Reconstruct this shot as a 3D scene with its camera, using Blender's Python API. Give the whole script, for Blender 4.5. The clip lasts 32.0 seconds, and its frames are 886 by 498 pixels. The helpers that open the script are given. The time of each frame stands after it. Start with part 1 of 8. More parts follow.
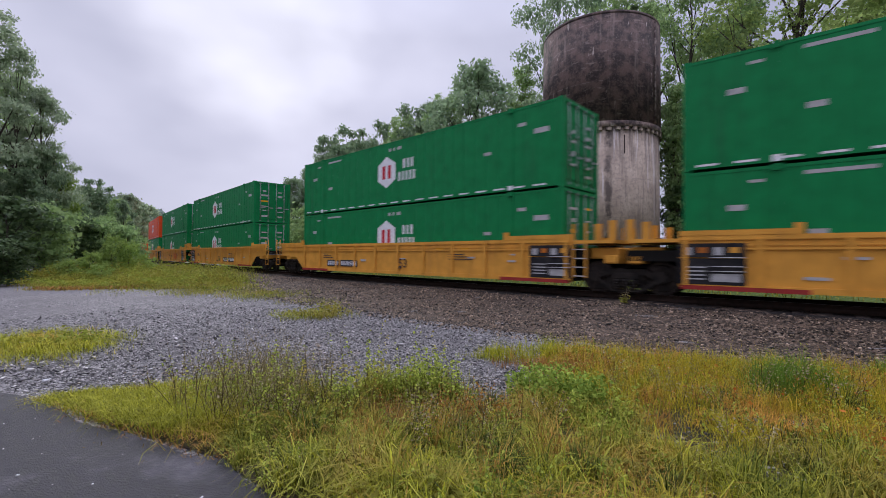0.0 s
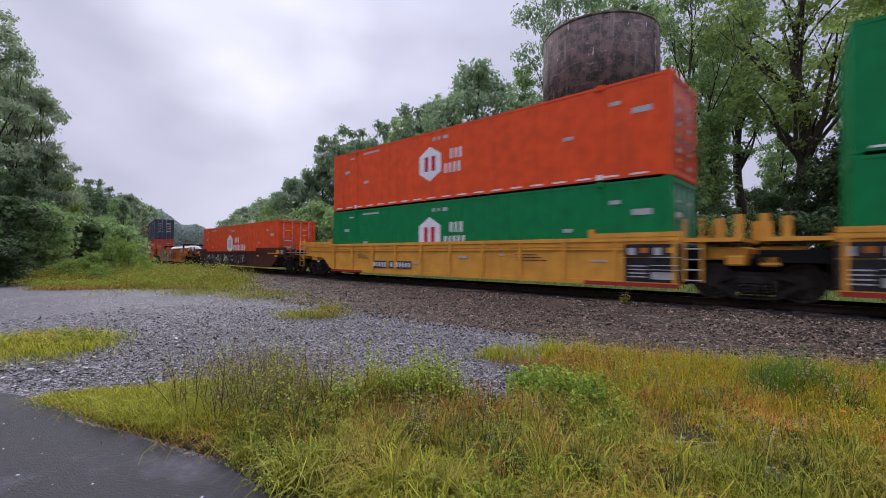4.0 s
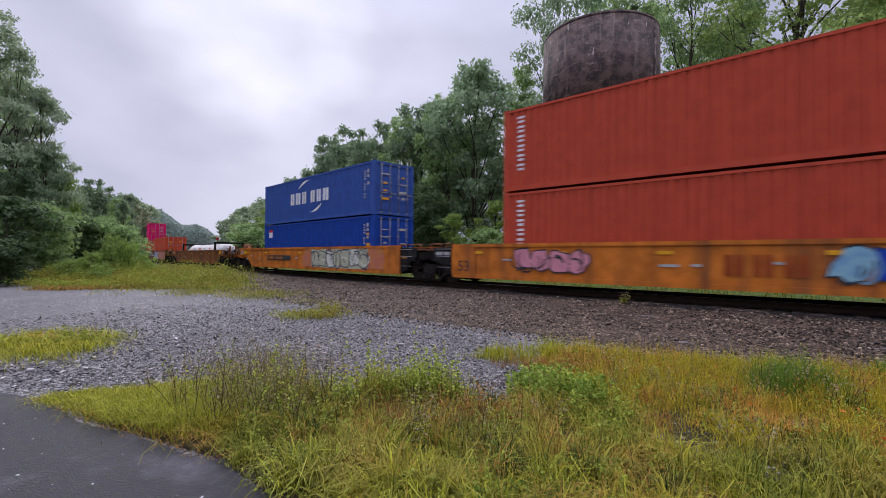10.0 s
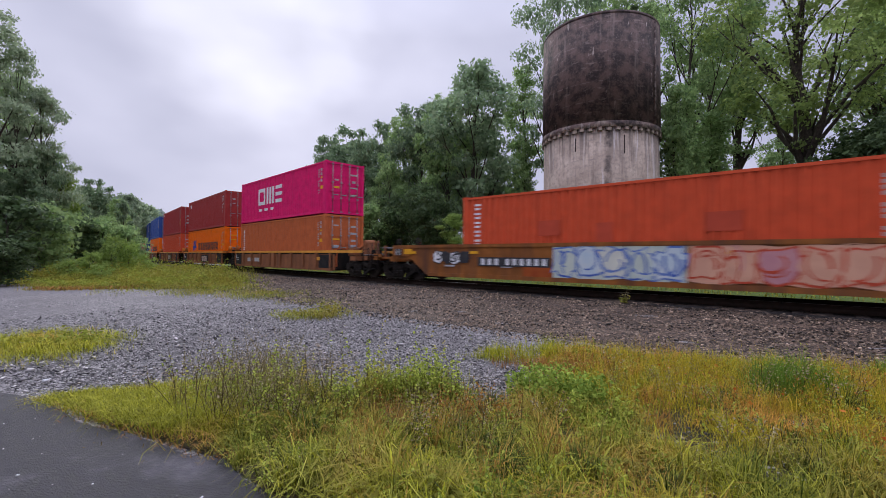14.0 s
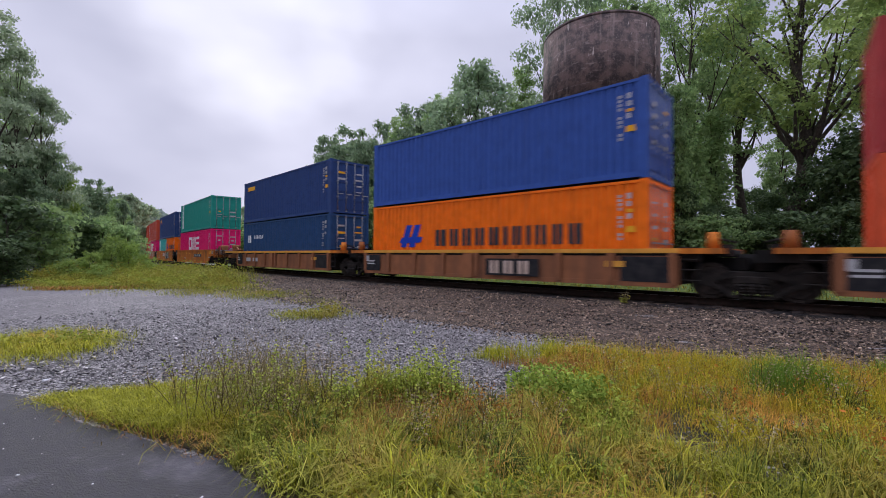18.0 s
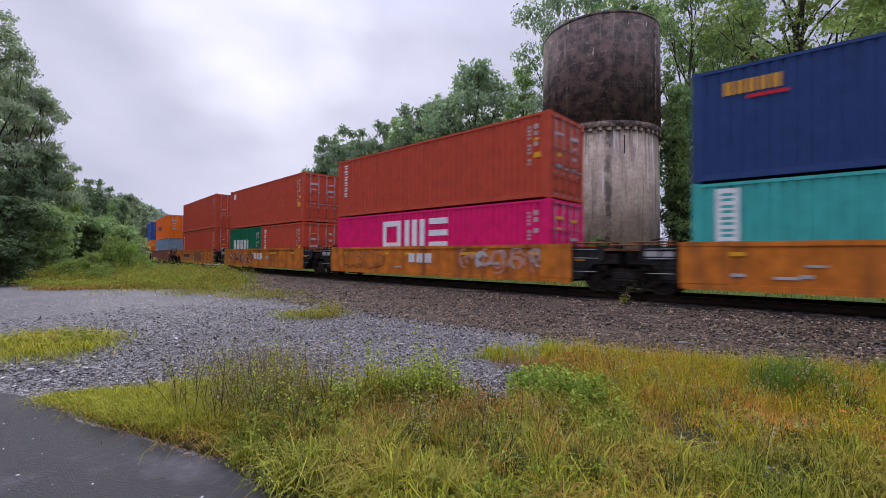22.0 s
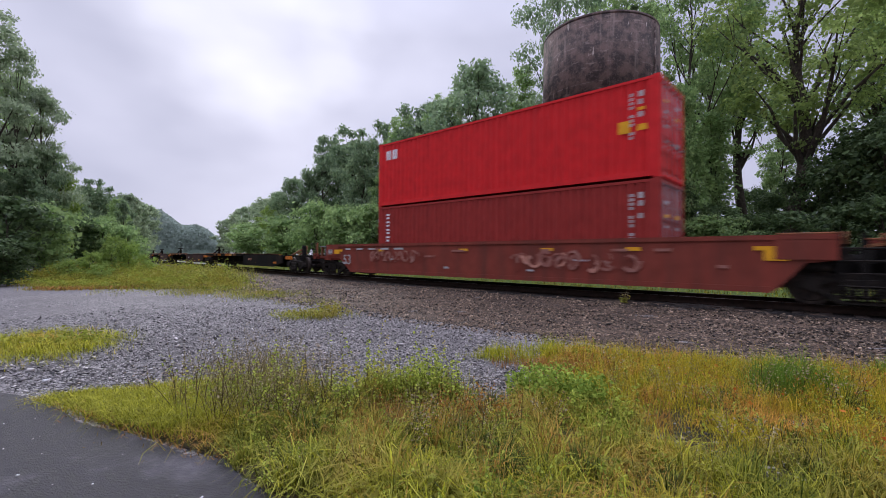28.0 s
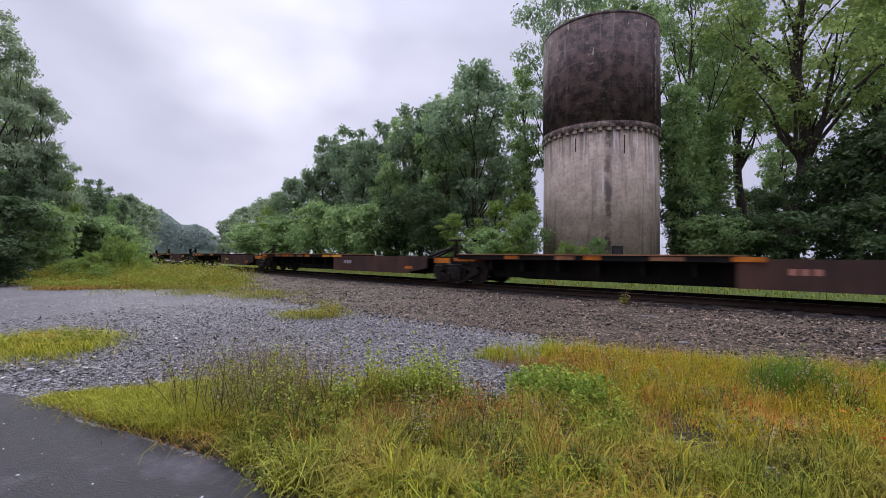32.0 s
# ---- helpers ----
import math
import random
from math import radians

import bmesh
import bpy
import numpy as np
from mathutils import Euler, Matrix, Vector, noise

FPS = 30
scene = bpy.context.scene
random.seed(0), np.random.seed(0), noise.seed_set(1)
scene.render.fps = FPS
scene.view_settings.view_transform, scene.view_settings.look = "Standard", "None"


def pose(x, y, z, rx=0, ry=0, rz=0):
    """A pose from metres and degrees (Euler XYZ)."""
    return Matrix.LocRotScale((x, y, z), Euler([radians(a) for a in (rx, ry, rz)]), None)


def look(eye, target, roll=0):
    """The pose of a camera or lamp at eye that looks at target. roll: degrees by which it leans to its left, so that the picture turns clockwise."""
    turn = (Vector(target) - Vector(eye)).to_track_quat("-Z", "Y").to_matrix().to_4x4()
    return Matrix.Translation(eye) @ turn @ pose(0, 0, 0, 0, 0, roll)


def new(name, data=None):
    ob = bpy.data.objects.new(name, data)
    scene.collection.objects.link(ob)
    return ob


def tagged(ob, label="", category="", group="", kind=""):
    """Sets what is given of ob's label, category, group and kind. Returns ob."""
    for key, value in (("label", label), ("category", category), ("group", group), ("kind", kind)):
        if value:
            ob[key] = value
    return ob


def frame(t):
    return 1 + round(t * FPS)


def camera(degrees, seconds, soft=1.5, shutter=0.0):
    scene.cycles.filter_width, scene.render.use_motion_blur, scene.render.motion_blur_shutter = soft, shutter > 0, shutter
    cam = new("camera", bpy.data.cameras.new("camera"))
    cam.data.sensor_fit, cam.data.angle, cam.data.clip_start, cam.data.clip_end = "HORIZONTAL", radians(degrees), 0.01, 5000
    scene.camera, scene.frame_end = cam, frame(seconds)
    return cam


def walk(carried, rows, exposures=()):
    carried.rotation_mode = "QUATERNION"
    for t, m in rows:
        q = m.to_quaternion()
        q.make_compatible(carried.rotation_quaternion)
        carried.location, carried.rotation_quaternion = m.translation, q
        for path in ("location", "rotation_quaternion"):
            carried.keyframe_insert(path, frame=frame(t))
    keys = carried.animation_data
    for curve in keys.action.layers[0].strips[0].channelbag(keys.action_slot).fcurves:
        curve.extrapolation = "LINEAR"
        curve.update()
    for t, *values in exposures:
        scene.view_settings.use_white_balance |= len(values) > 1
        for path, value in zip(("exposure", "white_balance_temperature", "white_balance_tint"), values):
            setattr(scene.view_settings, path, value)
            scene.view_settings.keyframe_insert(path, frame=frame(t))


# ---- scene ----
# Plan: rail top is z = 0; the camera stands at the origin and looks along +y.
# The line curves in from the far left (large s) and passes to the right (small s).
SPEED = 16.26
CLIP = 32.0
cam = camera(91.03, CLIP, soft=0.8, shutter=0.3)
EYE = Vector((0.0, 0.0, 1.045))
CAM_POSE = Matrix.Translation(EYE) @ Euler((radians(90.95), 0, 0)).to_matrix().to_4x4() @ pose(0, 0, 0, 0, 0, 0.44)

# ---- world, light ----
SUN_DIR = Vector((-0.37, 0.82, 0.47)).normalized()
world = bpy.data.worlds.new("overcast_sky")
scene.world = world
world.use_nodes = True


def build_world():
    nt = world.node_tree
    n, l = nt.nodes, nt.links
    n.clear()
    out = n.new("ShaderNodeOutputWorld")
    bg = n.new("ShaderNodeBackground")
    l.new(bg.outputs[0], out.inputs[0])
    sky = n.new("ShaderNodeTexSky")
    sky.sky_type, sky.sun_disc = "NISHITA", False
    sky.sun_elevation = math.asin(SUN_DIR.z)
    sky.sun_rotation = math.atan2(SUN_DIR.x, SUN_DIR.y)
    tc = n.new("ShaderNodeTexCoord")
    # cloud deck: soft lumps, flattened towards the horizon
    mp = n.new("ShaderNodeMapping")
    mp.inputs["Scale"].default_value = (1.0, 1.0, 1.7)
    l.new(tc.outputs["Generated"], mp.inputs[0])
    noi = n.new("ShaderNodeTexNoise")
    noi.inputs["Scale"].default_value = 2.3
    noi.inputs["Detail"].default_value = 3.5
    noi.inputs["Roughness"].default_value = 0.5
    l.new(mp.outputs[0], noi.inputs["Vector"])
    ramp = n.new("ShaderNodeValToRGB")
    ramp.color_ramp.elements[0].position = 0.36
    ramp.color_ramp.elements[0].color = (0.44, 0.452, 0.618, 1)
    ramp.color_ramp.elements[1].position = 0.66
    ramp.color_ramp.elements[1].color = (0.64, 0.645, 0.83, 1)
    l.new(noi.outputs[0], ramp.inputs[0])
    # the veiled sun brightens the cloud round it
    dot = n.new("ShaderNodeVectorMath")
    dot.operation = "DOT_PRODUCT"
    nrm = n.new("ShaderNodeVectorMath")
    nrm.operation = "NORMALIZE"
    l.new(tc.outputs["Generated"], nrm.inputs[0])
    l.new(nrm.outputs[0], dot.inputs[0])
    dot.inputs[1].default_value = SUN_DIR
    glow = n.new("ShaderNodeMapRange")
    glow.interpolation_type = "SMOOTHERSTEP"
    glow.inputs["From Min"].default_value, glow.inputs["From Max"].default_value = 0.965, 1.004
    glow.inputs["To Min"].default_value, glow.inputs["To Max"].default_value = 0.0, 0.30
    wide = n.new("ShaderNodeMapRange")
    wide.interpolation_type = "SMOOTHSTEP"
    wide.inputs["From Min"].default_value, wide.inputs["From Max"].default_value = 0.78, 1.0
    wide.inputs["To Min"].default_value, wide.inputs["To Max"].default_value = 0.0, 0.10
    # thicker and thinner cloud shifts the edge of the glow
    shift = n.new("ShaderNodeMath")
    shift.operation = "MULTIPLY_ADD"
    shift.inputs[1].default_value = 0.045
    l.new(noi.outputs[0], shift.inputs[0])
    l.new(dot.outputs["Value"], shift.inputs[2])
    less = n.new("ShaderNodeMath")
    less.operation = "SUBTRACT"
    less.inputs[1].default_value = 0.023
    l.new(shift.outputs[0], less.inputs[0])
    l.new(less.outputs[0], glow.inputs[0])
    l.new(less.outputs[0], wide.inputs[0])
    both = n.new("ShaderNodeMath")
    both.operation = "ADD"
    l.new(glow.outputs[0], both.inputs[0])
    l.new(wide.outputs[0], both.inputs[1])
    add = n.new("ShaderNodeMix")
    add.data_type, add.blend_type = "RGBA", "ADD"
    add.inputs["Factor"].default_value = 1.0
    gcol = n.new("ShaderNodeCombineColor")
    for i in range(3):
        l.new(both.outputs[0], gcol.inputs[i])
    l.new(ramp.outputs[0], add.inputs["A"])
    l.new(gcol.outputs[0], add.inputs["B"])
    # a little clear sky above the cloud
    sc = n.new("ShaderNodeMix")
    sc.data_type, sc.blend_type = "RGBA", "MULTIPLY"
    sc.inputs["Factor"].default_value = 1.0
    sc.inputs["B"].default_value = (0.06, 0.06, 0.06, 1)
    l.new(sky.outputs[0], sc.inputs["A"])
    mix = n.new("ShaderNodeMix")
    mix.data_type = "RGBA"
    mix.inputs["Factor"].default_value = 0.97
    l.new(sc.outputs["Result"], mix.inputs["A"])
    l.new(add.outputs["Result"], mix.inputs["B"])
    l.new(mix.outputs["Result"], bg.inputs[0])
    # an overcast sky is brightest overhead and dims smoothly to the horizon
    sep = n.new("ShaderNodeSeparateXYZ")
    l.new(nrm.outputs[0], sep.inputs[0])
    grad = n.new("ShaderNodeValToRGB")
    grad.color_ramp.elements[0].position, grad.color_ramp.elements[0].color = 0.0, (0.235, 0.235, 0.235, 1)
    grad.color_ramp.elements[1].position, grad.color_ramp.elements[1].color = 1.0, (1.25, 1.25, 1.25, 1)
    for at, val in ((0.45, 0.24), (0.6, 0.34)):
        grad.color_ramp.elements.new(at).color = (val, val, val, 1)
    l.new(sep.outputs["Z"], grad.inputs[0])
    strength = n.new("ShaderNodeMath")
    strength.operation = "MULTIPLY"
    strength.inputs[1].default_value = 4.25
    l.new(grad.outputs[0], strength.inputs[0])
    l.new(strength.outputs[0], bg.inputs[1])


build_world()
sun = new("sun", bpy.data.lights.new("sun", "SUN"))
sun.data.energy, sun.data.angle, sun.data.color = 1.4, radians(35), (1.0, 0.97, 0.92)
sun.matrix_world = look(SUN_DIR * 50, (0, 0, 0))
EXPOSURES = [(0, 0.0, 6500, 10), (CLIP, 0.08, 6500, 10)]

# ---- materials ----
MATS = {}


def hex3(c, k=1.0):
    return (c[0] * k, c[1] * k, c[2] * k, 1)


def mat(name, base, second=None, scale=4.0, rough=0.6, metal=0.0, bump=0.0, bump_scale=None, detail=6, spread=(0.35, 0.7),
        grime=None, grime_at=(0.55, 0.75), grime_scale=0.7, streak=False, per_object=0.0, trans=0.0, rough2=None, sheen=0.12):
    """Base and second colour mixed by fine noise, a grime colour by broad noise (streaked down the face if asked)."""
    if name in MATS:
        return MATS[name]
    m = bpy.data.materials.new(name)
    m.use_nodes = True
    nt = m.node_tree
    n, l = nt.nodes, nt.links
    bsdf = n["Principled BSDF"]
    bsdf.inputs["Roughness"].default_value = rough
    bsdf.inputs["Metallic"].default_value = metal
    bsdf.inputs["Specular IOR Level"].default_value = sheen
    tc = n.new("ShaderNodeTexCoord")
    fine = n.new("ShaderNodeTexNoise")
    fine.inputs["Scale"].default_value = scale
    fine.inputs["Detail"].default_value = detail
    l.new(tc.outputs["Object"], fine.inputs["Vector"])
    mr = n.new("ShaderNodeMapRange")
    mr.inputs["From Min"].default_value, mr.inputs["From Max"].default_value = spread
    l.new(fine.outputs[0], mr.inputs[0])
    mix = n.new("ShaderNodeMix")
    mix.data_type = "RGBA"
    mix.inputs["A"].default_value = hex3(base)
    mix.inputs["B"].default_value = hex3(second or tuple(c * 0.75 for c in base))
    l.new(mr.outputs[0], mix.inputs["Factor"])
    col = mix.outputs["Result"]
    if grime:
        mp = n.new("ShaderNodeMapping")
        if streak:
            mp.inputs["Scale"].default_value = (1.0, 1.0, 0.12)
        l.new(tc.outputs["Object"], mp.inputs[0])
        broad = n.new("ShaderNodeTexNoise")
        broad.inputs["Scale"].default_value = grime_scale
        broad.inputs["Detail"].default_value = 8
        broad.inputs["Roughness"].default_value = 0.65
        l.new(mp.outputs[0], broad.inputs["Vector"])
        gr = n.new("ShaderNodeMapRange")
        gr.inputs["From Min"].default_value, gr.inputs["From Max"].default_value = grime_at
        l.new(broad.outputs[0], gr.inputs[0])
        gm = n.new("ShaderNodeMix")
        gm.data_type = "RGBA"
        gm.inputs["B"].default_value = hex3(grime)
        l.new(col, gm.inputs["A"])
        l.new(gr.outputs[0], gm.inputs["Factor"])
        col = gm.outputs["Result"]
    if per_object:
        oi = n.new("ShaderNodeObjectInfo")
        pr = n.new("ShaderNodeMapRange")
        pr.inputs["To Min"].default_value, pr.inputs["To Max"].default_value = 1 - per_object, 1 + per_object
        l.new(oi.outputs["Random"], pr.inputs[0])
        hv = n.new("ShaderNodeHueSaturation")
        l.new(pr.outputs[0], hv.inputs["Value"])
        l.new(col, hv.inputs["Color"])
        col = hv.outputs[0]
    l.new(col, bsdf.inputs["Base Color"])
    if rough2 is not None:
        rr = n.new("ShaderNodeMapRange")
        rr.inputs["To Min"].default_value, rr.inputs["To Max"].default_value = rough, rough2
        l.new(mr.outputs[0], rr.inputs[0])
        l.new(rr.outputs[0], bsdf.inputs["Roughness"])
    if trans:
        bsdf.inputs["Transmission Weight"].default_value = trans
    if bump:
        bn = n.new("ShaderNodeTexNoise")
        bn.inputs["Scale"].default_value = bump_scale or scale * 3
        bn.inputs["Detail"].default_value = 5
        l.new(tc.outputs["Object"], bn.inputs["Vector"])
        bp = n.new("ShaderNodeBump")
        bp.inputs["Strength"].default_value = bump
        bp.inputs["Distance"].default_value = 0.02
        l.new(bn.outputs[0], bp.inputs["Height"])
        l.new(bp.outputs[0], bsdf.inputs["Normal"])
    MATS[name] = m
    return m


def stone_mat(name, dark, light, scale, packed, packed_at=(0.5, 0.7), bump=0.8):
    """Crushed stone: cells of stone from dark to light with recessed gaps, packed fines in broad patches."""
    m = bpy.data.materials.new(name)
    m.use_nodes = True
    nt = m.node_tree
    n, l = nt.nodes, nt.links
    bsdf = n["Principled BSDF"]
    bsdf.inputs["Roughness"].default_value = 0.8
    bsdf.inputs["Specular IOR Level"].default_value = 0.25
    tc = n.new("ShaderNodeTexCoord")
    cell = n.new("ShaderNodeTexVoronoi")
    cell.inputs["Scale"].default_value = scale
    edge = n.new("ShaderNodeTexVoronoi")
    edge.feature = "DISTANCE_TO_EDGE"
    edge.inputs["Scale"].default_value = scale
    broad = n.new("ShaderNodeTexNoise")
    broad.inputs["Scale"].default_value, broad.inputs["Detail"].default_value = 0.42, 7
    for t in (cell, edge, broad):
        l.new(tc.outputs["Object"], t.inputs["Vector"])
    sep = n.new("ShaderNodeSeparateColor")
    l.new(cell.outputs["Color"], sep.inputs[0])
    mix = n.new("ShaderNodeMix")
    mix.data_type = "RGBA"
    mix.inputs["A"].default_value, mix.inputs["B"].default_value = hex3(dark), hex3(light)
    l.new(sep.outputs[0], mix.inputs["Factor"])
    gap = n.new("ShaderNodeMapRange")
    gap.inputs["From Min"].default_value, gap.inputs["From Max"].default_value = 0.0, 0.12
    l.new(edge.outputs["Distance"], gap.inputs[0])
    gm = n.new("ShaderNodeMix")
    gm.data_type = "RGBA"
    gm.inputs["A"].default_value = hex3(tuple(c * 0.5 for c in dark))
    l.new(gap.outputs[0], gm.inputs["Factor"])
    l.new(mix.outputs["Result"], gm.inputs["B"])
    pk = n.new("ShaderNodeMapRange")
    pk.inputs["From Min"].default_value, pk.inputs["From Max"].default_value = packed_at
    pk.inputs["To Max"].default_value = 0.75
    l.new(broad.outputs[0], pk.inputs[0])
    pm = n.new("ShaderNodeMix")
    pm.data_type = "RGBA"
    pm.inputs["B"].default_value = hex3(packed)
    l.new(gm.outputs["Result"], pm.inputs["A"])
    l.new(pk.outputs[0], pm.inputs["Factor"])
    l.new(pm.outputs["Result"], bsdf.inputs["Base Color"])
    bp = n.new("ShaderNodeBump")
    bp.inputs["Strength"].default_value, bp.inputs["Distance"].default_value = bump, 0.015
    l.new(gap.outputs[0], bp.inputs["Height"])
    l.new(bp.outputs[0], bsdf.inputs["Normal"])
    return m


def leaf_mat(name, c0, c1, trans=0.25, per_object=0.12, patch=None, patch_scale=0.8, patch_at=(0.45, 0.62), sheen=0.06):
    """Leaves and blades: colour varies leaf by leaf, plant by plant and in patches; light comes through."""
    m = bpy.data.materials.new(name)
    m.use_nodes = True
    nt = m.node_tree
    n, l = nt.nodes, nt.links
    bsdf, out = n["Principled BSDF"], n["Material Output"]
    geo = n.new("ShaderNodeNewGeometry")
    mix = n.new("ShaderNodeMix")
    mix.data_type = "RGBA"
    mix.inputs["A"].default_value, mix.inputs["B"].default_value = hex3(c0), hex3(c1)
    l.new(geo.outputs["Random Per Island"], mix.inputs["Factor"])
    oi = n.new("ShaderNodeObjectInfo")
    pr = n.new("ShaderNodeMapRange")
    pr.inputs["To Min"].default_value, pr.inputs["To Max"].default_value = 1 - per_object, 1 + per_object
    l.new(oi.outputs["Random"], pr.inputs[0])
    hv = n.new("ShaderNodeHueSaturation")
    l.new(pr.outputs[0], hv.inputs["Value"])
    col = mix.outputs["Result"]
    if patch:
        tc = n.new("ShaderNodeTexCoord")
        no = n.new("ShaderNodeTexNoise")
        no.inputs["Scale"].default_value, no.inputs["Detail"].default_value = patch_scale, 4
        l.new(tc.outputs["Object"], no.inputs["Vector"])
        pa = n.new("ShaderNodeMapRange")
        pa.inputs["From Min"].default_value, pa.inputs["From Max"].default_value = patch_at
        pa.inputs["To Max"].default_value = 0.8
        l.new(no.outputs[0], pa.inputs[0])
        pm = n.new("ShaderNodeMix")
        pm.data_type = "RGBA"
        pm.inputs["B"].default_value = hex3(patch)
        l.new(pa.outputs[0], pm.inputs["Factor"])
        l.new(col, pm.inputs["A"])
        col = pm.outputs["Result"]
    l.new(col, hv.inputs["Color"])
    l.new(hv.outputs[0], bsdf.inputs["Base Color"])
    bsdf.inputs["Roughness"].default_value = 0.6
    bsdf.inputs["Specular IOR Level"].default_value = sheen
    tr = n.new("ShaderNodeBsdfTranslucent")
    l.new(hv.outputs[0], tr.inputs[0])
    ms = n.new("ShaderNodeMixShader")
    ms.inputs[0].default_value = trans
    l.new(bsdf.outputs[0], ms.inputs[1])
    l.new(tr.outputs[0], ms.inputs[2])
    l.new(ms.outputs[0], out.inputs[0])
    MATS[name] = m
    return m




def paint(name, c, k=0.79, rough=0.5, grime=None, at=(0.56, 0.82), scale=1.3):
    return mat(name, c, tuple(v * k for v in c), scale=2.5, rough=rough, grime=grime or tuple(v * 0.45 + 0.012 for v in c),
               grime_at=at, grime_scale=scale, streak=True, bump=0.05, bump_scale=30)


GREEN53 = paint("green_paint", (0.006, 0.19, 0.055))
ORANGE53 = paint("orange_red_paint", (0.72, 0.085, 0.022))
REDBROWN = paint("red_brown_paint", (0.48, 0.072, 0.036))
BRICKRED = paint("brick_orange_paint", (0.62, 0.090, 0.034))
MAROON = paint("maroon_paint", (0.36, 0.044, 0.042))
NAVY = paint("navy_paint", (0.028, 0.058, 0.165))
SLATE = paint("dark_slate_paint", (0.066, 0.070, 0.092))
BLUE = paint("blue_paint", (0.012, 0.055, 0.30))
DENIM = paint("denim_blue_paint", (0.040, 0.092, 0.31))
STEELBLUE = paint("steel_blue_paint", (0.024, 0.064, 0.15))
MAGENTA = paint("magenta_paint", (0.72, 0.014, 0.14))
TEAL = paint("teal_paint", (0.022, 0.27, 0.21))
AQUA = paint("aqua_paint", (0.06, 0.40, 0.36))
ORANGE = paint("bright_orange_paint", (0.86, 0.165, 0.008))
BROWNISO = paint("brown_orange_paint", (0.50, 0.13, 0.045))
UGREEN = paint("deep_green_paint", (0.006, 0.13, 0.06))
GREYBLUE = paint("grey_blue_paint", (0.20, 0.29, 0.36))
SIGNALRED = paint("signal_red_paint", (0.63, 0.024, 0.026))
WINE = paint("wine_red_paint", (0.30, 0.034, 0.028))
YELLOWCAR = paint("yellow_car_paint", (0.66, 0.31, 0.05), grime=(0.30, 0.13, 0.04))
ORANGECAR = paint("weathered_orange_car_paint", (0.58, 0.175, 0.024), k=0.62, grime=(0.17, 0.062, 0.026), at=(0.47, 0.68), rough=0.65, scale=1.3)
BROWNCAR = paint("boxcar_brown_car_paint", (0.21, 0.045, 0.03), grime=(0.09, 0.035, 0.025), at=(0.45, 0.75), rough=0.65)
RUSTCAR = paint("rust_brown_car_paint", (0.28, 0.112, 0.05), grime=(0.10, 0.05, 0.032), at=(0.42, 0.75), rough=0.75)
TANKCAR = paint("brown_orange_car_paint", (0.29, 0.105, 0.026), k=0.65, grime=(0.10, 0.045, 0.026), at=(0.42, 0.66), rough=0.7, scale=1.2)
DARKBROWNCAR = paint("dark_brown_car_paint", (0.10, 0.028, 0.022), grime=(0.035, 0.018, 0.016), at=(0.42, 0.68), rough=0.7)
BLACKCAR = paint("sooty_black_car_paint", (0.010, 0.009, 0.008), grime=(0.035, 0.022, 0.016), at=(0.5, 0.8), rough=0.75)
TRUCKSTEEL = mat("grimy_cast_steel", (0.010, 0.009, 0.008), (0.034, 0.027, 0.022), scale=6, rough=0.75, bump=0.2)
WHEELSTEEL = mat("wheel_steel", (0.025, 0.021, 0.019), (0.075, 0.058, 0.048), scale=5, rough=0.55, metal=0.6)
WHITE = mat("white_marking", (0.72, 0.72, 0.72), (0.6, 0.6, 0.6), scale=6, rough=0.55)
DULLWHITE = mat("dull_white_marking", (0.42, 0.41, 0.40), (0.3, 0.3, 0.3), scale=6, rough=0.6)
YELLOW = mat("yellow_marking", (0.72, 0.36, 0.02), (0.6, 0.28, 0.02), scale=6, rough=0.55)
RED = mat("red_marking", (0.50, 0.02, 0.03), (0.4, 0.02, 0.03), scale=6, rough=0.55)
DARK = mat("dark_marking", (0.03, 0.03, 0.035), (0.05, 0.05, 0.05), scale=6, rough=0.6)
BLUEMARK = mat("blue_marking", (0.01, 0.04, 0.35), (0.01, 0.05, 0.3), scale=6, rough=0.5)
PINK = mat("pink_spray_paint", (0.60, 0.25, 0.30), (0.5, 0.2, 0.25), scale=5, rough=0.6)
SKYBLUE = mat("pale_blue_spray_paint", (0.16, 0.32, 0.48), (0.25, 0.45, 0.5), scale=5, rough=0.6)
SALMON = mat("salmon_spray_paint", (0.50, 0.23, 0.16), (0.42, 0.2, 0.15), scale=5, rough=0.6)
TANKWHITE = paint("white_tank_paint", (0.64, 0.60, 0.56), grime=(0.35, 0.33, 0.32))
GALV = mat("galvanised_steel", (0.30, 0.31, 0.32), (0.22, 0.23, 0.23), scale=8, rough=0.5, metal=0.5)
SEAL = mat("black_rubber_seal", (0.015, 0.015, 0.015), rough=0.8)
BOARD = mat("black_board_paint", (0.012, 0.012, 0.014), (0.03, 0.028, 0.027), scale=5, rough=0.6)
RAIL = mat("rusty_rail_steel", (0.030, 0.017, 0.012), (0.016, 0.011, 0.008), scale=8, rough=0.7, bump=0.15)
RAILHEAD = mat("worn_rail_head", (0.32, 0.31, 0.30), (0.22, 0.21, 0.2), scale=8, rough=0.3, metal=0.9)
for m_ in (BLACKCAR, TRUCKSTEEL, BOARD, RAIL):
    m_.node_tree.nodes["Principled BSDF"].inputs["Specular IOR Level"].default_value = 0.12
TIE = mat("creosoted_tie_wood", (0.022, 0.017, 0.014), (0.05, 0.04, 0.034), scale=9, rough=0.9, bump=0.4, per_object=0.25)
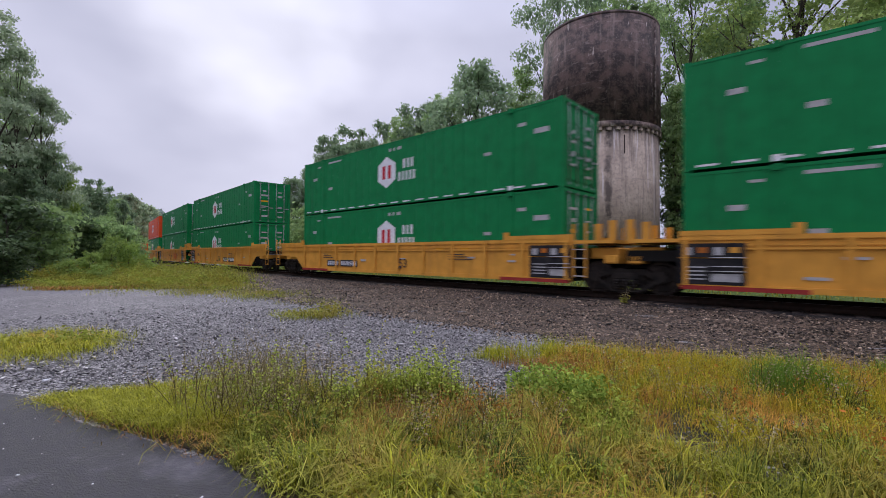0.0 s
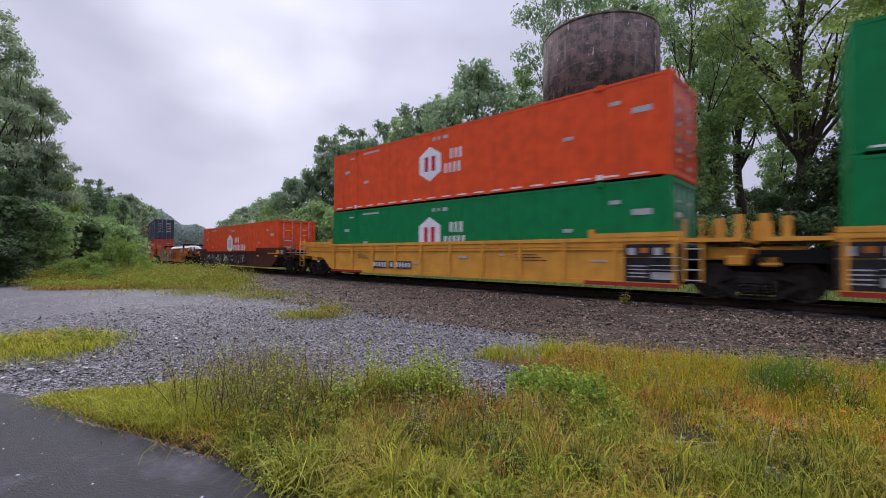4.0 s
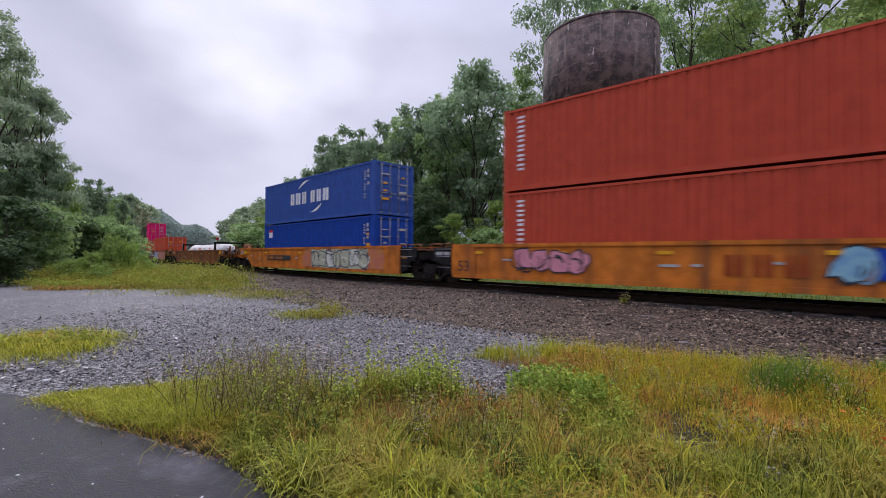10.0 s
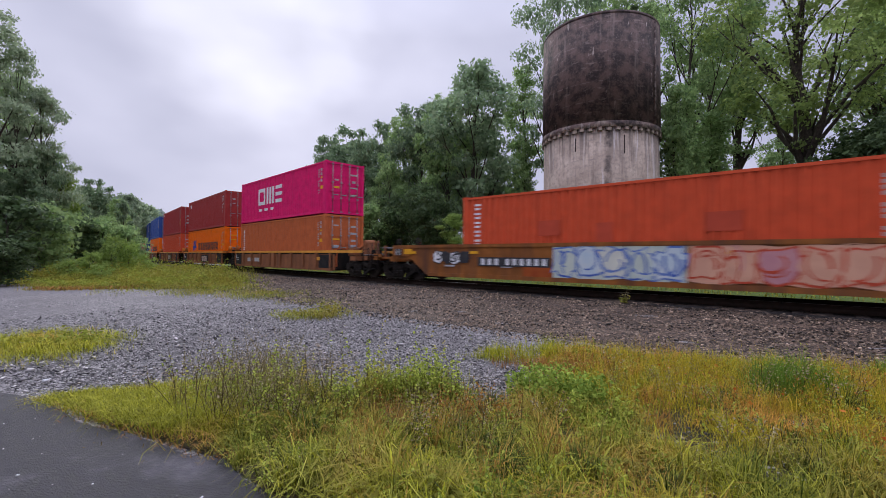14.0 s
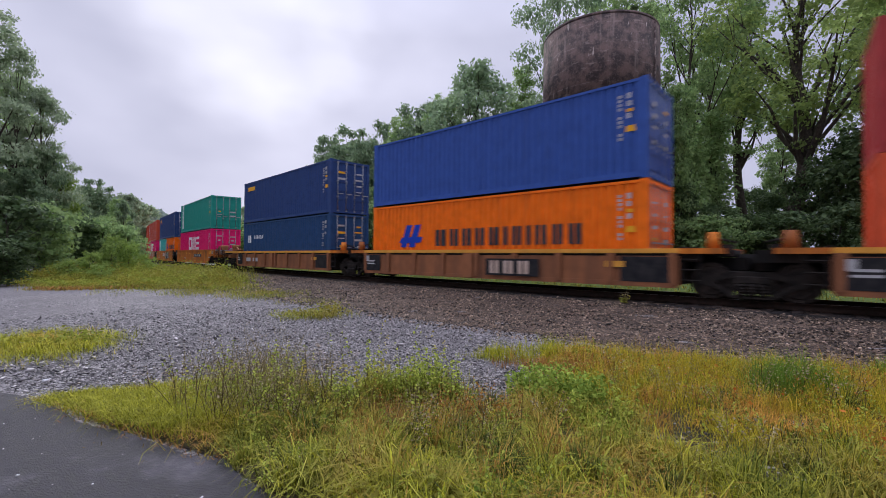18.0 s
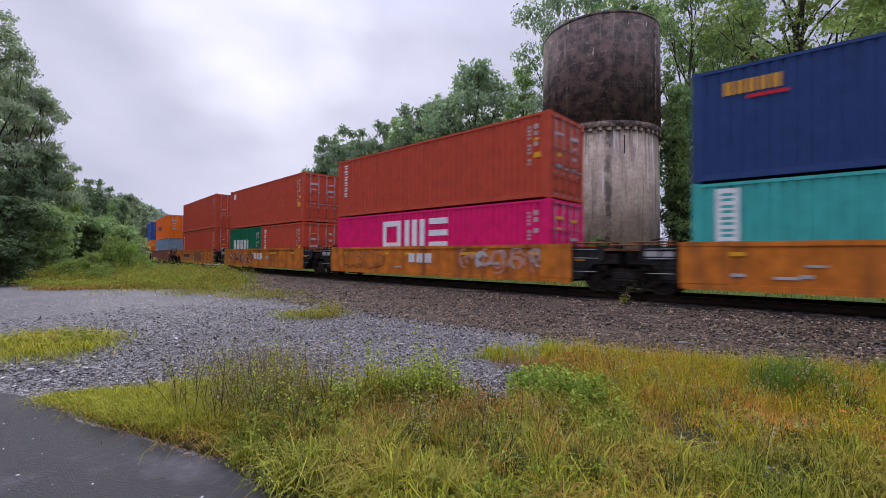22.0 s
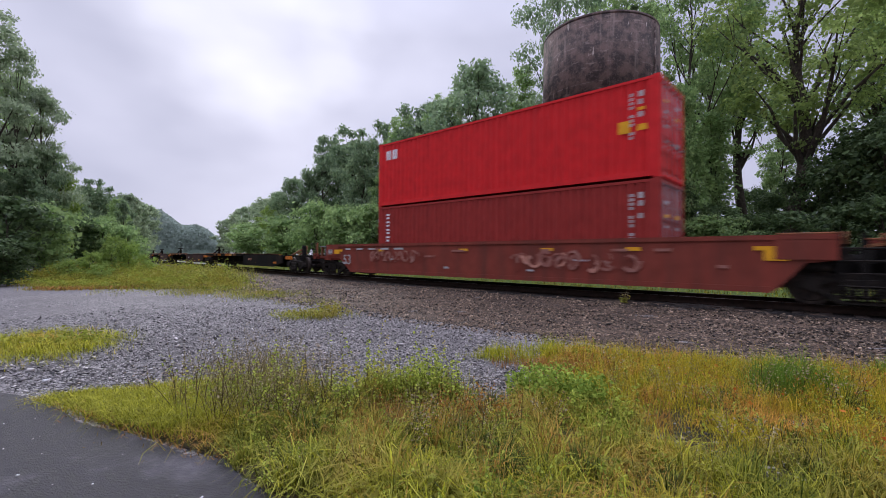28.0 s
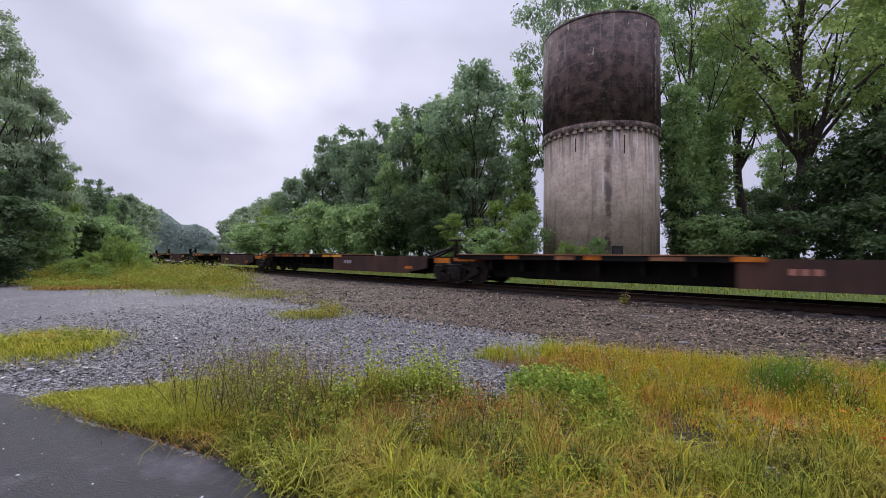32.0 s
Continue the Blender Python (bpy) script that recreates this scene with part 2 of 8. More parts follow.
BARK = mat("tree_bark", (0.045, 0.036, 0.028), (0.09, 0.075, 0.06), scale=7, rough=0.9, bump=0.5)

# ---- building helpers ----
def bx(bm, x0, x1, y0, y1, z0, z1):
    v = [bm.verts.new(p) for p in ((x0, y0, z0), (x1, y0, z0), (x1, y1, z0), (x0, y1, z0), (x0, y0, z1), (x1, y0, z1), (x1, y1, z1), (x0, y1, z1))]
    for f in ((3, 2, 1, 0), (4, 5, 6, 7), (0, 1, 5, 4), (1, 2, 6, 5), (2, 3, 7, 6), (3, 0, 4, 7)):
        bm.faces.new([v[i] for i in f])


def cy(bm, a, b, r, seg=10, r2=None, smooth=True):
    a, b = Vector(a), Vector(b)
    q = (b - a).to_track_quat("Z", "Y")
    rings = []
    for p, rad in ((a, r), (b, r if r2 is None else r2)):
        rings.append([bm.verts.new(p + q @ Vector((rad * math.cos(2 * math.pi * i / seg), rad * math.sin(2 * math.pi * i / seg), 0))) for i in range(seg)])
    for i in range(seg):
        f = bm.faces.new((rings[0][i], rings[0][(i + 1) % seg], rings[1][(i + 1) % seg], rings[1][i]))
        f.smooth = smooth
    bm.faces.new(rings[0][::-1])
    bm.faces.new(rings[1])


def prism(bm, outline, y0, y1):
    """An outline in x, z, drawn out from y0 to y1."""
    a = [bm.verts.new((x, y0, z)) for x, z in outline]
    b = [bm.verts.new((x, y1, z)) for x, z in outline]
    n = len(outline)
    fa, fb = bm.faces.new(a), bm.faces.new(b[::-1])
    for i in range(n):
        bm.faces.new((a[i], b[i], b[(i + 1) % n], a[(i + 1) % n]))
    return fa, fb


def done(bm, name, material=None, fix=True):
    if fix:
        bmesh.ops.recalc_face_normals(bm, faces=bm.faces[:])
    me = bpy.data.meshes.new(name)
    bm.to_mesh(me)
    bm.free()
    if material:
        me.materials.append(material)
    return me


def part(name, data, material=None, parent=None, label="", at=None):
    """Links a bmesh (or a shared mesh) as one mesh object, under parent if given."""
    me = done(data, name, material) if isinstance(data, bmesh.types.BMesh) else data
    ob = new(name, me)
    if parent is not None:
        ob.parent = parent
    if at is not None:
        ob.matrix_local = at
    if label:
        ob["label"] = label
    return ob


def np_mesh(name, verts, faces, material, smooth=False):
    """A mesh from arrays: verts (n, 3), faces (m, 3 or 4)."""
    me = bpy.data.meshes.new(name)
    verts = np.asarray(verts, dtype=np.float32)
    faces = np.asarray(faces, dtype=np.int32)
    k = faces.shape[1]
    me.vertices.add(len(verts))
    me.vertices.foreach_set("co", verts.ravel())
    me.loops.add(faces.size)
    me.loops.foreach_set("vertex_index", faces.ravel())
    me.polygons.add(len(faces))
    me.polygons.foreach_set("loop_start", np.arange(0, faces.size, k, dtype=np.int32))
    if smooth:
        me.polygons.foreach_set("use_smooth", np.ones(len(faces), dtype=bool))
    me.update(calc_edges=True)
    me.materials.append(material)
    return me


# ---- the line of the track ----
_ds = 0.25
_grid = np.arange(-640, 760, _ds)


def heading(s):
    q = np.clip(s, 0, 105) / 10
    th = 0.64715 + 0.048577 * q - 0.00338402 * q ** 2 + 0.000130110 * q ** 3
    return th - np.clip((s - 112) / 260, 0, 1.0)


_th = heading(_grid)
_tx, _ty = np.cumsum(-np.cos(_th) * _ds), np.cumsum(np.sin(_th) * _ds)
_i0 = int(np.searchsorted(_grid, 0))
_tx, _ty = _tx - _tx[_i0] + 19.604, _ty - _ty[_i0] + 2.308


def line_at(s):
    """Centre of the track at s."""
    return Vector((float(np.interp(s, _grid, _tx)), float(np.interp(s, _grid, _ty)), 0))


def beside(s, off, z=0.0):
    """A point off metres to the camera's side of the track."""
    th = float(heading(np.array(s)))
    p = line_at(s)
    return Vector((p.x - math.sin(th) * off, p.y - math.cos(th) * off, z))


_step = slice(0, None, 4)
_cx, _cy, _cs, _cth = _tx[_step], _ty[_step], _grid[_step], _th[_step]


def track_sd(x, y):
    """For arrays of points: s of the nearest place on the line (within view) and the offset towards the camera."""
    sel = (_cs > -60) & (_cs < 330)
    cx, cyy, cs, ct = _cx[sel], _cy[sel], _cs[sel], _cth[sel]
    s, d = np.zeros_like(x), np.zeros_like(x)
    for a in range(0, len(x), 4000):
        px, py = x[a:a + 4000, None], y[a:a + 4000, None]
        i = np.argmin((px - cx) ** 2 + (py - cyy) ** 2, axis=1)
        s[a:a + 4000] = cs[i]
        d[a:a + 4000] = -(px[:, 0] - cx[i]) * np.sin(ct[i]) - (py[:, 0] - cyy[i]) * np.cos(ct[i])
    return s, d


def rail_pose(s_front, s_rear):
    """The pose of a car whose trucks stand at s_front and s_rear: x forward, origin on the rail top between them."""
    a, b = line_at(s_front), line_at(s_rear)
    u = a - b
    return Matrix.Translation((a + b) / 2) @ Matrix.Rotation(math.atan2(u.y, u.x), 4, "Z")

# ---- ground, road, track ----
# the pale grime colour paints sky reflected in wet patches
ASPHALT = mat("wet_asphalt_painted_sheen", (0.006, 0.006, 0.008), (0.044, 0.042, 0.047), scale=16, detail=12, spread=(0.36, 0.68), rough=0.55, sheen=0.28, grime=(0.085, 0.08, 0.09),
              grime_at=(0.52, 0.68), grime_scale=0.9, bump=0.8, bump_scale=90, rough2=0.85)
LOT = stone_mat("grey_gravel_ground", (0.045, 0.043, 0.046), (0.335, 0.318, 0.31), 26, (0.118, 0.109, 0.111), (0.46, 0.62))
# oily ballast, its colour lowered further for shade under the train
OIL_SHADE_BED = stone_mat("oil_and_shade_ballast", (0.007, 0.0055, 0.005), (0.04, 0.033, 0.028), 20, (0.012, 0.010, 0.009))
BALLAST = stone_mat("ballast_bed", (0.012, 0.008, 0.0055), (0.19, 0.132, 0.088), 19, (0.042, 0.030, 0.022), (0.5, 0.75))
SOIL = mat("damp_soil_and_thatch", (0.022, 0.017, 0.011), (0.05, 0.038, 0.018), scale=9, rough=0.95, bump=0.7, bump_scale=25, grime=(0.035, 0.034, 0.012), grime_at=(0.4, 0.65))
MEADOW = mat("mown_grass_ground", (0.055, 0.082, 0.02), (0.085, 0.12, 0.028), scale=6, rough=0.95, bump=0.7, bump_scale=25)
WOODFLOOR = mat("woodland_floor", (0.03, 0.035, 0.015), (0.05, 0.055, 0.02), scale=3, rough=0.95, bump=0.6, bump_scale=15)


def ground_z(x, y):
    """Height of the ground for arrays of points."""
    s, d = track_sd(x, y)
    near = np.interp(d, [-60, -30, -12, -6, -4, -1.75, -1.35, 1.35, 1.75, 5.5, 6.5], [1.2, 0.9, 0.1, -0.3, -0.45, -0.25, -0.205, -0.205, -0.225, -0.485, -0.5])
    far = np.hypot(x, y)
    return near * np.clip(1 - (far - 250) / 150, 0, 1) - 0.5 * np.clip((far - 250) / 150, 0, 1)


def sheet(name, s0, s1, d0, d1, ds, dd, lift, material, label, bumpy=0.0):
    """A strip of ground along the track between two offsets, lying on the ground."""
    ss, dd_ = np.arange(s0, s1 + ds, ds), np.linspace(d0, d1, max(2, int(round(abs(d1 - d0) / dd)) + 1))
    S, Dd = np.meshgrid(ss, dd_, indexing="ij")
    th = heading(S)
    X = np.interp(S, _grid, _tx) - np.sin(th) * Dd
    Y = np.interp(S, _grid, _ty) - np.cos(th) * Dd
    z = np.interp(Dd, [-60, -30, -12, -6, -4, -1.75, -1.35, 1.35, 1.75, 5.5, 6.5], [1.2, 0.9, 0.1, -0.3, -0.45, -0.25, -0.205, -0.205, -0.225, -0.485, -0.5]) + lift
    if name == "track_bed":
        z = np.where(Dd > d1 - .01, z - .05, z)
    if bumpy:
        z = z + np.random.default_rng(3).normal(0, bumpy, z.shape)
    n, m = S.shape
    idx = np.arange(n * m).reshape(n, m)
    faces = np.stack([idx[:-1, :-1], idx[1:, :-1], idx[1:, 1:], idx[:-1, 1:]], -1).reshape(-1, 4)
    ob = part(name, np_mesh(name, np.stack([X, Y, z], -1).reshape(-1, 3), faces, material, True))
    tagged(ob, label, name.replace("_", " "), kind="structure")
    return ob


def build_ground():
    u = np.linspace(-1, 1, 181)
    c = 1800 * np.sinh(6.2 * u) / math.sinh(6.2)
    X, Y = np.meshgrid(c, c + 12, indexing="ij")
    Z = ground_z(X.ravel(), Y.ravel()) - 0.02
    idx = np.arange(X.size).reshape(X.shape)
    faces = np.stack([idx[:-1, :-1], idx[1:, :-1], idx[1:, 1:], idx[:-1, 1:]], -1).reshape(-1, 4)
    g = part("ground", np_mesh("ground", np.stack([X.ravel(), Y.ravel(), Z], -1), faces, LOT, True))
    tagged(g, "grey crushed stone ground of a trackside lot", "ground", kind="structure")
    sheet("track_bed", -40, 130, -4.2, 6.6, 0.6, 0.35, 0.0, BALLAST, "brown-grey ballast bed sloping away from the rails", 0.012)
    sheet("track_crib", -40, 130, -1.6, 1.7, 0.6, 0.15, 0.006, OIL_SHADE_BED, "oily ballast between the ties, painted darker for the shade under the train", 0.008)
    sheet("grass_strip", -40, 130, -14, -3.6, 1.0, 0.8, 0.012, MEADOW, "short bright green grass behind the track")
    sheet("wood_floor", -60, 200, -60, -13.5, 3.0, 3.0, 0.006, WOODFLOOR, "dark leafy ground under the trees")
    # asphalt road with a broken edge
    bm = bmesh.new()
    rng = random.Random(5)
    edge = [(-60, 47), (-30, 24.5), (-13, 11.0), (-7.5, 6.75), (-5.05, 4.95), (-4.0, 4.45), (-3.3, 4.0), (-2.2, 3.5), (-1.6, 3.25), (-1.1, 2.75), (-0.4, 2.0), (1.5, 0.3), (6, -4), (30, -26)]
    pts = []
    for (ax, ay), (bx_, by) in zip(edge, edge[1:]):
        k = max(1, int(math.hypot(bx_ - ax, by - ay) / 0.25)) if ax > -10 and ax < 2 else 3
        for i in range(k):
            f = i / k
            pts.append((ax + (bx_ - ax) * f + rng.uniform(-.04, .04), ay + (by - ay) * f + rng.uniform(-.04, .04)))
    pts.append(edge[-1])
    top, back = [], []
    for x, y in pts:
        top.append(bm.verts.new((x, y, -0.485)))
        back.append(bm.verts.new((x - 9, y - 10, -0.47)))
    low = [bm.verts.new((v.co.x + 0.03, v.co.y + 0.03, -0.56)) for v in top]
    for i in range(len(top) - 1):
        bm.faces.new((top[i], top[i + 1], back[i + 1], back[i]))
        bm.faces.new((top[i], low[i], low[i + 1], top[i + 1]))
    road = part("road", bm, ASPHALT)
    tagged(road, "wet dark asphalt road with a ragged edge", "road", kind="structure")


build_ground()


def build_track():
    # two rails of I section, laid along the line
    prof = [(-.07, -.18), (.07, -.18), (.07, -.165), (.012, -.145), (.010, -.045), (.037, -.035), (.037, -.004), (.03, 0), (-.03, 0), (-.037, -.004), (-.037, -.035), (-.010, -.045), (-.012, -.145), (-.07, -.165)]
    ss = np.arange(-40, 140, 1.0)
    for side in (0.755, -0.755):
        vs, fs = [], []
        k = len(prof)
        for i, s in enumerate(ss):
            for o, z in prof:
                p = beside(float(s), side + o, z)
                vs.append((p.x, p.y, p.z))
        for i in range(len(ss) - 1):
            for j in range(k):
                fs.append((i * k + j, i * k + (j + 1) % k, (i + 1) * k + (j + 1) % k, (i + 1) * k + j))
        me = np_mesh("rail", vs, fs, RAIL)
        me.materials.append(RAILHEAD)
        mi = np.zeros(len(fs), dtype=np.int32)
        mi[7::k] = 1
        me.polygons.foreach_set("material_index", mi)
        tagged(part("rail", me), "rusty steel running rail with a worn bright head", "rail", "rails of the track")
    # ties, each its own piece under one track panel
    panel = new("track_ties")
    tagged(panel, "dark creosoted wooden railway ties in ballast", "railway ties")
    bm = bmesh.new()
    bx(bm, -.115, .115, -1.3, 1.3, -.33, -.178)
    bmesh.ops.bevel(bm, geom=bm.edges[:], offset=0.012, segments=1, affect="EDGES")
    tie = done(bm, "tie", TIE)
    rng = random.Random(2)
    s = -8.0
    while s < 100:
        p = line_at(s)
        m = Matrix.Translation((p.x, p.y, rng.uniform(-.012, .004))) @ Matrix.Rotation(-float(heading(np.array(s))) + rng.uniform(-.02, .02), 4, "Z")
        part("tie", tie, parent=panel, at=m)
        s += 0.53
    # steel tie plates under the rails, far too many to lift singly
    vs, fs = [], []
    s = -8.0
    while s < 45:
        for side in (0.755, -0.755):
            c = beside(s, side)
            th = float(heading(np.array(s)))
            ux, uy = Vector((-math.cos(th), math.sin(th), 0)), Vector((-math.sin(th), -math.cos(th), 0))
            b = len(vs)
            for z in (-.181, -.16):
                for a, e in ((-.09, -.17), (.09, -.17), (.09, .17), (-.09, .17)):
                    q = c + ux * a + uy * e
                    vs.append((q.x, q.y, z))
            fs += [(b + 4, b + 5, b + 6, b + 7), (b, b + 1, b + 5, b + 4), (b + 1, b + 2, b + 6, b + 5), (b + 2, b + 3, b + 7, b + 6), (b + 3, b, b + 4, b + 7)]
        s += 0.53
    tagged(part("tie_plate", np_mesh("tie_plate", vs, fs, RAIL), parent=panel), "rusty steel tie plates", kind="stuff")


build_track()

# ---- concrete tower ----
def tower_mat():
    """Old poured concrete: pale below, soot-brown above, with lift lines, runs of lime and dark streaks."""
    m = bpy.data.materials.new("stained_tower_concrete")
    m.use_nodes = True
    nt = m.node_tree
    n, l = nt.nodes, nt.links
    bsdf = n["Principled BSDF"]
    bsdf.inputs["Roughness"].default_value = 0.9
    tc = n.new("ShaderNodeTexCoord")

    def noise_(scale, vec_scale=None, detail=8, rough=0.6):
        src = tc.outputs["Object"]
        if vec_scale:
            mp = n.new("ShaderNodeMapping")
            mp.inputs["Scale"].default_value = vec_scale
            l.new(src, mp.inputs[0])
            src = mp.outputs[0]
        t = n.new("ShaderNodeTexNoise")
        t.inputs["Scale"].default_value, t.inputs["Detail"].default_value, t.inputs["Roughness"].default_value = scale, detail, rough
        l.new(src, t.inputs["Vector"])
        return t.outputs[0]

    def rng_(src, a, b, lo=0.0, hi=1.0):
        r = n.new("ShaderNodeMapRange")
        r.inputs["From Min"].default_value, r.inputs["From Max"].default_value = a, b
        r.inputs["To Min"].default_value, r.inputs["To Max"].default_value = lo, hi
        l.new(src, r.inputs[0])
        return r.outputs[0]

    def mix_(fac, a, b):
        x = n.new("ShaderNodeMix")
        x.data_type = "RGBA"
        if isinstance(fac, float):
            x.inputs["Factor"].default_value = fac
        else:
            l.new(fac, x.inputs["Factor"])
        for key, val in (("A", a), ("B", b)):
            if isinstance(val, tuple):
                x.inputs[key].default_value = hex3(val)
            else:
                l.new(val, x.inputs[key])
        return x.outputs["Result"]

    sep = n.new("ShaderNodeSeparateXYZ")
    l.new(tc.outputs["Object"], sep.inputs[0])
    z = sep.outputs["Z"]
    # place round the face, for the one long dark run below the band
    sx = n.new("ShaderNodeVectorMath")
    sx.operation = "DOT_PRODUCT"
    sx.inputs[1].default_value = (0.941, -0.338, 0)
    l.new(tc.outputs["Object"], sx.inputs[0])
    low = mix_(rng_(noise_(0.9), 0.38, 0.62), (0.44, 0.35, 0.272), (0.31, 0.24, 0.185))
    low = mix_(rng_(noise_(5.0), 0.45, 0.68, 0, .65), low, (0.19, 0.15, 0.125))
    low = mix_(rng_(noise_(1.7, (1, 1, 0.07)), 0.54, 0.66, 0, .7), low, (0.12, 0.095, 0.08))
    hang = n.new("ShaderNodeMath")                     # dark drips hang from the band and thin out downwards
    hang.operation = "MULTIPLY"
    l.new(rng_(z, 6.2, 9.0), hang.inputs[0])
    l.new(rng_(noise_(4.2, (1, 1, 0.045)), 0.50, 0.58, 0, .85), hang.inputs[1])
    low = mix_(hang.outputs[0], low, (0.10, 0.078, 0.066))
    low = mix_(rng_(noise_(3.2, (1, 1, 0.05)), 0.60, 0.66, 0, .6), low, (0.52, 0.47, 0.44))
    wob = n.new("ShaderNodeMath")
    wob.operation = "MULTIPLY_ADD"
    wob.inputs[1].default_value = 0.5
    l.new(noise_(2.2), wob.inputs[0])
    l.new(sx.outputs["Value"], wob.inputs[2])
    dist = n.new("ShaderNodeMath")
    dist.operation = "ABSOLUTE"
    off = n.new("ShaderNodeMath")
    off.operation = "SUBTRACT"
    off.inputs[1].default_value = 0.78
    l.new(wob.outputs[0], off.inputs[0])
    l.new(off.outputs[0], dist.inputs[0])
    run = n.new("ShaderNodeMath")
    run.operation = "MULTIPLY"
    l.new(rng_(dist.outputs[0], 0.26, 0.10), run.inputs[0])
    l.new(rng_(noise_(1.2, (1, 1, 1.4)), 0.38, 0.55, 0.1, 0.85), run.inputs[1])
    low = mix_(run.outputs[0], low, (0.055, 0.042, 0.036))
    high = mix_(rng_(noise_(1.6), 0.42, 0.60), (0.026, 0.017, 0.0145), (0.105, 0.066, 0.054))
    high = mix_(rng_(noise_(7.0), 0.5, 0.72, 0, .6), high, (0.15, 0.105, 0.09))
    high = mix_(rng_(noise_(2.3, (1, 1, 0.07)), 0.57, 0.70, 0, .55), high, (0.20, 0.15, 0.125))
    high = mix_(rng_(noise_(4.5, (1, 1, 0.16)), 0.66, 0.70, 0, .8), high, (0.46, 0.39, 0.34))
    high = mix_(rng_(noise_(1.3, (1, 1, 2.2)), 0.60, 0.68, 0, .6), high, (0.22, 0.17, 0.145))
    # the dirty edge between the two wanders a little round the joint
    ad = n.new("ShaderNodeMath")
    ad.operation = "ADD"
    l.new(z, ad.inputs[0])
    l.new(rng_(noise_(2.0), 0.3, 0.7, -0.35, 0.35), ad.inputs[1])
    col = mix_(rng_(ad.outputs[0], 9.15, 9.55), low, high)
    # lift lines every 1.2 m
    mo = n.new("ShaderNodeMath")
    mo.operation = "PINGPONG"
    mo.inputs[1].default_value = 0.61
    wz = n.new("ShaderNodeMath")
    wz.operation = "MULTIPLY_ADD"
    wz.inputs[1].default_value = 0.10
    l.new(noise_(3.0), wz.inputs[0])
    l.new(z, wz.inputs[2])
    l.new(wz.outputs[0], mo.inputs[0])
    joint = rng_(mo.outputs[0], 0.045, 0.01)
    jb = n.new("ShaderNodeMath")
    jb.operation = "MULTIPLY"
    l.new(joint, jb.inputs[0])
    l.new(rng_(noise_(1.6), 0.50, 0.64, 0.0, 0.75), jb.inputs[1])
    col = mix_(jb.outputs[0], col, (0.20, 0.165, 0.145))
    l.new(col, bsdf.inputs["Base Color"])
    bp = n.new("ShaderNodeBump")
    bp.inputs["Strength"].default_value, bp.inputs["Distance"].default_value = 0.5, 0.03
    l.new(noise_(5.0), bp.inputs["Height"])
    l.new(bp.outputs[0], bsdf.inputs["Normal"])
    return m


TOWER_AT = Vector((10.98, 30.6, -0.1))
TOWER_R = 3.86


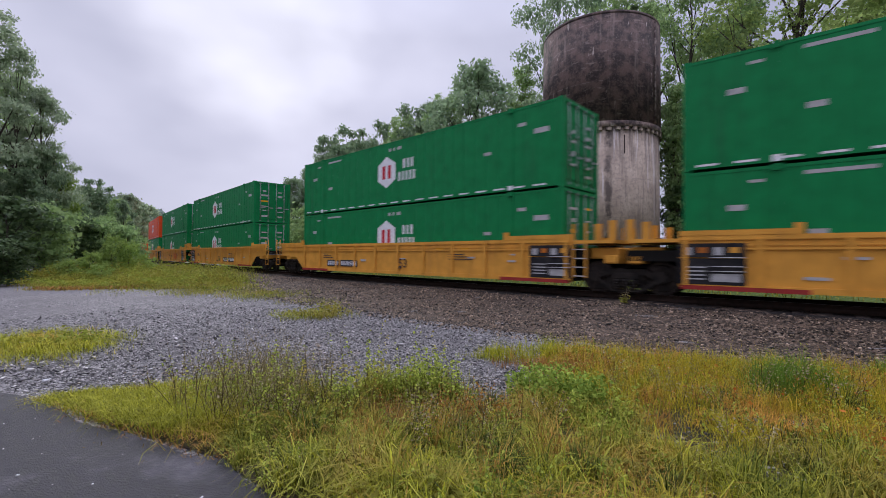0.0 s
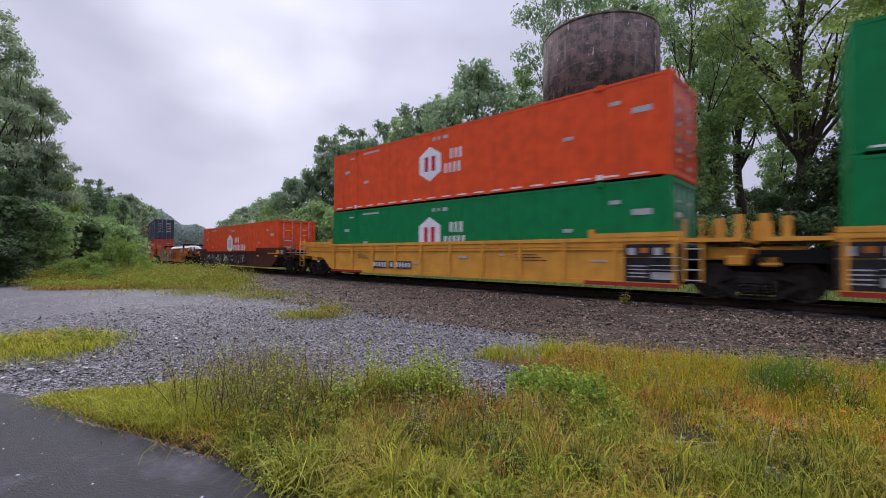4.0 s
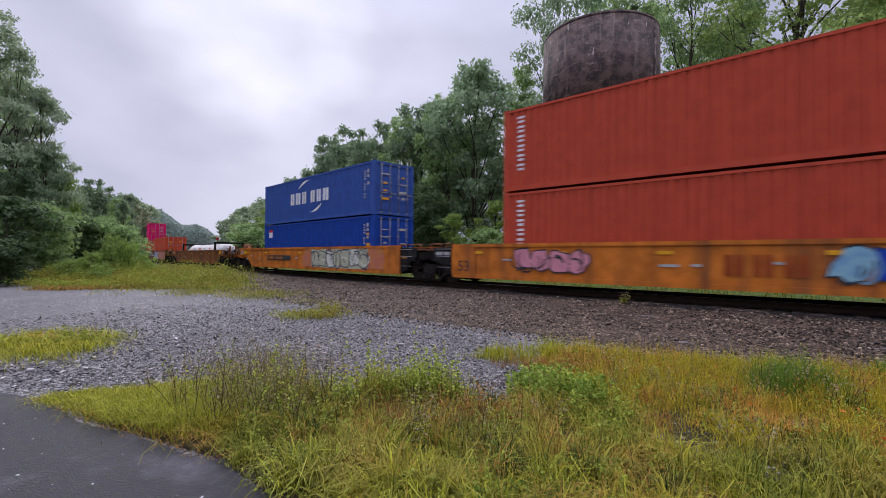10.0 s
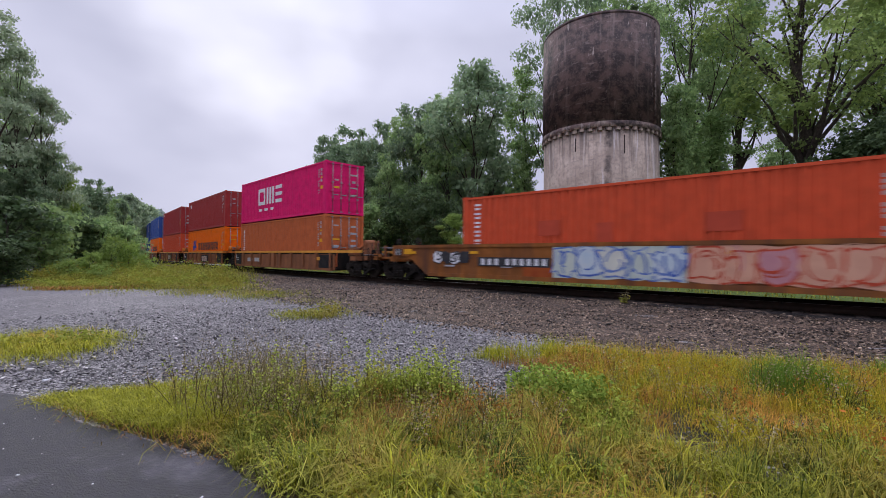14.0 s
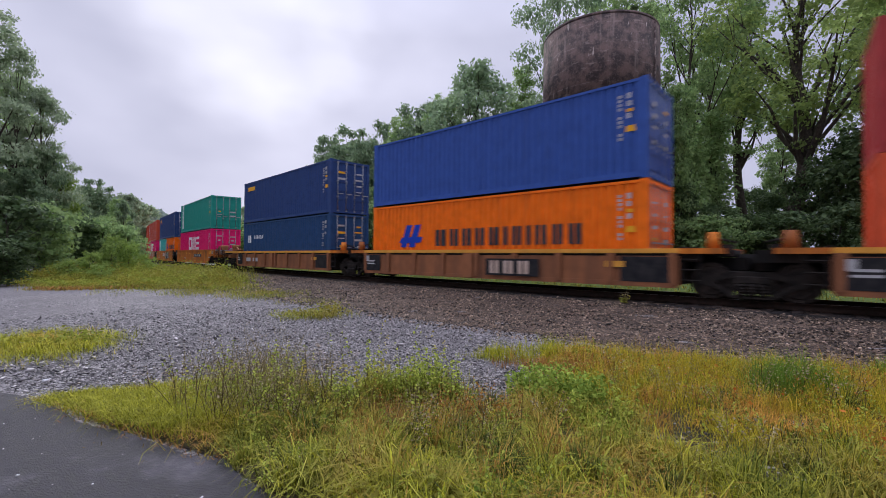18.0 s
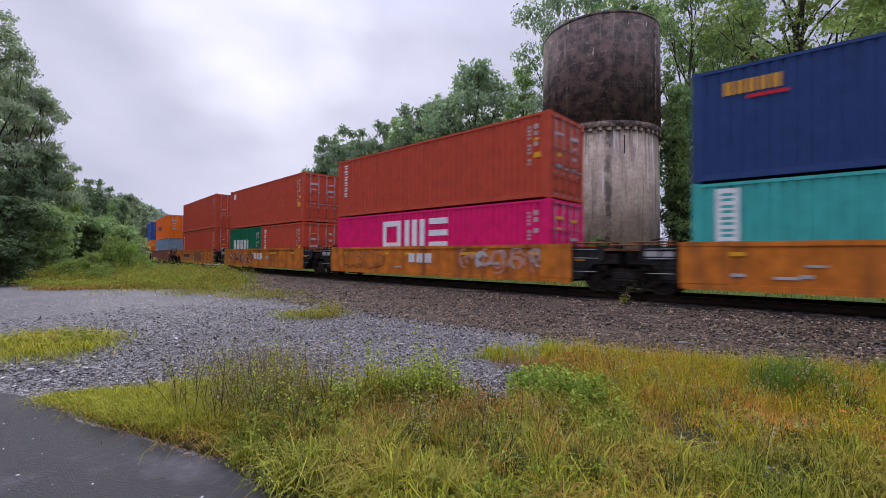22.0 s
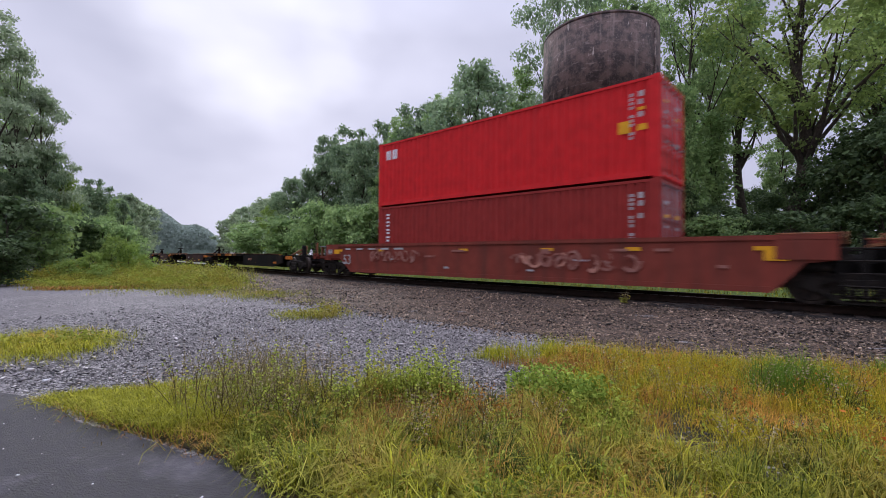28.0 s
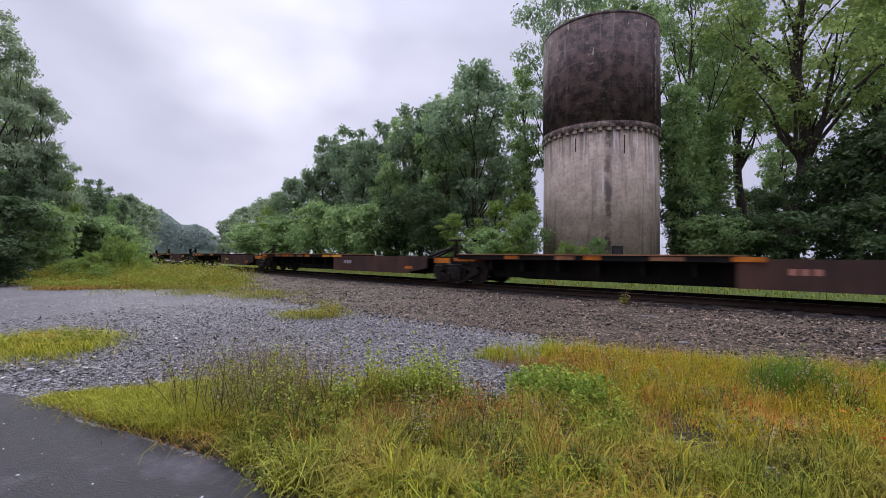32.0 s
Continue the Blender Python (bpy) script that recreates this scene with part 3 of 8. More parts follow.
def build_tower():
    cm = tower_mat()
    tower = new("concrete_tower")
    tower.location = TOWER_AT
    tagged(tower, "tall round weathered concrete tower, dark stained above and pale below", "tower")

    def ring(r_lo, r_hi, z0, z1, seg=72, thick=None, steps=1):
        bm = bmesh.new()
        rows = []
        for k in range(steps + 1):
            f = k / steps
            rows.append([bm.verts.new(((r_lo + (r_hi - r_lo) * f) * math.cos(2 * math.pi * i / seg), (r_lo + (r_hi - r_lo) * f) * math.sin(2 * math.pi * i / seg), z0 + (z1 - z0) * f)) for i in range(seg)])
        inner = [[bm.verts.new((v.co.x * (1 - thick / r_lo), v.co.y * (1 - thick / r_lo), v.co.z)) for v in row] for row in (rows[0], rows[-1])]
        for a, b in zip(rows, rows[1:]):
            for i in range(seg):
                bm.faces.new((a[i], a[(i + 1) % seg], b[(i + 1) % seg], b[i])).smooth = True
        for i in range(seg):
            j = (i + 1) % seg
            bm.faces.new((inner[0][j], inner[0][i], inner[1][i], inner[1][j])).smooth = True
            bm.faces.new((rows[-1][i], rows[-1][j], inner[1][j], inner[1][i]))
            bm.faces.new((rows[0][j], rows[0][i], inner[0][i], inner[0][j]))
        return bm
    R = TOWER_R
    part("lower_shaft", ring(R - .02, R - .05, -.6, 9.25, thick=.35), cm, tower, "pale grey poured concrete with dark runs")
    part("upper_shaft", ring(R + .04, R, 9.62, 16.35, thick=.3), cm, tower, "soot-brown stained concrete with white lime runs")
    part("joint_band", ring(R + .10, R + .07, 9.25, 9.62, thick=.45), cm, tower)
    part("rim", ring(R + .004, R - .01, 16.35, 16.55, thick=.4), cm, tower)
    bm = bmesh.new()
    cy(bm, (0, 0, 16.2), (0, 0, 16.4), R - .2, 48)
    part("roof_slab", bm, cm, tower)
    # corbel teeth under the band
    bm = bmesh.new()
    bx(bm, R - .1, R + .10, -.16, .16, 9.02, 9.25)
    bmesh.ops.bevel(bm, geom=bm.edges[:], offset=0.02, segments=1, affect="EDGES")
    tooth = done(bm, "corbel_tooth", cm)
    wear = random.Random(9)
    for i in range(46):
        part("corbel_tooth", tooth, parent=tower, at=Matrix.Rotation(2 * math.pi * i / 46 + wear.uniform(-.012, .012), 4, "Z") @ Matrix.Translation((wear.uniform(-.03, .01), 0, wear.uniform(0, .03))) @ Matrix.Diagonal((1, wear.uniform(.8, 1.15), 1, 1)))
    # narrow slots run down from the teeth, stained dark
    for i, a in enumerate((-2.30, -1.52)):
        bm = bmesh.new()
        bx(bm, R - .06, R - .018, -.025, .025, 7.9 - .3 * (i % 2), 8.75)
        part("drain_slot", bm, mat("sooted_slot", (0.07, 0.055, 0.047), (0.03, 0.024, 0.02), scale=3, rough=0.9), tower, at=Matrix.Rotation(a, 4, "Z"))
    # doorway, the shade of its opening painted as a solid dark panel
    a = math.atan2(-TOWER_AT.y, -TOWER_AT.x) + 0.28
    bm = bmesh.new()
    prism(bm, [(-.31, 0), (-.31, 1.86), (.31, 1.86), (.31, 0), (.24, 0), (.24, 1.78), (-.24, 1.78), (-.24, 0)], -.05, .12)
    m = Matrix.Rotation(a, 4, "Z") @ Matrix.Translation((R + .02, 0, 0)) @ Matrix.Rotation(math.pi / 2, 4, "Z")
    dr = part("doorway", bm, TIE, tower, "dark timber door frame", at=m)
    bm = bmesh.new()
    bx(bm, -.24, .24, -.02, .06, 0, 1.78)
    part("door_leaf", bm, DARK, dr, "dark panel painting the shade of the open doorway")
    # vertical pipe on the side
    bm = bmesh.new()
    ap = a + 0.72
    cy(bm, ((R + .12) * math.cos(ap), (R + .12) * math.sin(ap), 9.7), ((R + .1) * math.cos(ap), (R + .1) * math.sin(ap), 16.2), .06, 8)
    part("downpipe", bm, mat("lime_crusted_pipe", (0.24, 0.195, 0.17), (0.07, 0.05, 0.045), scale=3, rough=0.9, spread=(0.42, 0.6)), tower)


build_tower()

# ---- the train ----
MOVERS = []      # things that run on the line: (thing, s of front truck, s of rear truck at 0 s, offset matrix)
WHEELSETS = {1: [], -1: []}
CACHE = {}


def cached(key, make):
    if key not in CACHE:
        CACHE[key] = make()
    return CACHE[key]


AXLE, WHEEL_R = 0.90, 0.46


def wheelset_mesh():
    bm = bmesh.new()
    for s in (-1, 1):
        cy(bm, (0, s * .715, 0), (0, s * .745, 0), WHEEL_R + .025, 28)      # flange
        cy(bm, (0, s * .745, 0), (0, s * .85, 0), WHEEL_R, 28)              # tread
        cy(bm, (0, s * .85, 0), (0, s * .862, 0), WHEEL_R - .07, 28, WHEEL_R - .10)
        cy(bm, (0, s * .84, 0), (0, s * .90, 0), .16, 16, .12)              # hub
        cy(bm, (0, s * .9, 0), (0, s * 1.10, 0), .085, 12)
        for k in range(6):                                                  # lightening marks on the plate
            a = math.pi / 3 * k
            bx(bm, .22 * math.cos(a) - .03, .22 * math.cos(a) + .03, s * .855 - .012, s * .855 + .012, .22 * math.sin(a) - .03, .22 * math.sin(a) + .03)
    cy(bm, (0, -.75, 0), (0, .75, 0), .085, 12)
    return done(bm, "wheelset", WHEELSTEEL)


def side_frame_mesh():
    bm = bmesh.new()
    out = [(-1.13, .36), (-1.13, .52), (-.95, .62), (-.70, .62), (-.45, .72), (.45, .72), (.70, .62), (.95, .62), (1.13, .52), (1.13, .36), (.80, .42), (.5, .56), (-.5, .56), (-.80, .42)]
    prism(bm, out, -.07, .07)
    for s in (-1, 1):                                                       # columns and tension members round the openings
        bx(bm, s * .41 - .05, s * .41 + .05, -.06, .06, .1, .58)
        prism(bm, [(s * x, z) for x, z in ((.44, .05), (.86, .32), (.78, .44), (.40, .17))], -.065, .065)
    bx(bm, -.45, .45, -.065, .065, .04, .13)
    for s in (-1, 1):
        cy(bm, (s * AXLE, -.13, .46), (s * AXLE, .13, .46), .15, 14)           # journal boxes
        bx(bm, s * AXLE - .15, s * AXLE + .15, -.1, .1, .56, .66)
    for k in (-.22, 0, .22):                                                # spring nest
        cy(bm, (k, -.13, .12), (k, -.13, .42), .085, 12)
        for j in range(4):
            cy(bm, (k, -.13, .15 + .07 * j), (k, -.13, .175 + .07 * j), .10, 12)
    bx(bm, -.36, .36, -.16, -.05, .05, .11)
    bx(bm, -.34, .34, -.15, .06, .43, .60)
    bmesh.ops.bevel(bm, geom=[e for e in bm.edges if e.calc_length() > .25], offset=.012, segments=1, affect="EDGES")
    return done(bm, "side_frame", TRUCKSTEEL)


def bolster_mesh():
    bm = bmesh.new()
    bx(bm, -.2, .2, -1.05, 1.05, .40, .68)
    cy(bm, (0, 0, .66), (0, 0, .80), .2, 14)
    for s in (-1, 1):
        bx(bm, s * .55 - .06, s * .55 + .06, -.95, .95, .30, .42)             # brake beams
    return done(bm, "truck", TRUCKSTEEL)


def add_truck(car, x):
    tr = part("truck", cached("bolster", bolster_mesh), parent=car, label="grimy cast steel four-wheel truck", at=pose(x, 0, 0))
    for s in (-1, 1):
        part("side_frame", cached("side_frame", side_frame_mesh), parent=tr, at=pose(0, s * 1.0, 0, 0, 0, 0 if s < 0 else 180))
        w = part("wheelset", cached("wheelset", wheelset_mesh), parent=tr, at=pose(s * AXLE, 0, WHEEL_R))
        WHEELSETS[s].append(w)
    return tr


def side_outline(x0, x1, e0, e1, zt, zb):
    """Outline of a well side in x, z; e0, e1: 'C' where it runs on over a truck of its own, 'S' where it ends above that truck, 'A' where it stops short of a shared one, 'D' where it reaches over part of it."""
    foot = {"A": [(0, zb)], "C": [(0, 1.02), (1.75, .92), (2.6, zb)], "S": [(0, 1.0), (.12, .94), (1.15, .90), (2.0, zb)], "D": [(0, 1.02), (.55, .95), (1.1, zb)]}
    lo = [(x0 + x, z) for x, z in foot[e0]]
    hi = [(x1 - x, z) for x, z in reversed(foot[e1])]
    return lo + hi + [(x1, zt), (x0, zt)]


def coupler(car, x, sgn, mt):
    bm = bmesh.new()
    bx(bm, min(x, x + sgn * .62), max(x, x + sgn * .62), -.11, .11, .66, .92)
    bx(bm, min(x + sgn * .5, x + sgn * .92), max(x + sgn * .5, x + sgn * .92), -.17, .17, .62, .95)
    bmesh.ops.bevel(bm, geom=bm.edges[:], offset=.02, segments=1, affect="EDGES")
    c = part("coupler", bm, TRUCKSTEEL, car, "cast steel knuckle coupler")
    bm = bmesh.new()
    pts = [Vector((x + sgn * .1, .35, .7)), Vector((x + sgn * .4, .33, .42)), Vector((x + sgn * .75, .2, .36)), Vector((x + sgn * .95, .1, .5))]
    for a, b in zip(pts, pts[1:]):
        cy(bm, a, b, .022, 6)
    part("air_hose", bm, SEAL, c)


def flat_mark(name, outline, material, parent, y, label=""):
    """A painted mark on the side that faces the camera: an outline in x, z, 3 mm thick."""
    bm = bmesh.new()
    prism(bm, outline, y - .003, y + .001)
    return part(name, bm, material, parent, label)


def rect(x0, x1, z0, z1, cut=0.0):
    if not cut:
        return [(x0, z0), (x1, z0), (x1, z1), (x0, z1)]
    return [(x0 + cut, z0), (x1 - cut, z0), (x1, z0 + cut), (x1, z1 - cut), (x1 - cut, z1), (x0 + cut, z1), (x0, z1 - cut), (x0, z0 + cut)]


def word_bars(x, z, h, widths, material, parent, y, gap=0.18, label="", slant=0.0, name="lettering_bar"):
    """A word as plain bars of its letters' size."""
    for w in widths:
        if w > 0:
            spans = ((.07, .38), (.50, .84)) if h > .3 else ((.18, .74),)
            for f0, f1 in spans:
                o = [(px + slant * (pz - z), pz) for px, pz in rect(x + f0 * w * h, x + f1 * w * h, z, z + h)]
                flat_mark(name, o, material, parent, y, label)
        x += abs(w) * h + gap * h
    return x


def stack_bars(x, z, w, n, material, parent, y, h=None, gap=.1):
    """Upright lettering as a stack of bars, downwards from z."""
    h = h or w
    for i in range(n):
        z1 = z - i * (h + gap)
        flat_mark("lettering_bar", rect(x, x + w, z1 - h * .32, z1), material, parent, y)
        flat_mark("lettering_bar", rect(x + .06 * w, x + w * .94, z1 - h * .92, z1 - h * .60), material, parent, y)


def figures(text, x, z, h, material, parent, y):
    cu = bpy.data.curves.new("size_number", "FONT")
    cu.body, cu.size, cu.extrude = text, h * 1.35, .002
    tmp = bpy.data.objects.new("size_number", cu)
    scene.collection.objects.link(tmp)
    me = bpy.data.meshes.new_from_object(tmp.evaluated_get(bpy.context.evaluated_depsgraph_get()))
    bpy.data.objects.remove(tmp)
    me.materials.append(material)
    return part("size_number", me, parent=parent, at=pose(x, y - .003, z, 90, 0, 0))


def ribbon(pts, w):
    """A stroke of even width along a bent line, as an outline in x, z."""
    up, dn = [], []
    for i, (x, z) in enumerate(pts):
        ax, az = pts[max(0, i - 1)]
        cx, cz = pts[min(len(pts) - 1, i + 1)]
        d = math.hypot(cx - ax, cz - az) + 1e-6
        nx, nz = -(cz - az) / d * w / 2, (cx - ax) / d * w / 2
        up.append((x + nx, z + nz))
        dn.append((x - nx, z - nz))
    return up + dn[::-1]


def stroke_mark(name, pts, w, material, parent, y):
    bm = bmesh.new()
    o = ribbon(pts, w)
    n = len(pts)
    v0 = [bm.verts.new((x, y - .002, z)) for x, z in o]
    v1 = [bm.verts.new((x, y + .001, z)) for x, z in o]
    for i in range(n - 1):
        bm.faces.new((v0[i], v0[i + 1], v0[2 * n - 2 - i], v0[2 * n - 1 - i]))
    for i in range(2 * n):
        j = (i + 1) % (2 * n)
        bm.faces.new((v0[i], v1[i], v1[j], v0[j]))
    return part(name, bm, material, parent)


def spray(seed, x0, x1, z0, z1, fills, parent, y, line=None, wild=False, base=None):
    """A sprayed tag: a run of overlapping bulging shapes with bent strokes over them, no letters. wild: strokes alone."""
    rng = random.Random(seed)
    line = line or DARK
    h = z1 - z0
    n = max(3, int((x1 - x0) / (h * .66)))
    step = (x1 - x0) / n
    lift = 0.0
    if base:
        top = [(x0 + (x1 - x0) * k / 12, z1 - rng.uniform(0, .12) * h) for k in range(13)]
        low = [(x0 + (x1 - x0) * k / 12 + rng.uniform(-.05, .05), z0 + rng.uniform(0, .10) * h) for k in range(13)]
        flat_mark("graffiti_ground", low + top[::-1], base, parent, y)
        y -= .004
    for i in range(n):
        cx, cz = x0 + (i + .5) * step, (z0 + z1) / 2 + rng.uniform(-.05, .05) * h
        if not wild:
            tilt = rng.uniform(-.25, .25)
            sides = rng.choice((4, 5, 6, 7))
            ph = rng.uniform(0, 6)
            jag = [rng.uniform(.82, 1.12) for _ in range(sides * 3)]

            def shape(k):
                o = []
                for q in range(sides * 3):
                    a = 2 * math.pi * q / (sides * 3)
                    r = jag[q] * (1 + .10 * math.sin(sides * a + ph))
                    sx = math.copysign(abs(math.cos(a)) ** .55, math.cos(a))
                    sz = math.copysign(abs(math.sin(a)) ** .55, math.sin(a))
                    zz = cz + k * r * h * .42 * sz
                    o.append((cx + k * r * step * .56 * sx + tilt * (zz - cz), min(z1, max(z0, zz))))
                return o
            flat_mark("graffiti_outline", shape(1.0), line, parent, y - lift)
            flat_mark("graffiti_fill", shape(.88), fills[i % len(fills)], parent, y - .004 - lift)
        for q in range(3 if not wild else 4):
            a0 = rng.uniform(0, 6.28)
            rx, rz = step * rng.uniform(.18, .5), h * rng.uniform(.15, .42)
            ox, oz = cx + rng.uniform(-.25, .25) * step, cz + rng.uniform(-.12, .12) * h
            span = rng.uniform(1.6, 4.2)
            pts = [(ox + rx * math.cos(a0 + span * k / 9), min(z1 - .04, max(z0 + .04, oz + rz * math.sin(a0 + span * k / 9)))) for k in range(10)]
            stroke_mark("graffiti_stroke", pts, rng.uniform(.035, .075) if not wild else rng.uniform(.05, .12), line if (not wild and rng.random() < .7) else rng.choice(fills), parent, y - .008 - lift - .001 * q)
        lift += .0006


def small_labels(car, rng, xs, y, zt):
    for x in xs:
        flat_mark("reflector", rect(x, x + .42, zt - .36, zt - .26), YELLOW, car, y, "yellow reflective strip")
    for k in range(5):
        x = rng.uniform(min(xs), max(xs))
        z = rng.uniform(.55, zt - .5)
        flat_mark("stencil_bar", rect(x, x + rng.uniform(.15, .5), z, z + rng.uniform(.05, .1)), DULLWHITE, car, y)


def rung_mesh(material):
    bm = bmesh.new()
    cy(bm, (-.2, 0, 0), (.2, 0, 0), .02, 6)
    return done(bm, "rung", material)


def well_car(sf, sr, e_front, e_rear, style, paint_mat, zt, label, truck_front=True, truck_rear=True, group="well cars of the train", seed=0, brake=""):
    """A well car between truck places sf and sr (along the train). Styles: smooth, panel, ribbed."""
    rng = random.Random(seed)
    L = sr - sf
    a = L / 2
    car = new("well_car")
    tagged(car, label, "freight car", group)
    MOVERS.append((car, sf, sr, Matrix()))
    reach = {"C": .85, "S": .02, "A": -1.45, "D": -.35}
    s_front, s_rear = ("S" if style == "smooth" and e == "C" else e for e in (e_front, e_rear))
    x1, x0 = a + reach[s_front], -(a + reach[s_rear])
    W = 1.47
    zb = .30
    for s in (-1, 1):
        yo, yi = s * W, s * (W - .09)
        bm = bmesh.new()
        if style == "ribbed":                                                # its ends are open under the top chord
            open_x0, open_x1 = x0 + (2.5 if e_rear == "C" else 0), x1 - (2.5 if e_front == "C" else 0)
            prism(bm, side_outline(open_x0, open_x1, "A", "A", zt - .20, zb), min(yo, yi) + .02, max(yo, yi) - .02)
        else:
            prism(bm, side_outline(x0, x1, s_rear, s_front, zt - .12, zb), min(yo, yi) + .02, max(yo, yi) - .02)
        part("side_sheet", bm, paint_mat, car)
        if style == "ribbed":                                                # added black strip paints the shade in the slot under the top chord
            bm = bmesh.new()
            bx(bm, open_x0, open_x1, *sorted((s * (W - .10), s * (W - .12))), zt - .30, zt - .10)
            part("slot_back", bm, BOARD, car)
        bm = bmesh.new()
        bx(bm, x0, x1, min(yo, yi) - .025, max(yo, yi) + .025, zt - .13, zt)
        bmesh.ops.bevel(bm, geom=bm.edges[:], offset=.015, segments=2, affect="EDGES")
        top = part("top_chord", bm, YELLOWCAR if style == "ribbed" else paint_mat, car)
        inset = {"C": 2.7, "S": 2.1, "A": .05, "D": 1.15}
        xb0, xb1 = x0 + inset[s_rear], x1 - inset[s_front]
        bm = bmesh.new()
        bx(bm, xb0, xb1, min(yo, yi) - .02, max(yo, yi) + .02, zb - .05, zb + .09)
        part("bottom_chord", bm, paint_mat, car)
        yf = s * (W + .005)
        if style in ("panel", "ribbed"):
            pitch = 1.55 if style == "panel" else 1.5
            n = int((xb1 - xb0) / pitch)
            post = cached(("post", style, round(zt, 2), paint_mat.name), lambda: post_mesh(style, zt, zb, paint_mat))
            for i in range(n + 1):
                x = xb0 + .1 + (xb1 - xb0 - .2) * i / n
                part("side_post", post, parent=car, at=pose(x, yf, 0, 0, 0, 0 if s < 0 else 180))
        if style == "panel":
            bm = bmesh.new()
            bx(bm, x0, x1, min(yf, yf + s * .03), max(yf, yf + s * .03), zt - .36, zt - .31)
            bx(bm, x0, x1, min(yf, yf + s * .02), max(yf, yf + s * .02), zt - .26, zt - .23)
            part("side_rib", bm, paint_mat, car)
            for e, xe, sg in ((e_rear, x0, 1), (e_front, x1, -1)):
                bm = bmesh.new()
                xa, xb = sorted((xe, xe + sg * 2.5))
                bx(bm, xa, xb, min(yo, yi) - .03, max(yo, yi) + .03, zt, zt + .13)
                part("raised_end_chord", bm, paint_mat, car)
                bm = bmesh.new()
                bx(bm, xe + sg * 2.45 - .09, xe + sg * 2.45 + .09, min(yo, yi), max(yo, yi) + .02, zt - .02, zt + .26)
                part("container_guide", bm, paint_mat, car)
                bm = bmesh.new()
                xr = (xe + sg * (2.6 if e == "C" else .05))
                xa, xb = sorted((xr, xr + sg * 2.6))
                bx(bm, xa, xb, min(yo, yi) - .03, max(yo, yi) + .03, zb - .06, zb + .05)
                part("red_end_strip", bm, mat("dull_red_strip", (0.32, 0.035, 0.028), (0.24, 0.03, 0.025), scale=5, rough=0.6), car)
        elif style == "smooth":
            for e, xe, sg in ((e_rear, x0, 1), (e_front, x1, -1)):
                bm = bmesh.new()
                xa, xb = sorted((xe, xe + sg * 1.1))
                bx(bm, xa, xb, min(yf, yf + s * .02), max(yf, yf + s * .02), zb + .1 if e == "A" else 1.03, zt - .13)
                part("end_plate", bm, paint_mat, car)
                if e == "C" and s < 0:                                        # placards on the end of the side
                    flat_mark("reflector_panel", rect(*sorted((xe + sg * .75, xe + sg * 1.22)), 1.12, 1.34), YELLOW, car, yf - .024)
                    flat_mark("stencil_panel", rect(*sorted((xe + sg * .2, xe + sg * .55)), 1.1, 1.34), DULLWHITE, car, yf - .024)
                    for k in range(3):
                        flat_mark("stencil_bar", rect(*sorted((xe + sg * .23, xe + sg * .52)), 1.14 + .065 * k, 1.165 + .065 * k), DARK, car, yf - .028)
                if e == "A":                                                 # black end box beside the shared truck
                    bm = bmesh.new()
                    prism(bm, [(xe - sg * u, z) for u, z in ((0, .36), (0, zt - .10), (1.0, zt - .12), (1.0, .98), (.62, .80), (.28, .40))], *sorted((s * (W - .02), s * (W - .10))))
                    bx(bm, *sorted((xe, xe - sg * 1.02)), *sorted((s * W, s * (W - .07))), .86, .90)
                    box = part("end_box", bm, BOARD, car, "black end box with grab irons")
                    if s < 0:
                        flat_mark("number_panel", rect(*sorted((xe - sg * .15, xe - sg * .85)), 1.08, 1.22) if sg > 0 else rect(*sorted((xe - sg * .1, xe - sg * .4)), .94, 1.04), DULLWHITE if sg > 0 else YELLOWCAR, box, -(W - .02))
                    bm = bmesh.new()
                    for zz in (.62, 1.02, zt - .18):
                        cy(bm, (xe - sg * .1, s * (W + .03), zz), (xe - sg * .8, s * (W + .03), zz), .014, 6)
                    part("grab_iron", bm, GALV, box)
    # well floor, bulkheads and end platforms
    bm = bmesh.new()
    w0, w1 = -(a - 1.55), a - 1.55
    for i in range(7):
        x = w0 + .4 + (w1 - w0 - .8) * i / 6
        bx(bm, x - .22, x + .22, -W + .1, W - .1, .27, .37)
    bx(bm, w0, w1, -W + .09, -W + .35, .27, .34)
    bx(bm, w0, w1, W - .35, W - .09, .27, .34)
    part("well_floor", bm, BLACKCAR, car)
    for e, sg in ((e_front, 1), (e_rear, -1)):
        bm = bmesh.new()
        xa, xb = sorted((sg * (a - 1.5), sg * (a - 1.38)))
        bx(bm, xa, xb, -W + .1, W - .1, .35, 1.35)
        part("bulkhead", bm, BLACKCAR, car)
        if e == "C":
            bm = bmesh.new()
            xa, xb = sorted((sg * (a - 1.4), sg * (a + 1.3)))
            bx(bm, xa, xb, -.38, .38, .80, 1.05)
            bx(bm, *sorted((sg * (a + 1.05), sg * (a + 1.30))), -W, W, .86, 1.06)
            bx(bm, *sorted((sg * (a - .25), sg * (a + .25))), -W + .05, W - .05, .80, 1.02)
            pl = part("end_platform", bm, paint_mat if style != "ribbed" else RUSTCAR, car)
            bm = bmesh.new()
            bx(bm, *sorted((sg * (a + .86), sg * (a + 1.5))), -W + .1, W - .1, 1.07, 1.10)
            part("grating", bm, GALV, pl)
            coupler(car, sg * (a + 1.25), sg, paint_mat)
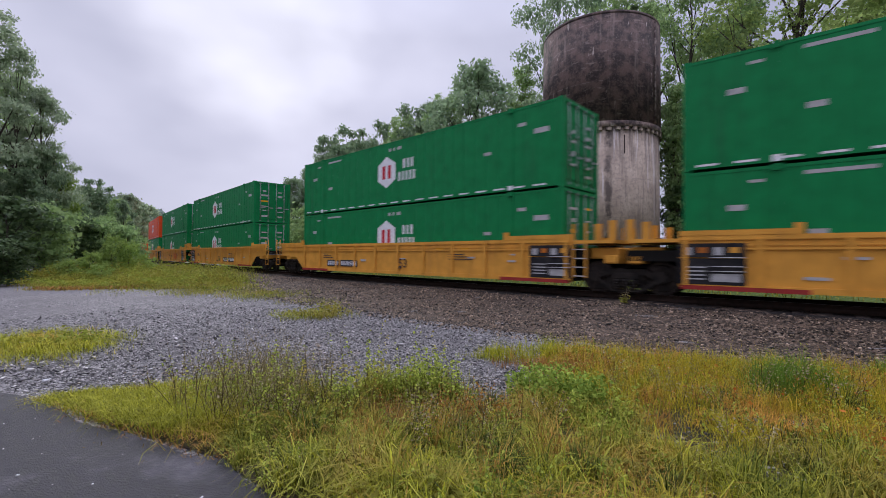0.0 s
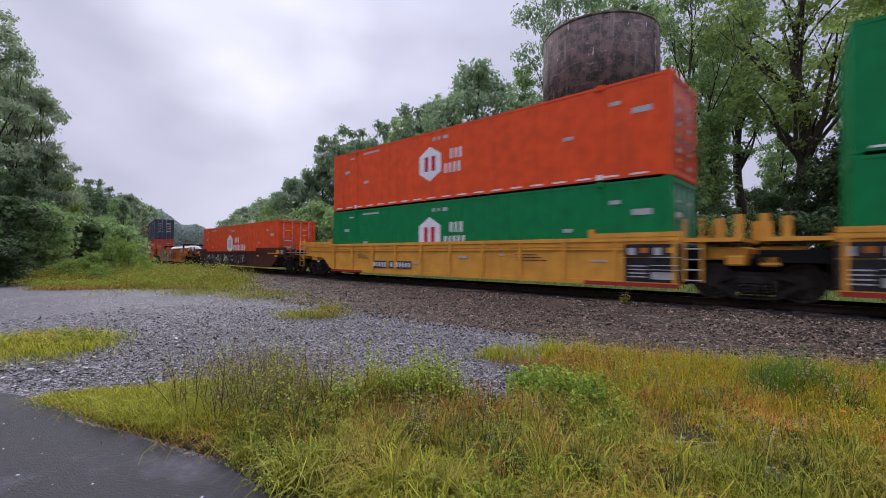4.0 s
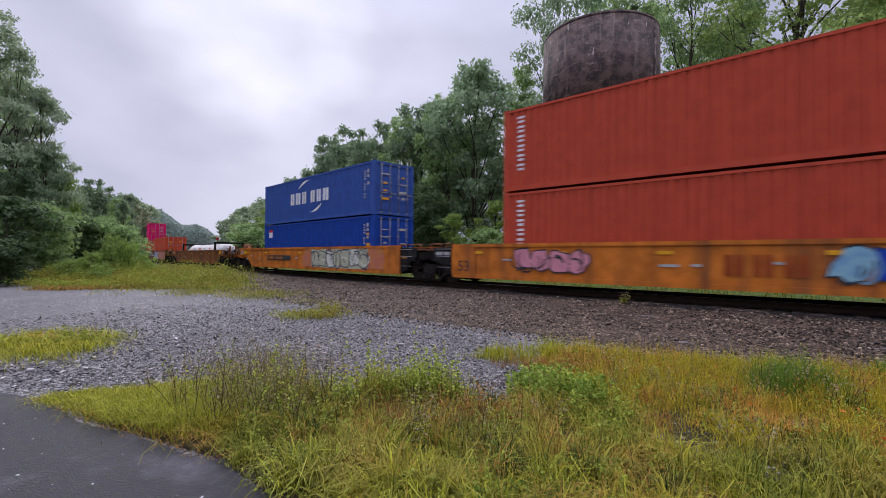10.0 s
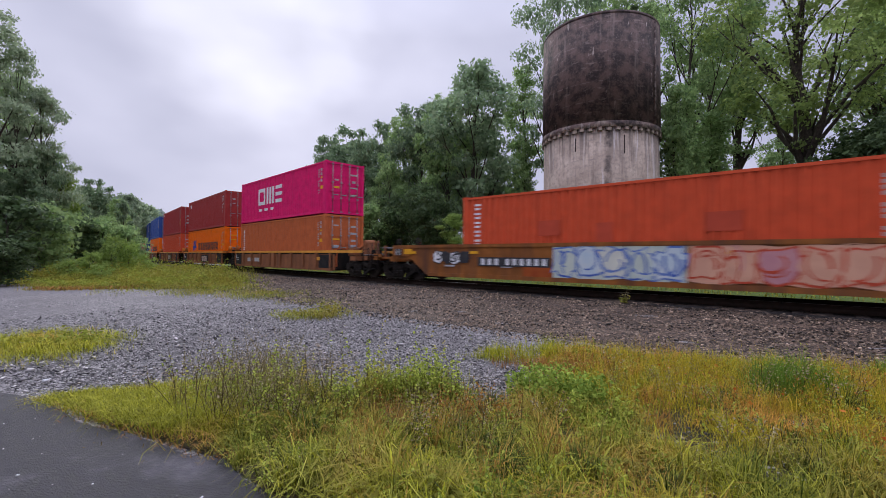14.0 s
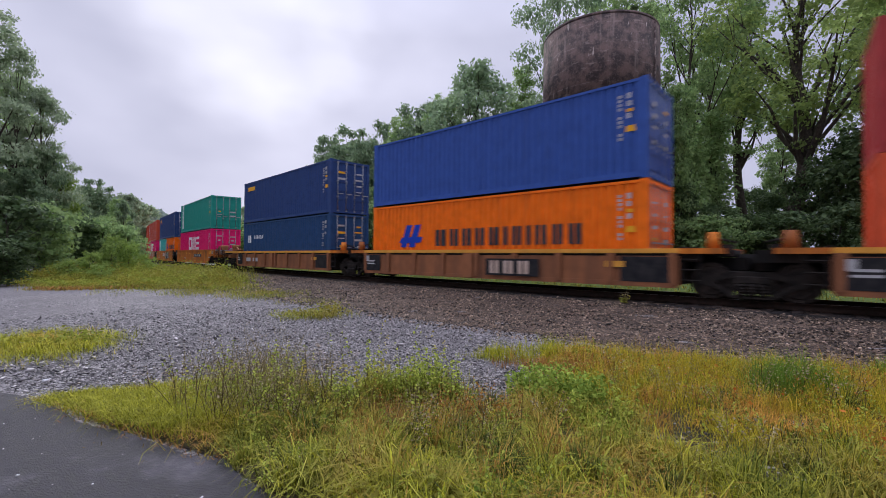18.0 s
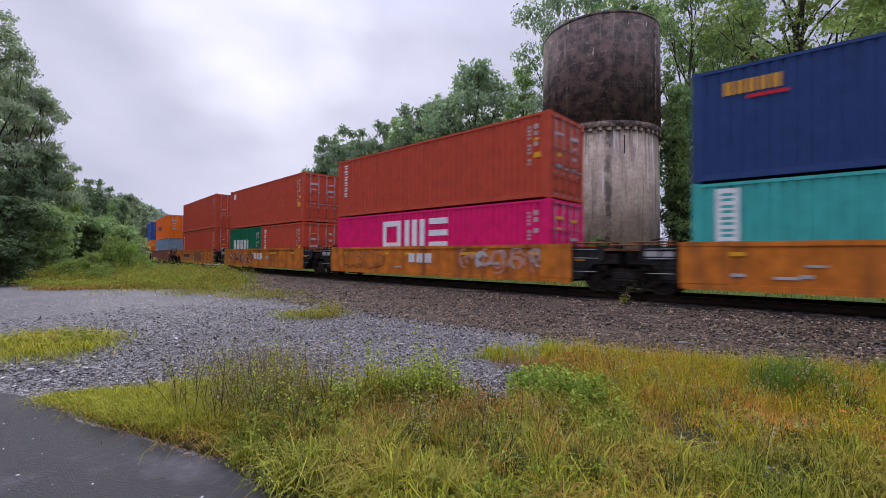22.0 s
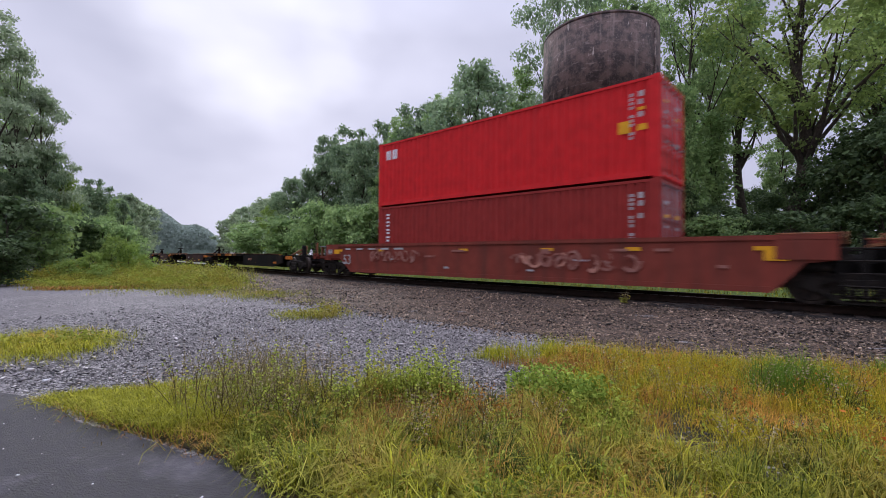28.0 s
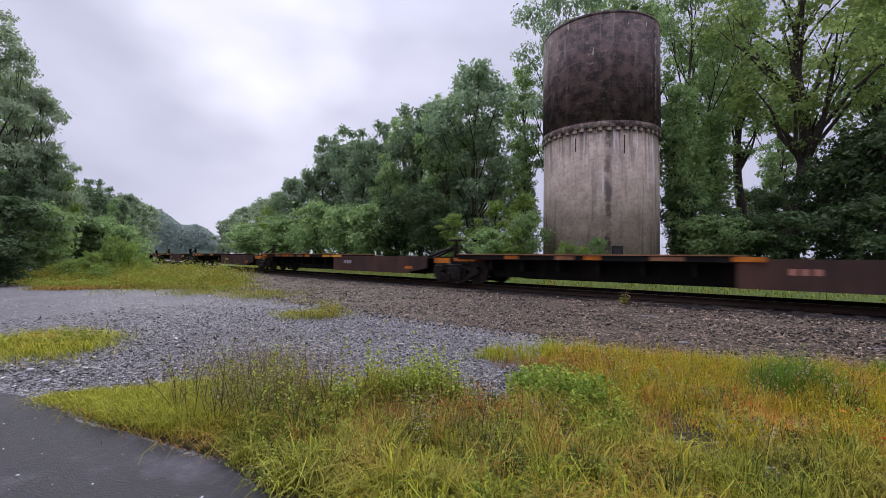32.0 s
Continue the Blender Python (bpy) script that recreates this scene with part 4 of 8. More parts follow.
            for s in (-1, 1):                                                # ladder and grab irons
                bm = bmesh.new()
                xl = sg * (a + 1.2)
                for q in (-.22, .22):
                    cy(bm, (xl + q, s * (W + .02), .42), (xl + q, s * (W + .02), zt + (.35 if style == "panel" else .12)), .022, 6)
                for zz in (.45, .75, 1.05, 1.35, 1.65):
                    if zz < zt + (.3 if style == "panel" else .1):
                        cy(bm, (xl - .22, s * (W + .02), zz), (xl + .22, s * (W + .02), zz), .018, 6)
                part("ladder", bm, paint_mat if style == "panel" else BLACKCAR, car)
            bm = bmesh.new()
            cy(bm, (sg * (a + .75), .9, 1.0), (sg * (a + .75), .9, 1.72), .035, 8)
            for k in range(12):
                b0, b1 = math.pi / 6 * k, math.pi / 6 * (k + 1)
                cy(bm, (sg * (a + .75) + .2 * math.cos(b0), .84, 1.7 + .2 * math.sin(b0)), (sg * (a + .75) + .2 * math.cos(b1), .84, 1.7 + .2 * math.sin(b1)), .022, 5)
            for k in range(4):
                b0 = math.pi / 4 * k
                cy(bm, (sg * (a + .75) - .2 * math.cos(b0), .84, 1.7 - .2 * math.sin(b0)), (sg * (a + .75) + .2 * math.cos(b0), .84, 1.7 + .2 * math.sin(b0)), .014, 5)
            part("brake_wheel", bm, TRUCKSTEEL, car)
            if style == "smooth":
                for s in (-1, 1):
                    for q, hh in ((.62, 1.50), (1.16, 1.72)):
                        bm = bmesh.new()
                        bx(bm, *sorted((sg * (a + q) - .05, sg * (a + q) + .05)), s * (W - .12) - .05, s * (W - .12) + .05, .98, hh)
                        part("end_post", bm, RUSTCAR, car, "rusty upright at the car's end")
                    bm = bmesh.new()
                    bx(bm, *sorted((sg * (a + .75), sg * (a + 1.32))), *sorted((s * (W - .02), s * (W + .02))), .98, 1.14)
                    bx(bm, *sorted((sg * (a + .2), sg * (a + .8))), *sorted((s * (W - .3), s * (W - .06))), .92, 1.0)
                    part("step_plate", bm, paint_mat, car)
                bm = bmesh.new()
                bx(bm, *sorted((sg * (a + .14), sg * (a + .8))), -W + .08, W - .08, zt - .12, zt - .07)
                for q in (-1.1, -.4, .4, 1.1):
                    cy(bm, (sg * (a + .7), q, .95), (sg * (a + .7), q, zt - .1), .03, 6)
                part("crossover_grating", bm, GALV, car, "grey crossover grating on thin legs")
            if (brake == "front" and sg > 0) or (brake == "rear" and sg < 0) or style == "ribbed":
                bm = bmesh.new()
                bx(bm, *sorted((sg * (a + .30), sg * (a + .62))), -1.0, -.55, 1.05, 1.62)
                cy(bm, (sg * (a + .46), -1.05, 1.66), (sg * (a + .46), -.5, 1.66), .15, 10)
                cy(bm, (sg * (a - .5), -.8, 1.3), (sg * (a + .3), -.8, 1.62), .06, 8)
                bx(bm, *sorted((sg * (a - .75), sg * (a - .35))), -1.2, -.7, 1.04, 1.42)
                bmesh.ops.bevel(bm, geom=bm.edges[:], offset=.015, segments=1, affect="EDGES")
                part("hand_brake_housing", bm, RUSTCAR, car, "rusty hand brake housing on the end platform")
            bm = bmesh.new()
            cy(bm, (sg * (a - .7), -.55, 1.08), (sg * (a + .3), -.55, 1.08), .14, 10)
            bx(bm, *sorted((sg * (a + .35), sg * (a + .75))), -.75, -.35, .98, 1.32)
            part("brake_cylinder", bm, BLACKCAR, car)
        else:
            bm = bmesh.new()
            xa, xb = sorted((sg * (a - 1.42), sg * (a - .08)))
            bx(bm, xa, xb, -.55, .55, .74, 1.06)
            for s in (-1, 1):
                bx(bm, xa, sorted((sg * (a - 1.42), sg * (a - 1.0)))[1] if sg > 0 else xb, s * 1.0 - .3, s * 1.0 + .3, .95, 1.25)
            cy(bm, (sg * (a - .5), -.9, 1.18), (sg * (a - .5), .9, 1.18), .11, 10)
            cy(bm, (sg * (a - .12), 0, .7), (sg * (a - .12), 0, 1.16), .26, 14)
            hs = part("articulation_arm", bm, BLACKCAR, car)
            for s in (-1, 1) if style != "panel" or sg > 0 else ():          # steps up to the end platform
                ld = bmesh.new()
                xl = sg * (a - (1.18 if e == "A" else .12))
                for q in (-.2, .2):
                    bx(ld, xl + q - .025, xl + q + .025, s * (W - .03) - .025, s * (W - .03) + .025, .42, zt + (.45 if style == "panel" else .05))
                ladder = part("ladder", ld, paint_mat if style == "panel" else BLACKCAR, car)
                bar = cached(("rung", style == "panel"), lambda: rung_mesh(DULLWHITE if style == "panel" else TRUCKSTEEL))
                for zz in (.47, .74, 1.01, 1.28):
                    part("rung", bar, parent=ladder, at=pose(xl, s * (W - .01), zz))
            if style == "panel":
                bm = bmesh.new()
                bx(bm, *sorted((sg * (a - 1.44), sg * (a - .12))), -W + .02, W - .02, zt - .16, zt - .06)
                deck = part("end_deck", bm, paint_mat, car, "yellow end platform over the shared truck")
                for s in (-1, 1):
                    for q, hh in ((.62, .42), (.2, .5)):
                        bm = bmesh.new()
                        bx(bm, *sorted((sg * (a - q) - .09, sg * (a - q) + .09)), s * (W - .1) - .07, s * (W - .1) + .07, zt - .1, zt + hh)
                        part("corner_post", bm, paint_mat, deck)
                bm = bmesh.new()
                bx(bm, *sorted((sg * (a - 1.0), sg * (a - .1))), -1.1, 1.1, 1.0, 1.34)
                bx(bm, *sorted((sg * (a - .5), sg * (a - .1))), -1.3, 1.3, .86, 1.12)
                bmesh.ops.bevel(bm, geom=bm.edges[:], offset=.04, segments=1, affect="EDGES")
                part("end_sill", bm, paint_mat, car)
            elif style == "smooth":
                bm = bmesh.new()
                bx(bm, *sorted((sg * (a - 1.44), sg * (a - .2))), -W + .08, W - .08, zt - .22, zt - .15)
                for s in (-1, 1):
                    cy(bm, (sg * (a - 1.4), s * (W - .1), zt + .02), (sg * (a - .25), s * (W - .1), zt + .02), .03, 6)
                    cy(bm, (sg * (a - .25), s * (W - .1), zt - .2), (sg * (a - .25), s * (W - .1), zt + .04), .03, 6)
                part("end_deck", bm, RUSTCAR, car, "rusty end platform with a handrail")
                bm = bmesh.new()
                cy(bm, (sg * (a - .95), -1.15, zt - .72), (sg * (a - .45), -1.15, zt - .72), .13, 10)
                bx(bm, *sorted((sg * (a - .55), sg * (a - .15))), -1.3, -1.0, zt - .6, zt - .3)
                part("air_reservoir", bm, TRUCKSTEEL, car)
            if style == "ribbed":
                bm = bmesh.new()
                bx(bm, *sorted((sg * (a - 1.44), sg * (a - .45))), -W - .02, W + .02, zt - .14, zt + .0)
                part("end_deck", bm, ORANGECAR, car, "rusty orange deck plate over the truck")
                bm = bmesh.new()
                cy(bm, (sg * (a - .75), -1.1, zt + .0), (sg * (a - .75), -1.1, zt + .42), .17, 12, .12)
                part("hand_brake_housing", bm, ORANGECAR, car)
            bm = bmesh.new()
            cy(bm, (sg * (a - .9), -.8, 1.05), (sg * (a - .9), -.8, 1.62), .03, 6)
            cy(bm, (sg * (a - .9), -.8, 1.6), (sg * (a - .25), -.8, 1.45), .03, 6)
            bx(bm, *sorted((sg * (a - .75), sg * (a - .35))), -1.05, -.6, 1.1, 1.4)
            part("brake_rigging", bm, TRUCKSTEEL, hs)
    if truck_front:
        add_truck(car, a)
    if truck_rear:
        add_truck(car, -a)
    yn = -(W + .006)
    if style != "ribbed":
        small_labels(car, rng, [x0 + 1.0, x0 + 4.2, -1.0, 2.5, x1 - 4.5, x1 - 1.5], yn, zt)
    return car, yn, x0, x1


def post_mesh(style, zt, zb, paint_mat):
    bm = bmesh.new()
    if style == "panel":
        bx(bm, -.05, .05, -.045, 0, zb + .05, zt - .10)
        bx(bm, -.085, .085, -.02, 0, zb + .05, zt - .10)
    else:
        prism(bm, [(-.07, zb + .04), (.07, zb + .04), (.07, zt - .12), (-.07, zt - .12)], -.07, 0)
        bx(bm, -.10, .10, -.075, 0, zt - .22, zt - .12)
    return done(bm, "side_post", paint_mat)


# ---- containers ----
def iso_meshes(L, W, H, m, kind):
    """Meshes of a container's parts; origin at the middle of its floor, doors at +x."""
    hl, hw = L / 2, W / 2
    out = {}
    bm = bmesh.new()
    for sx in (-1, 1):
        for sy in (-1, 1):
            cx, cyy = sx * (hl - .085), sy * (hw - .08)
            bx(bm, cx - .085, cx + .085, cyy - .08, cyy + .08, .1, H - .1)
            for z in (0, H - .12):
                bx(bm, min(cx - .089, cx + .089), cx + .089, cyy - .084, cyy + .084, z, z + .12)
    for sy in (-1, 1):
        y = sy * (hw - .035)
        bx(bm, -hl + .1, hl - .1, y - .035, y + .035, .04, .2)
        bx(bm, -hl + .1, hl - .1, y - .035, y + .035, H - .11, H - .03)
    for sx in (-1, 1):
        x = sx * (hl - .05)
        bx(bm, x - .05, x + .05, -hw + .1, hw - .1, .03, .17)
        bx(bm, x - .05, x + .05, -hw + .1, hw - .1, H - .14, H - .02)
    if kind == "domestic":
        for x in (-6.1, 6.1):
            for sy in (-1, 1):
                y = sy * (hw - .04)
                bx(bm, x - .09, x + .09, y - .05, y + .05, .04, H - .04)
                bx(bm, x - .1, x + .1, sy * hw - .06, sy * hw + .06, H - .16, H + .0)
    out["frame"] = done(bm, "frame", m)
    # sides
    for sy in (-1, 1):
        bm = bmesh.new()
        z0, z1 = .19, H - .10
        xs = []
        x, end = -hl + .165, hl - .165
        y_out, y_in = sy * (hw - .010), sy * (hw - .062)
        if kind == "iso":
            prof = ((.085, 0), (.045, 1), (.085, 1), (.045, 0))
            state = 0
            xs.append((x, y_out))
            while True:
                stop = False
                for w, t in prof:
                    x += w
                    if x > end - .05:
                        stop = True
                        break
                    xs.append((x, y_in if t else y_out))
                if stop:
                    break
        else:
            y_in = sy * (hw - .024)
            xs.append((x, y_out))
            while x + .62 < end:
                xs += [(x + .46, y_out), (x + .485, y_in), (x + .515, y_in), (x + .54, y_out)]
                x += .54
        xs.append((end, y_out))
        lo = [bm.verts.new((a, b, z0)) for a, b in xs]
        hi = [bm.verts.new((a, b, z1)) for a, b in xs]
        for i in range(len(xs) - 1):
            bm.faces.new((lo[i], lo[i + 1], hi[i + 1], hi[i]))
        out["side" + str(sy)] = done(bm, "side_panel", m)
    bm = bmesh.new()
    n = int((L - .3) / .5)
    for i in range(n):
        x = -hl + .15 + (L - .3) * i / n
        w = (L - .3) / n
        bx(bm, x, x + w * .55, -hw + .06, hw - .06, H - .09, H - .04)
        bx(bm, x + w * .55, x + w, -hw + .06, hw - .06, H - .09, H - .06)
    out["roof"] = done(bm, "roof", m)
    bm = bmesh.new()
    bx(bm, -hl + .1, hl - .1, -hw + .05, hw - .05, .06, .16)
    out["floor"] = done(bm, "floor", m)
    bm = bmesh.new()
    ys, y = [(-hw + .15, 0)], -hw + .15
    while y + .28 < hw - .15:
        ys += [(y + .09, 0), (y + .13, 1), (y + .22, 1), (y + .26, 0)]
        y += .26
    ys.append((hw - .15, 0))
    lo = [bm.verts.new((-hl + (.02 if k else .07), v, .16)) for v, k in ys]
    hi = [bm.verts.new((-hl + (.02 if k else .07), v, H - .13)) for v, k in ys]
    for i in range(len(ys) - 1):
        bm.faces.new((lo[i], lo[i + 1], hi[i + 1], hi[i]))
    out["end_wall"] = done(bm, "end_wall", m)
    bm = bmesh.new()
    dw = (W - .34) / 2
    bx(bm, hl - .07, hl - .045, 0, dw, .18, H - .15)
    for k in range(5):
        z = .28 + (H - .55) * k / 5
        bx(bm, hl - .047, hl - .022, .06, dw - .06, z, z + (H - .55) / 5 * .55)
    out["door"] = done(bm, "door", m)
    bm = bmesh.new()
    cy(bm, (hl - .012, 0, .1), (hl - .012, 0, H - .08), .019, 6)
    for z in (.14, .9, H / 2 + .3, H - .14):
        bx(bm, hl - .03, hl + .012, -.05, .05, z - .04, z + .04)
    bx(bm, hl - .01, hl + .012, -.02, .34, 1.05, 1.10)
    out["lock_rod"] = done(bm, "lock_rod", GALV)
    return out


def container(sigma, car_sf, car_sr, z, L, H, m, label, kind="iso", W=None, marks=(), name="shipping_container"):
    W = W or (2.59 if kind == "domestic" else 2.44)
    ms = cached((L, W, H, m.name, kind), lambda: iso_meshes(L, W, H, m, kind))
    c = new(name)
    tagged(c, label, "shipping container", "containers on the train")
    off = (car_sf + car_sr) / 2 - sigma
    MOVERS.append((c, car_sf, car_sr, pose(off, 0, z)))
    part("frame", ms["frame"], parent=c)
    part("side_panel", ms["side-1"], parent=c)
    part("side_panel", ms["side1"], parent=c)
    part("roof", ms["roof"], parent=c)
    part("floor", ms["floor"], parent=c)
    part("end_wall", ms["end_wall"], parent=c)
    dw = (W - .34) / 2
    for s in (0, 1):
        d = part("door", ms["door"], parent=c, at=pose(0, -dw if s == 0 else .004, 0))
        for q in (.25, .75):
            part("lock_rod", ms["lock_rod"], parent=d, at=pose(0, dw * q, 0), label="galvanised lock rod")
    y = -(W / 2) + .008
    hl = L / 2
    rng = random.Random(int(sigma * 10) + int(z))
    if kind == "iso":
        # serial marks near the door end, as plain bars
        code = YELLOW if "yellow_code" in marks else DULLWHITE
        for k in range(11):
            if k not in (4, 8):
                flat_mark("marking_bar", rect(hl - .82, hl - .82 + rng.uniform(.09, .12), H - .42 - .125 * k - .085, H - .42 - .125 * k), code, c, y)
        for k, (z1, z0) in enumerate(((.38, .58), (.62, .80), (.98, 1.16))):
            flat_mark("marking_bar", rect(hl - .57, hl - .57 + rng.uniform(.10, .15), H - z0 + .03, H - z1), code, c, y)
        if rng.random() < .75:
            flat_mark("warning_label", rect(hl - .58, hl - .40, H - .94, H - .85), YELLOW, c, y)
            flat_mark("warning_label", [(hl - .62, H - 1.52), (hl - .32, H - 1.52), (hl - .36, H - 1.34), (hl - .58, H - 1.34)], YELLOW, c, y)
    for sy in (-1, 1):                                                     # data plates on the doors
        for k in range(4 if kind == "iso" else 6):
            if rng.random() < .8:
                w, z = rng.uniform(.18, .5), H - .55 - .36 * k - rng.uniform(0, .1)
                bm = bmesh.new()
                bx(bm, hl - .018, hl - .006, sy * .55 - w / 2, sy * .55 + w / 2, z - rng.uniform(.05, .13), z)
                part("data_plate", bm, DULLWHITE if rng.random() < .85 else YELLOW, c)
    for mk in marks:
        if callable(mk):
            mk(c, y, hl, H)
    return c

# ---- marks on containers: plain shapes in their colours ----
def hexagon(scale=1.0, x=-1.08, words=((.5, .4, .5), (.45, .4, .4, .4, .4)), z=None, inc=False):
    def draw(c, y, hl, H):
        zc = z or H * .53
        r = .72 * scale
        o = [(x + r * .86, zc - r * .5), (x + r * .86, zc + r * .5), (x, zc + r), (x - r * .86, zc + r * .5), (x - r * .86, zc - r * .5), (x, zc - r)]
        flat_mark("logo_hexagon", o, WHITE, c, y, "white hexagon badge")
        k = r * .42
        inner = DULLWHITE if inc else RED
        for a, b, e, f in ((-k, -k * .3, -k, k), (k * .3, k, -k, k)):
            flat_mark("logo_bar", rect(x + a, x + b, zc + e, zc + f), inner, c, y - .004)
        x1 = x + r * 1.12
        word_bars(x1 + .3, zc + .06 * scale, .40 * scale, words[0], WHITE, c, y)
        word_bars(x1, zc - .48 * scale, .40 * scale, words[1], WHITE, c, y)
        word_bars(x + .1, zc + .92, .14, (2, 1.6, 3.2), DULLWHITE, c, y)
    return draw


def tape(c, y, hl, H):
    """White reflective dashes along the foot, posts marked at the forty-foot places."""
    x = -hl + .3
    while x < hl - .9:
        flat_mark("reflective_dash", rect(x, x + .48, .10, .155), WHITE, c, y - .012)
        x += .82
    for q in (rect(-5.6, -4.4, H * .895, H * .925), rect(-6.65, -6.35, H * .86, H * .885), rect(-7.1, -6.72, H * .63, H * .68), rect(-5.55, -5.2, H * .41, H * .46)):
        flat_mark("marking_bar", q, DULLWHITE, c, y)
    for x in (-6.1, 6.1):
        flat_mark("corner_reflector", rect(x - .1, x + .1, .04, .2), WHITE, c, y - .055)
    for q in (rect(4.9, 5.22, H * .49, H * .53), rect(6.38, 6.7, H * .76, H * .80), rect(hl - 1.05, hl - .5, H * .64, H * .70)):
        flat_mark("marking_bar", q, DULLWHITE, c, y)


def upright(n, x=None, w=.26, step=.33, top=.3, colour=WHITE, panel=None):
    def draw(c, y, hl, H):
        xx = -hl + .55 if x is None else x
        if panel:
            flat_mark("name_panel", rect(xx - .1, xx + w + .1, H - top - n * step - .1, H - top + .12), panel, c, y + .001)
        stack_bars(xx, H - top, w, n, colour, c, y - .002, h=step * .74, gap=step * .26)
    return draw


def big_word(x, z, h, widths, colour, gap=.2, slant=0.0):
    def draw(c, y, hl, H):
        word_bars(x, z, h, widths, colour, c, y, gap, slant=slant)
    return draw


def open_letters(x, z, h, colour):
    """Three plain blocks: a hollow square, three uprights, three level bars."""
    def draw(c, y, hl, H):
        t = .2 * h
        w = 1.02 * h
        bars = [rect(x, x + t, z, z + h), rect(x + w - t, x + w, z, z + h), rect(x + t, x + w - t, z + h - t, z + h), rect(x + t, x + w - t, z, z + t)]
        x2 = x + w + .22 * h
        bars += [rect(x2, x2 + t * 1.2, z, z + h), rect(x2 + w * .5 - t * .6, x2 + w * .5 + t * .6, z, z + h), rect(x2 + w - t * 1.2, x2 + w, z, z + h)]
        x3 = x2 + w + .22 * h
        bars += [rect(x3, x3 + w * .85, z + k * h, z + k * h + t) for k in (0, .4, .8)]
        for b in bars:
            flat_mark("logo_block", b, colour, c, y, "white block lettering shape")
    return draw


def slanted_badge(x, z, h, colour):
    def draw(c, y, hl, H):
        for k in (0, .55):
            flat_mark("logo_slash", [(x + k * h, z), (x + (k + .38) * h, z), (x + (k + .78) * h, z + h), (x + (k + .40) * h, z + h)], colour, c, y)
        flat_mark("logo_slash", [(x - .1 * h, z + .2 * h), (x + 1.3 * h, z + .2 * h), (x + 1.45 * h, z + .45 * h), (x + .1 * h, z + .45 * h)], colour, c, y - .004)
    return draw


def swoosh(x, z, run, rise, colour):
    """A tapered arc that leaves (x, z) steeply and levels out; negative run and rise turn it half round."""
    def draw(c, y, hl, H):
        o, q = [], []
        for k in range(9):
            f = k / 8
            w = .07 * math.sin(math.pi * min(1, f + .08))
            px, pz = x + run * (1 - math.cos(f * math.pi / 2)) * .35 + run * f * .65, z + rise * math.sin(f * math.pi / 2)
            o.append((px, pz - w))
            q.append((px, pz + w))
        flat_mark("logo_arc", o + q[::-1], colour, c, y)
    return draw


def label_at(x, z, w, h, colour):
    def draw(c, y, hl, H):
        flat_mark("logo_panel", rect(x if x > -50 else -hl + .7, (x if x > -50 else -hl + .7) + w, z, z + h), colour, c, y)
    return draw


FLOOR = 0.40
DOM = "domestic"
BADGED = (tape, hexagon())
UPRIGHT_MARKS = upright(6)


def stack(sig, sf, sr, lower, upper):
    z = FLOOR
    for spec in (lower, upper):
        if not spec:
            continue
        if isinstance(spec, list):          # two short ones side by side: rear, front
            for dx, (L, H, m, lab, kind, marks) in zip((3.07, -3.07), spec):
                container(sig + dx, sf, sr, z, L, H, m, lab, kind, marks=marks)
            z += spec[0][1] + .012
        else:
            L, H, m, lab, kind, marks = spec
            container(sig, sf, sr, z, L, H, m, lab, kind, marks=marks)
            z += H + .012


def d53(m, lab, marks=BADGED):
    return (16.15, 2.9, m, lab, DOM, marks)


def i40(m, lab, marks=(), H=2.9):
    return (12.19, H, m, lab, "iso", marks)


def i20(m, lab, marks=(), H=2.59):
    return (6.06, H, m, lab, "iso", marks)


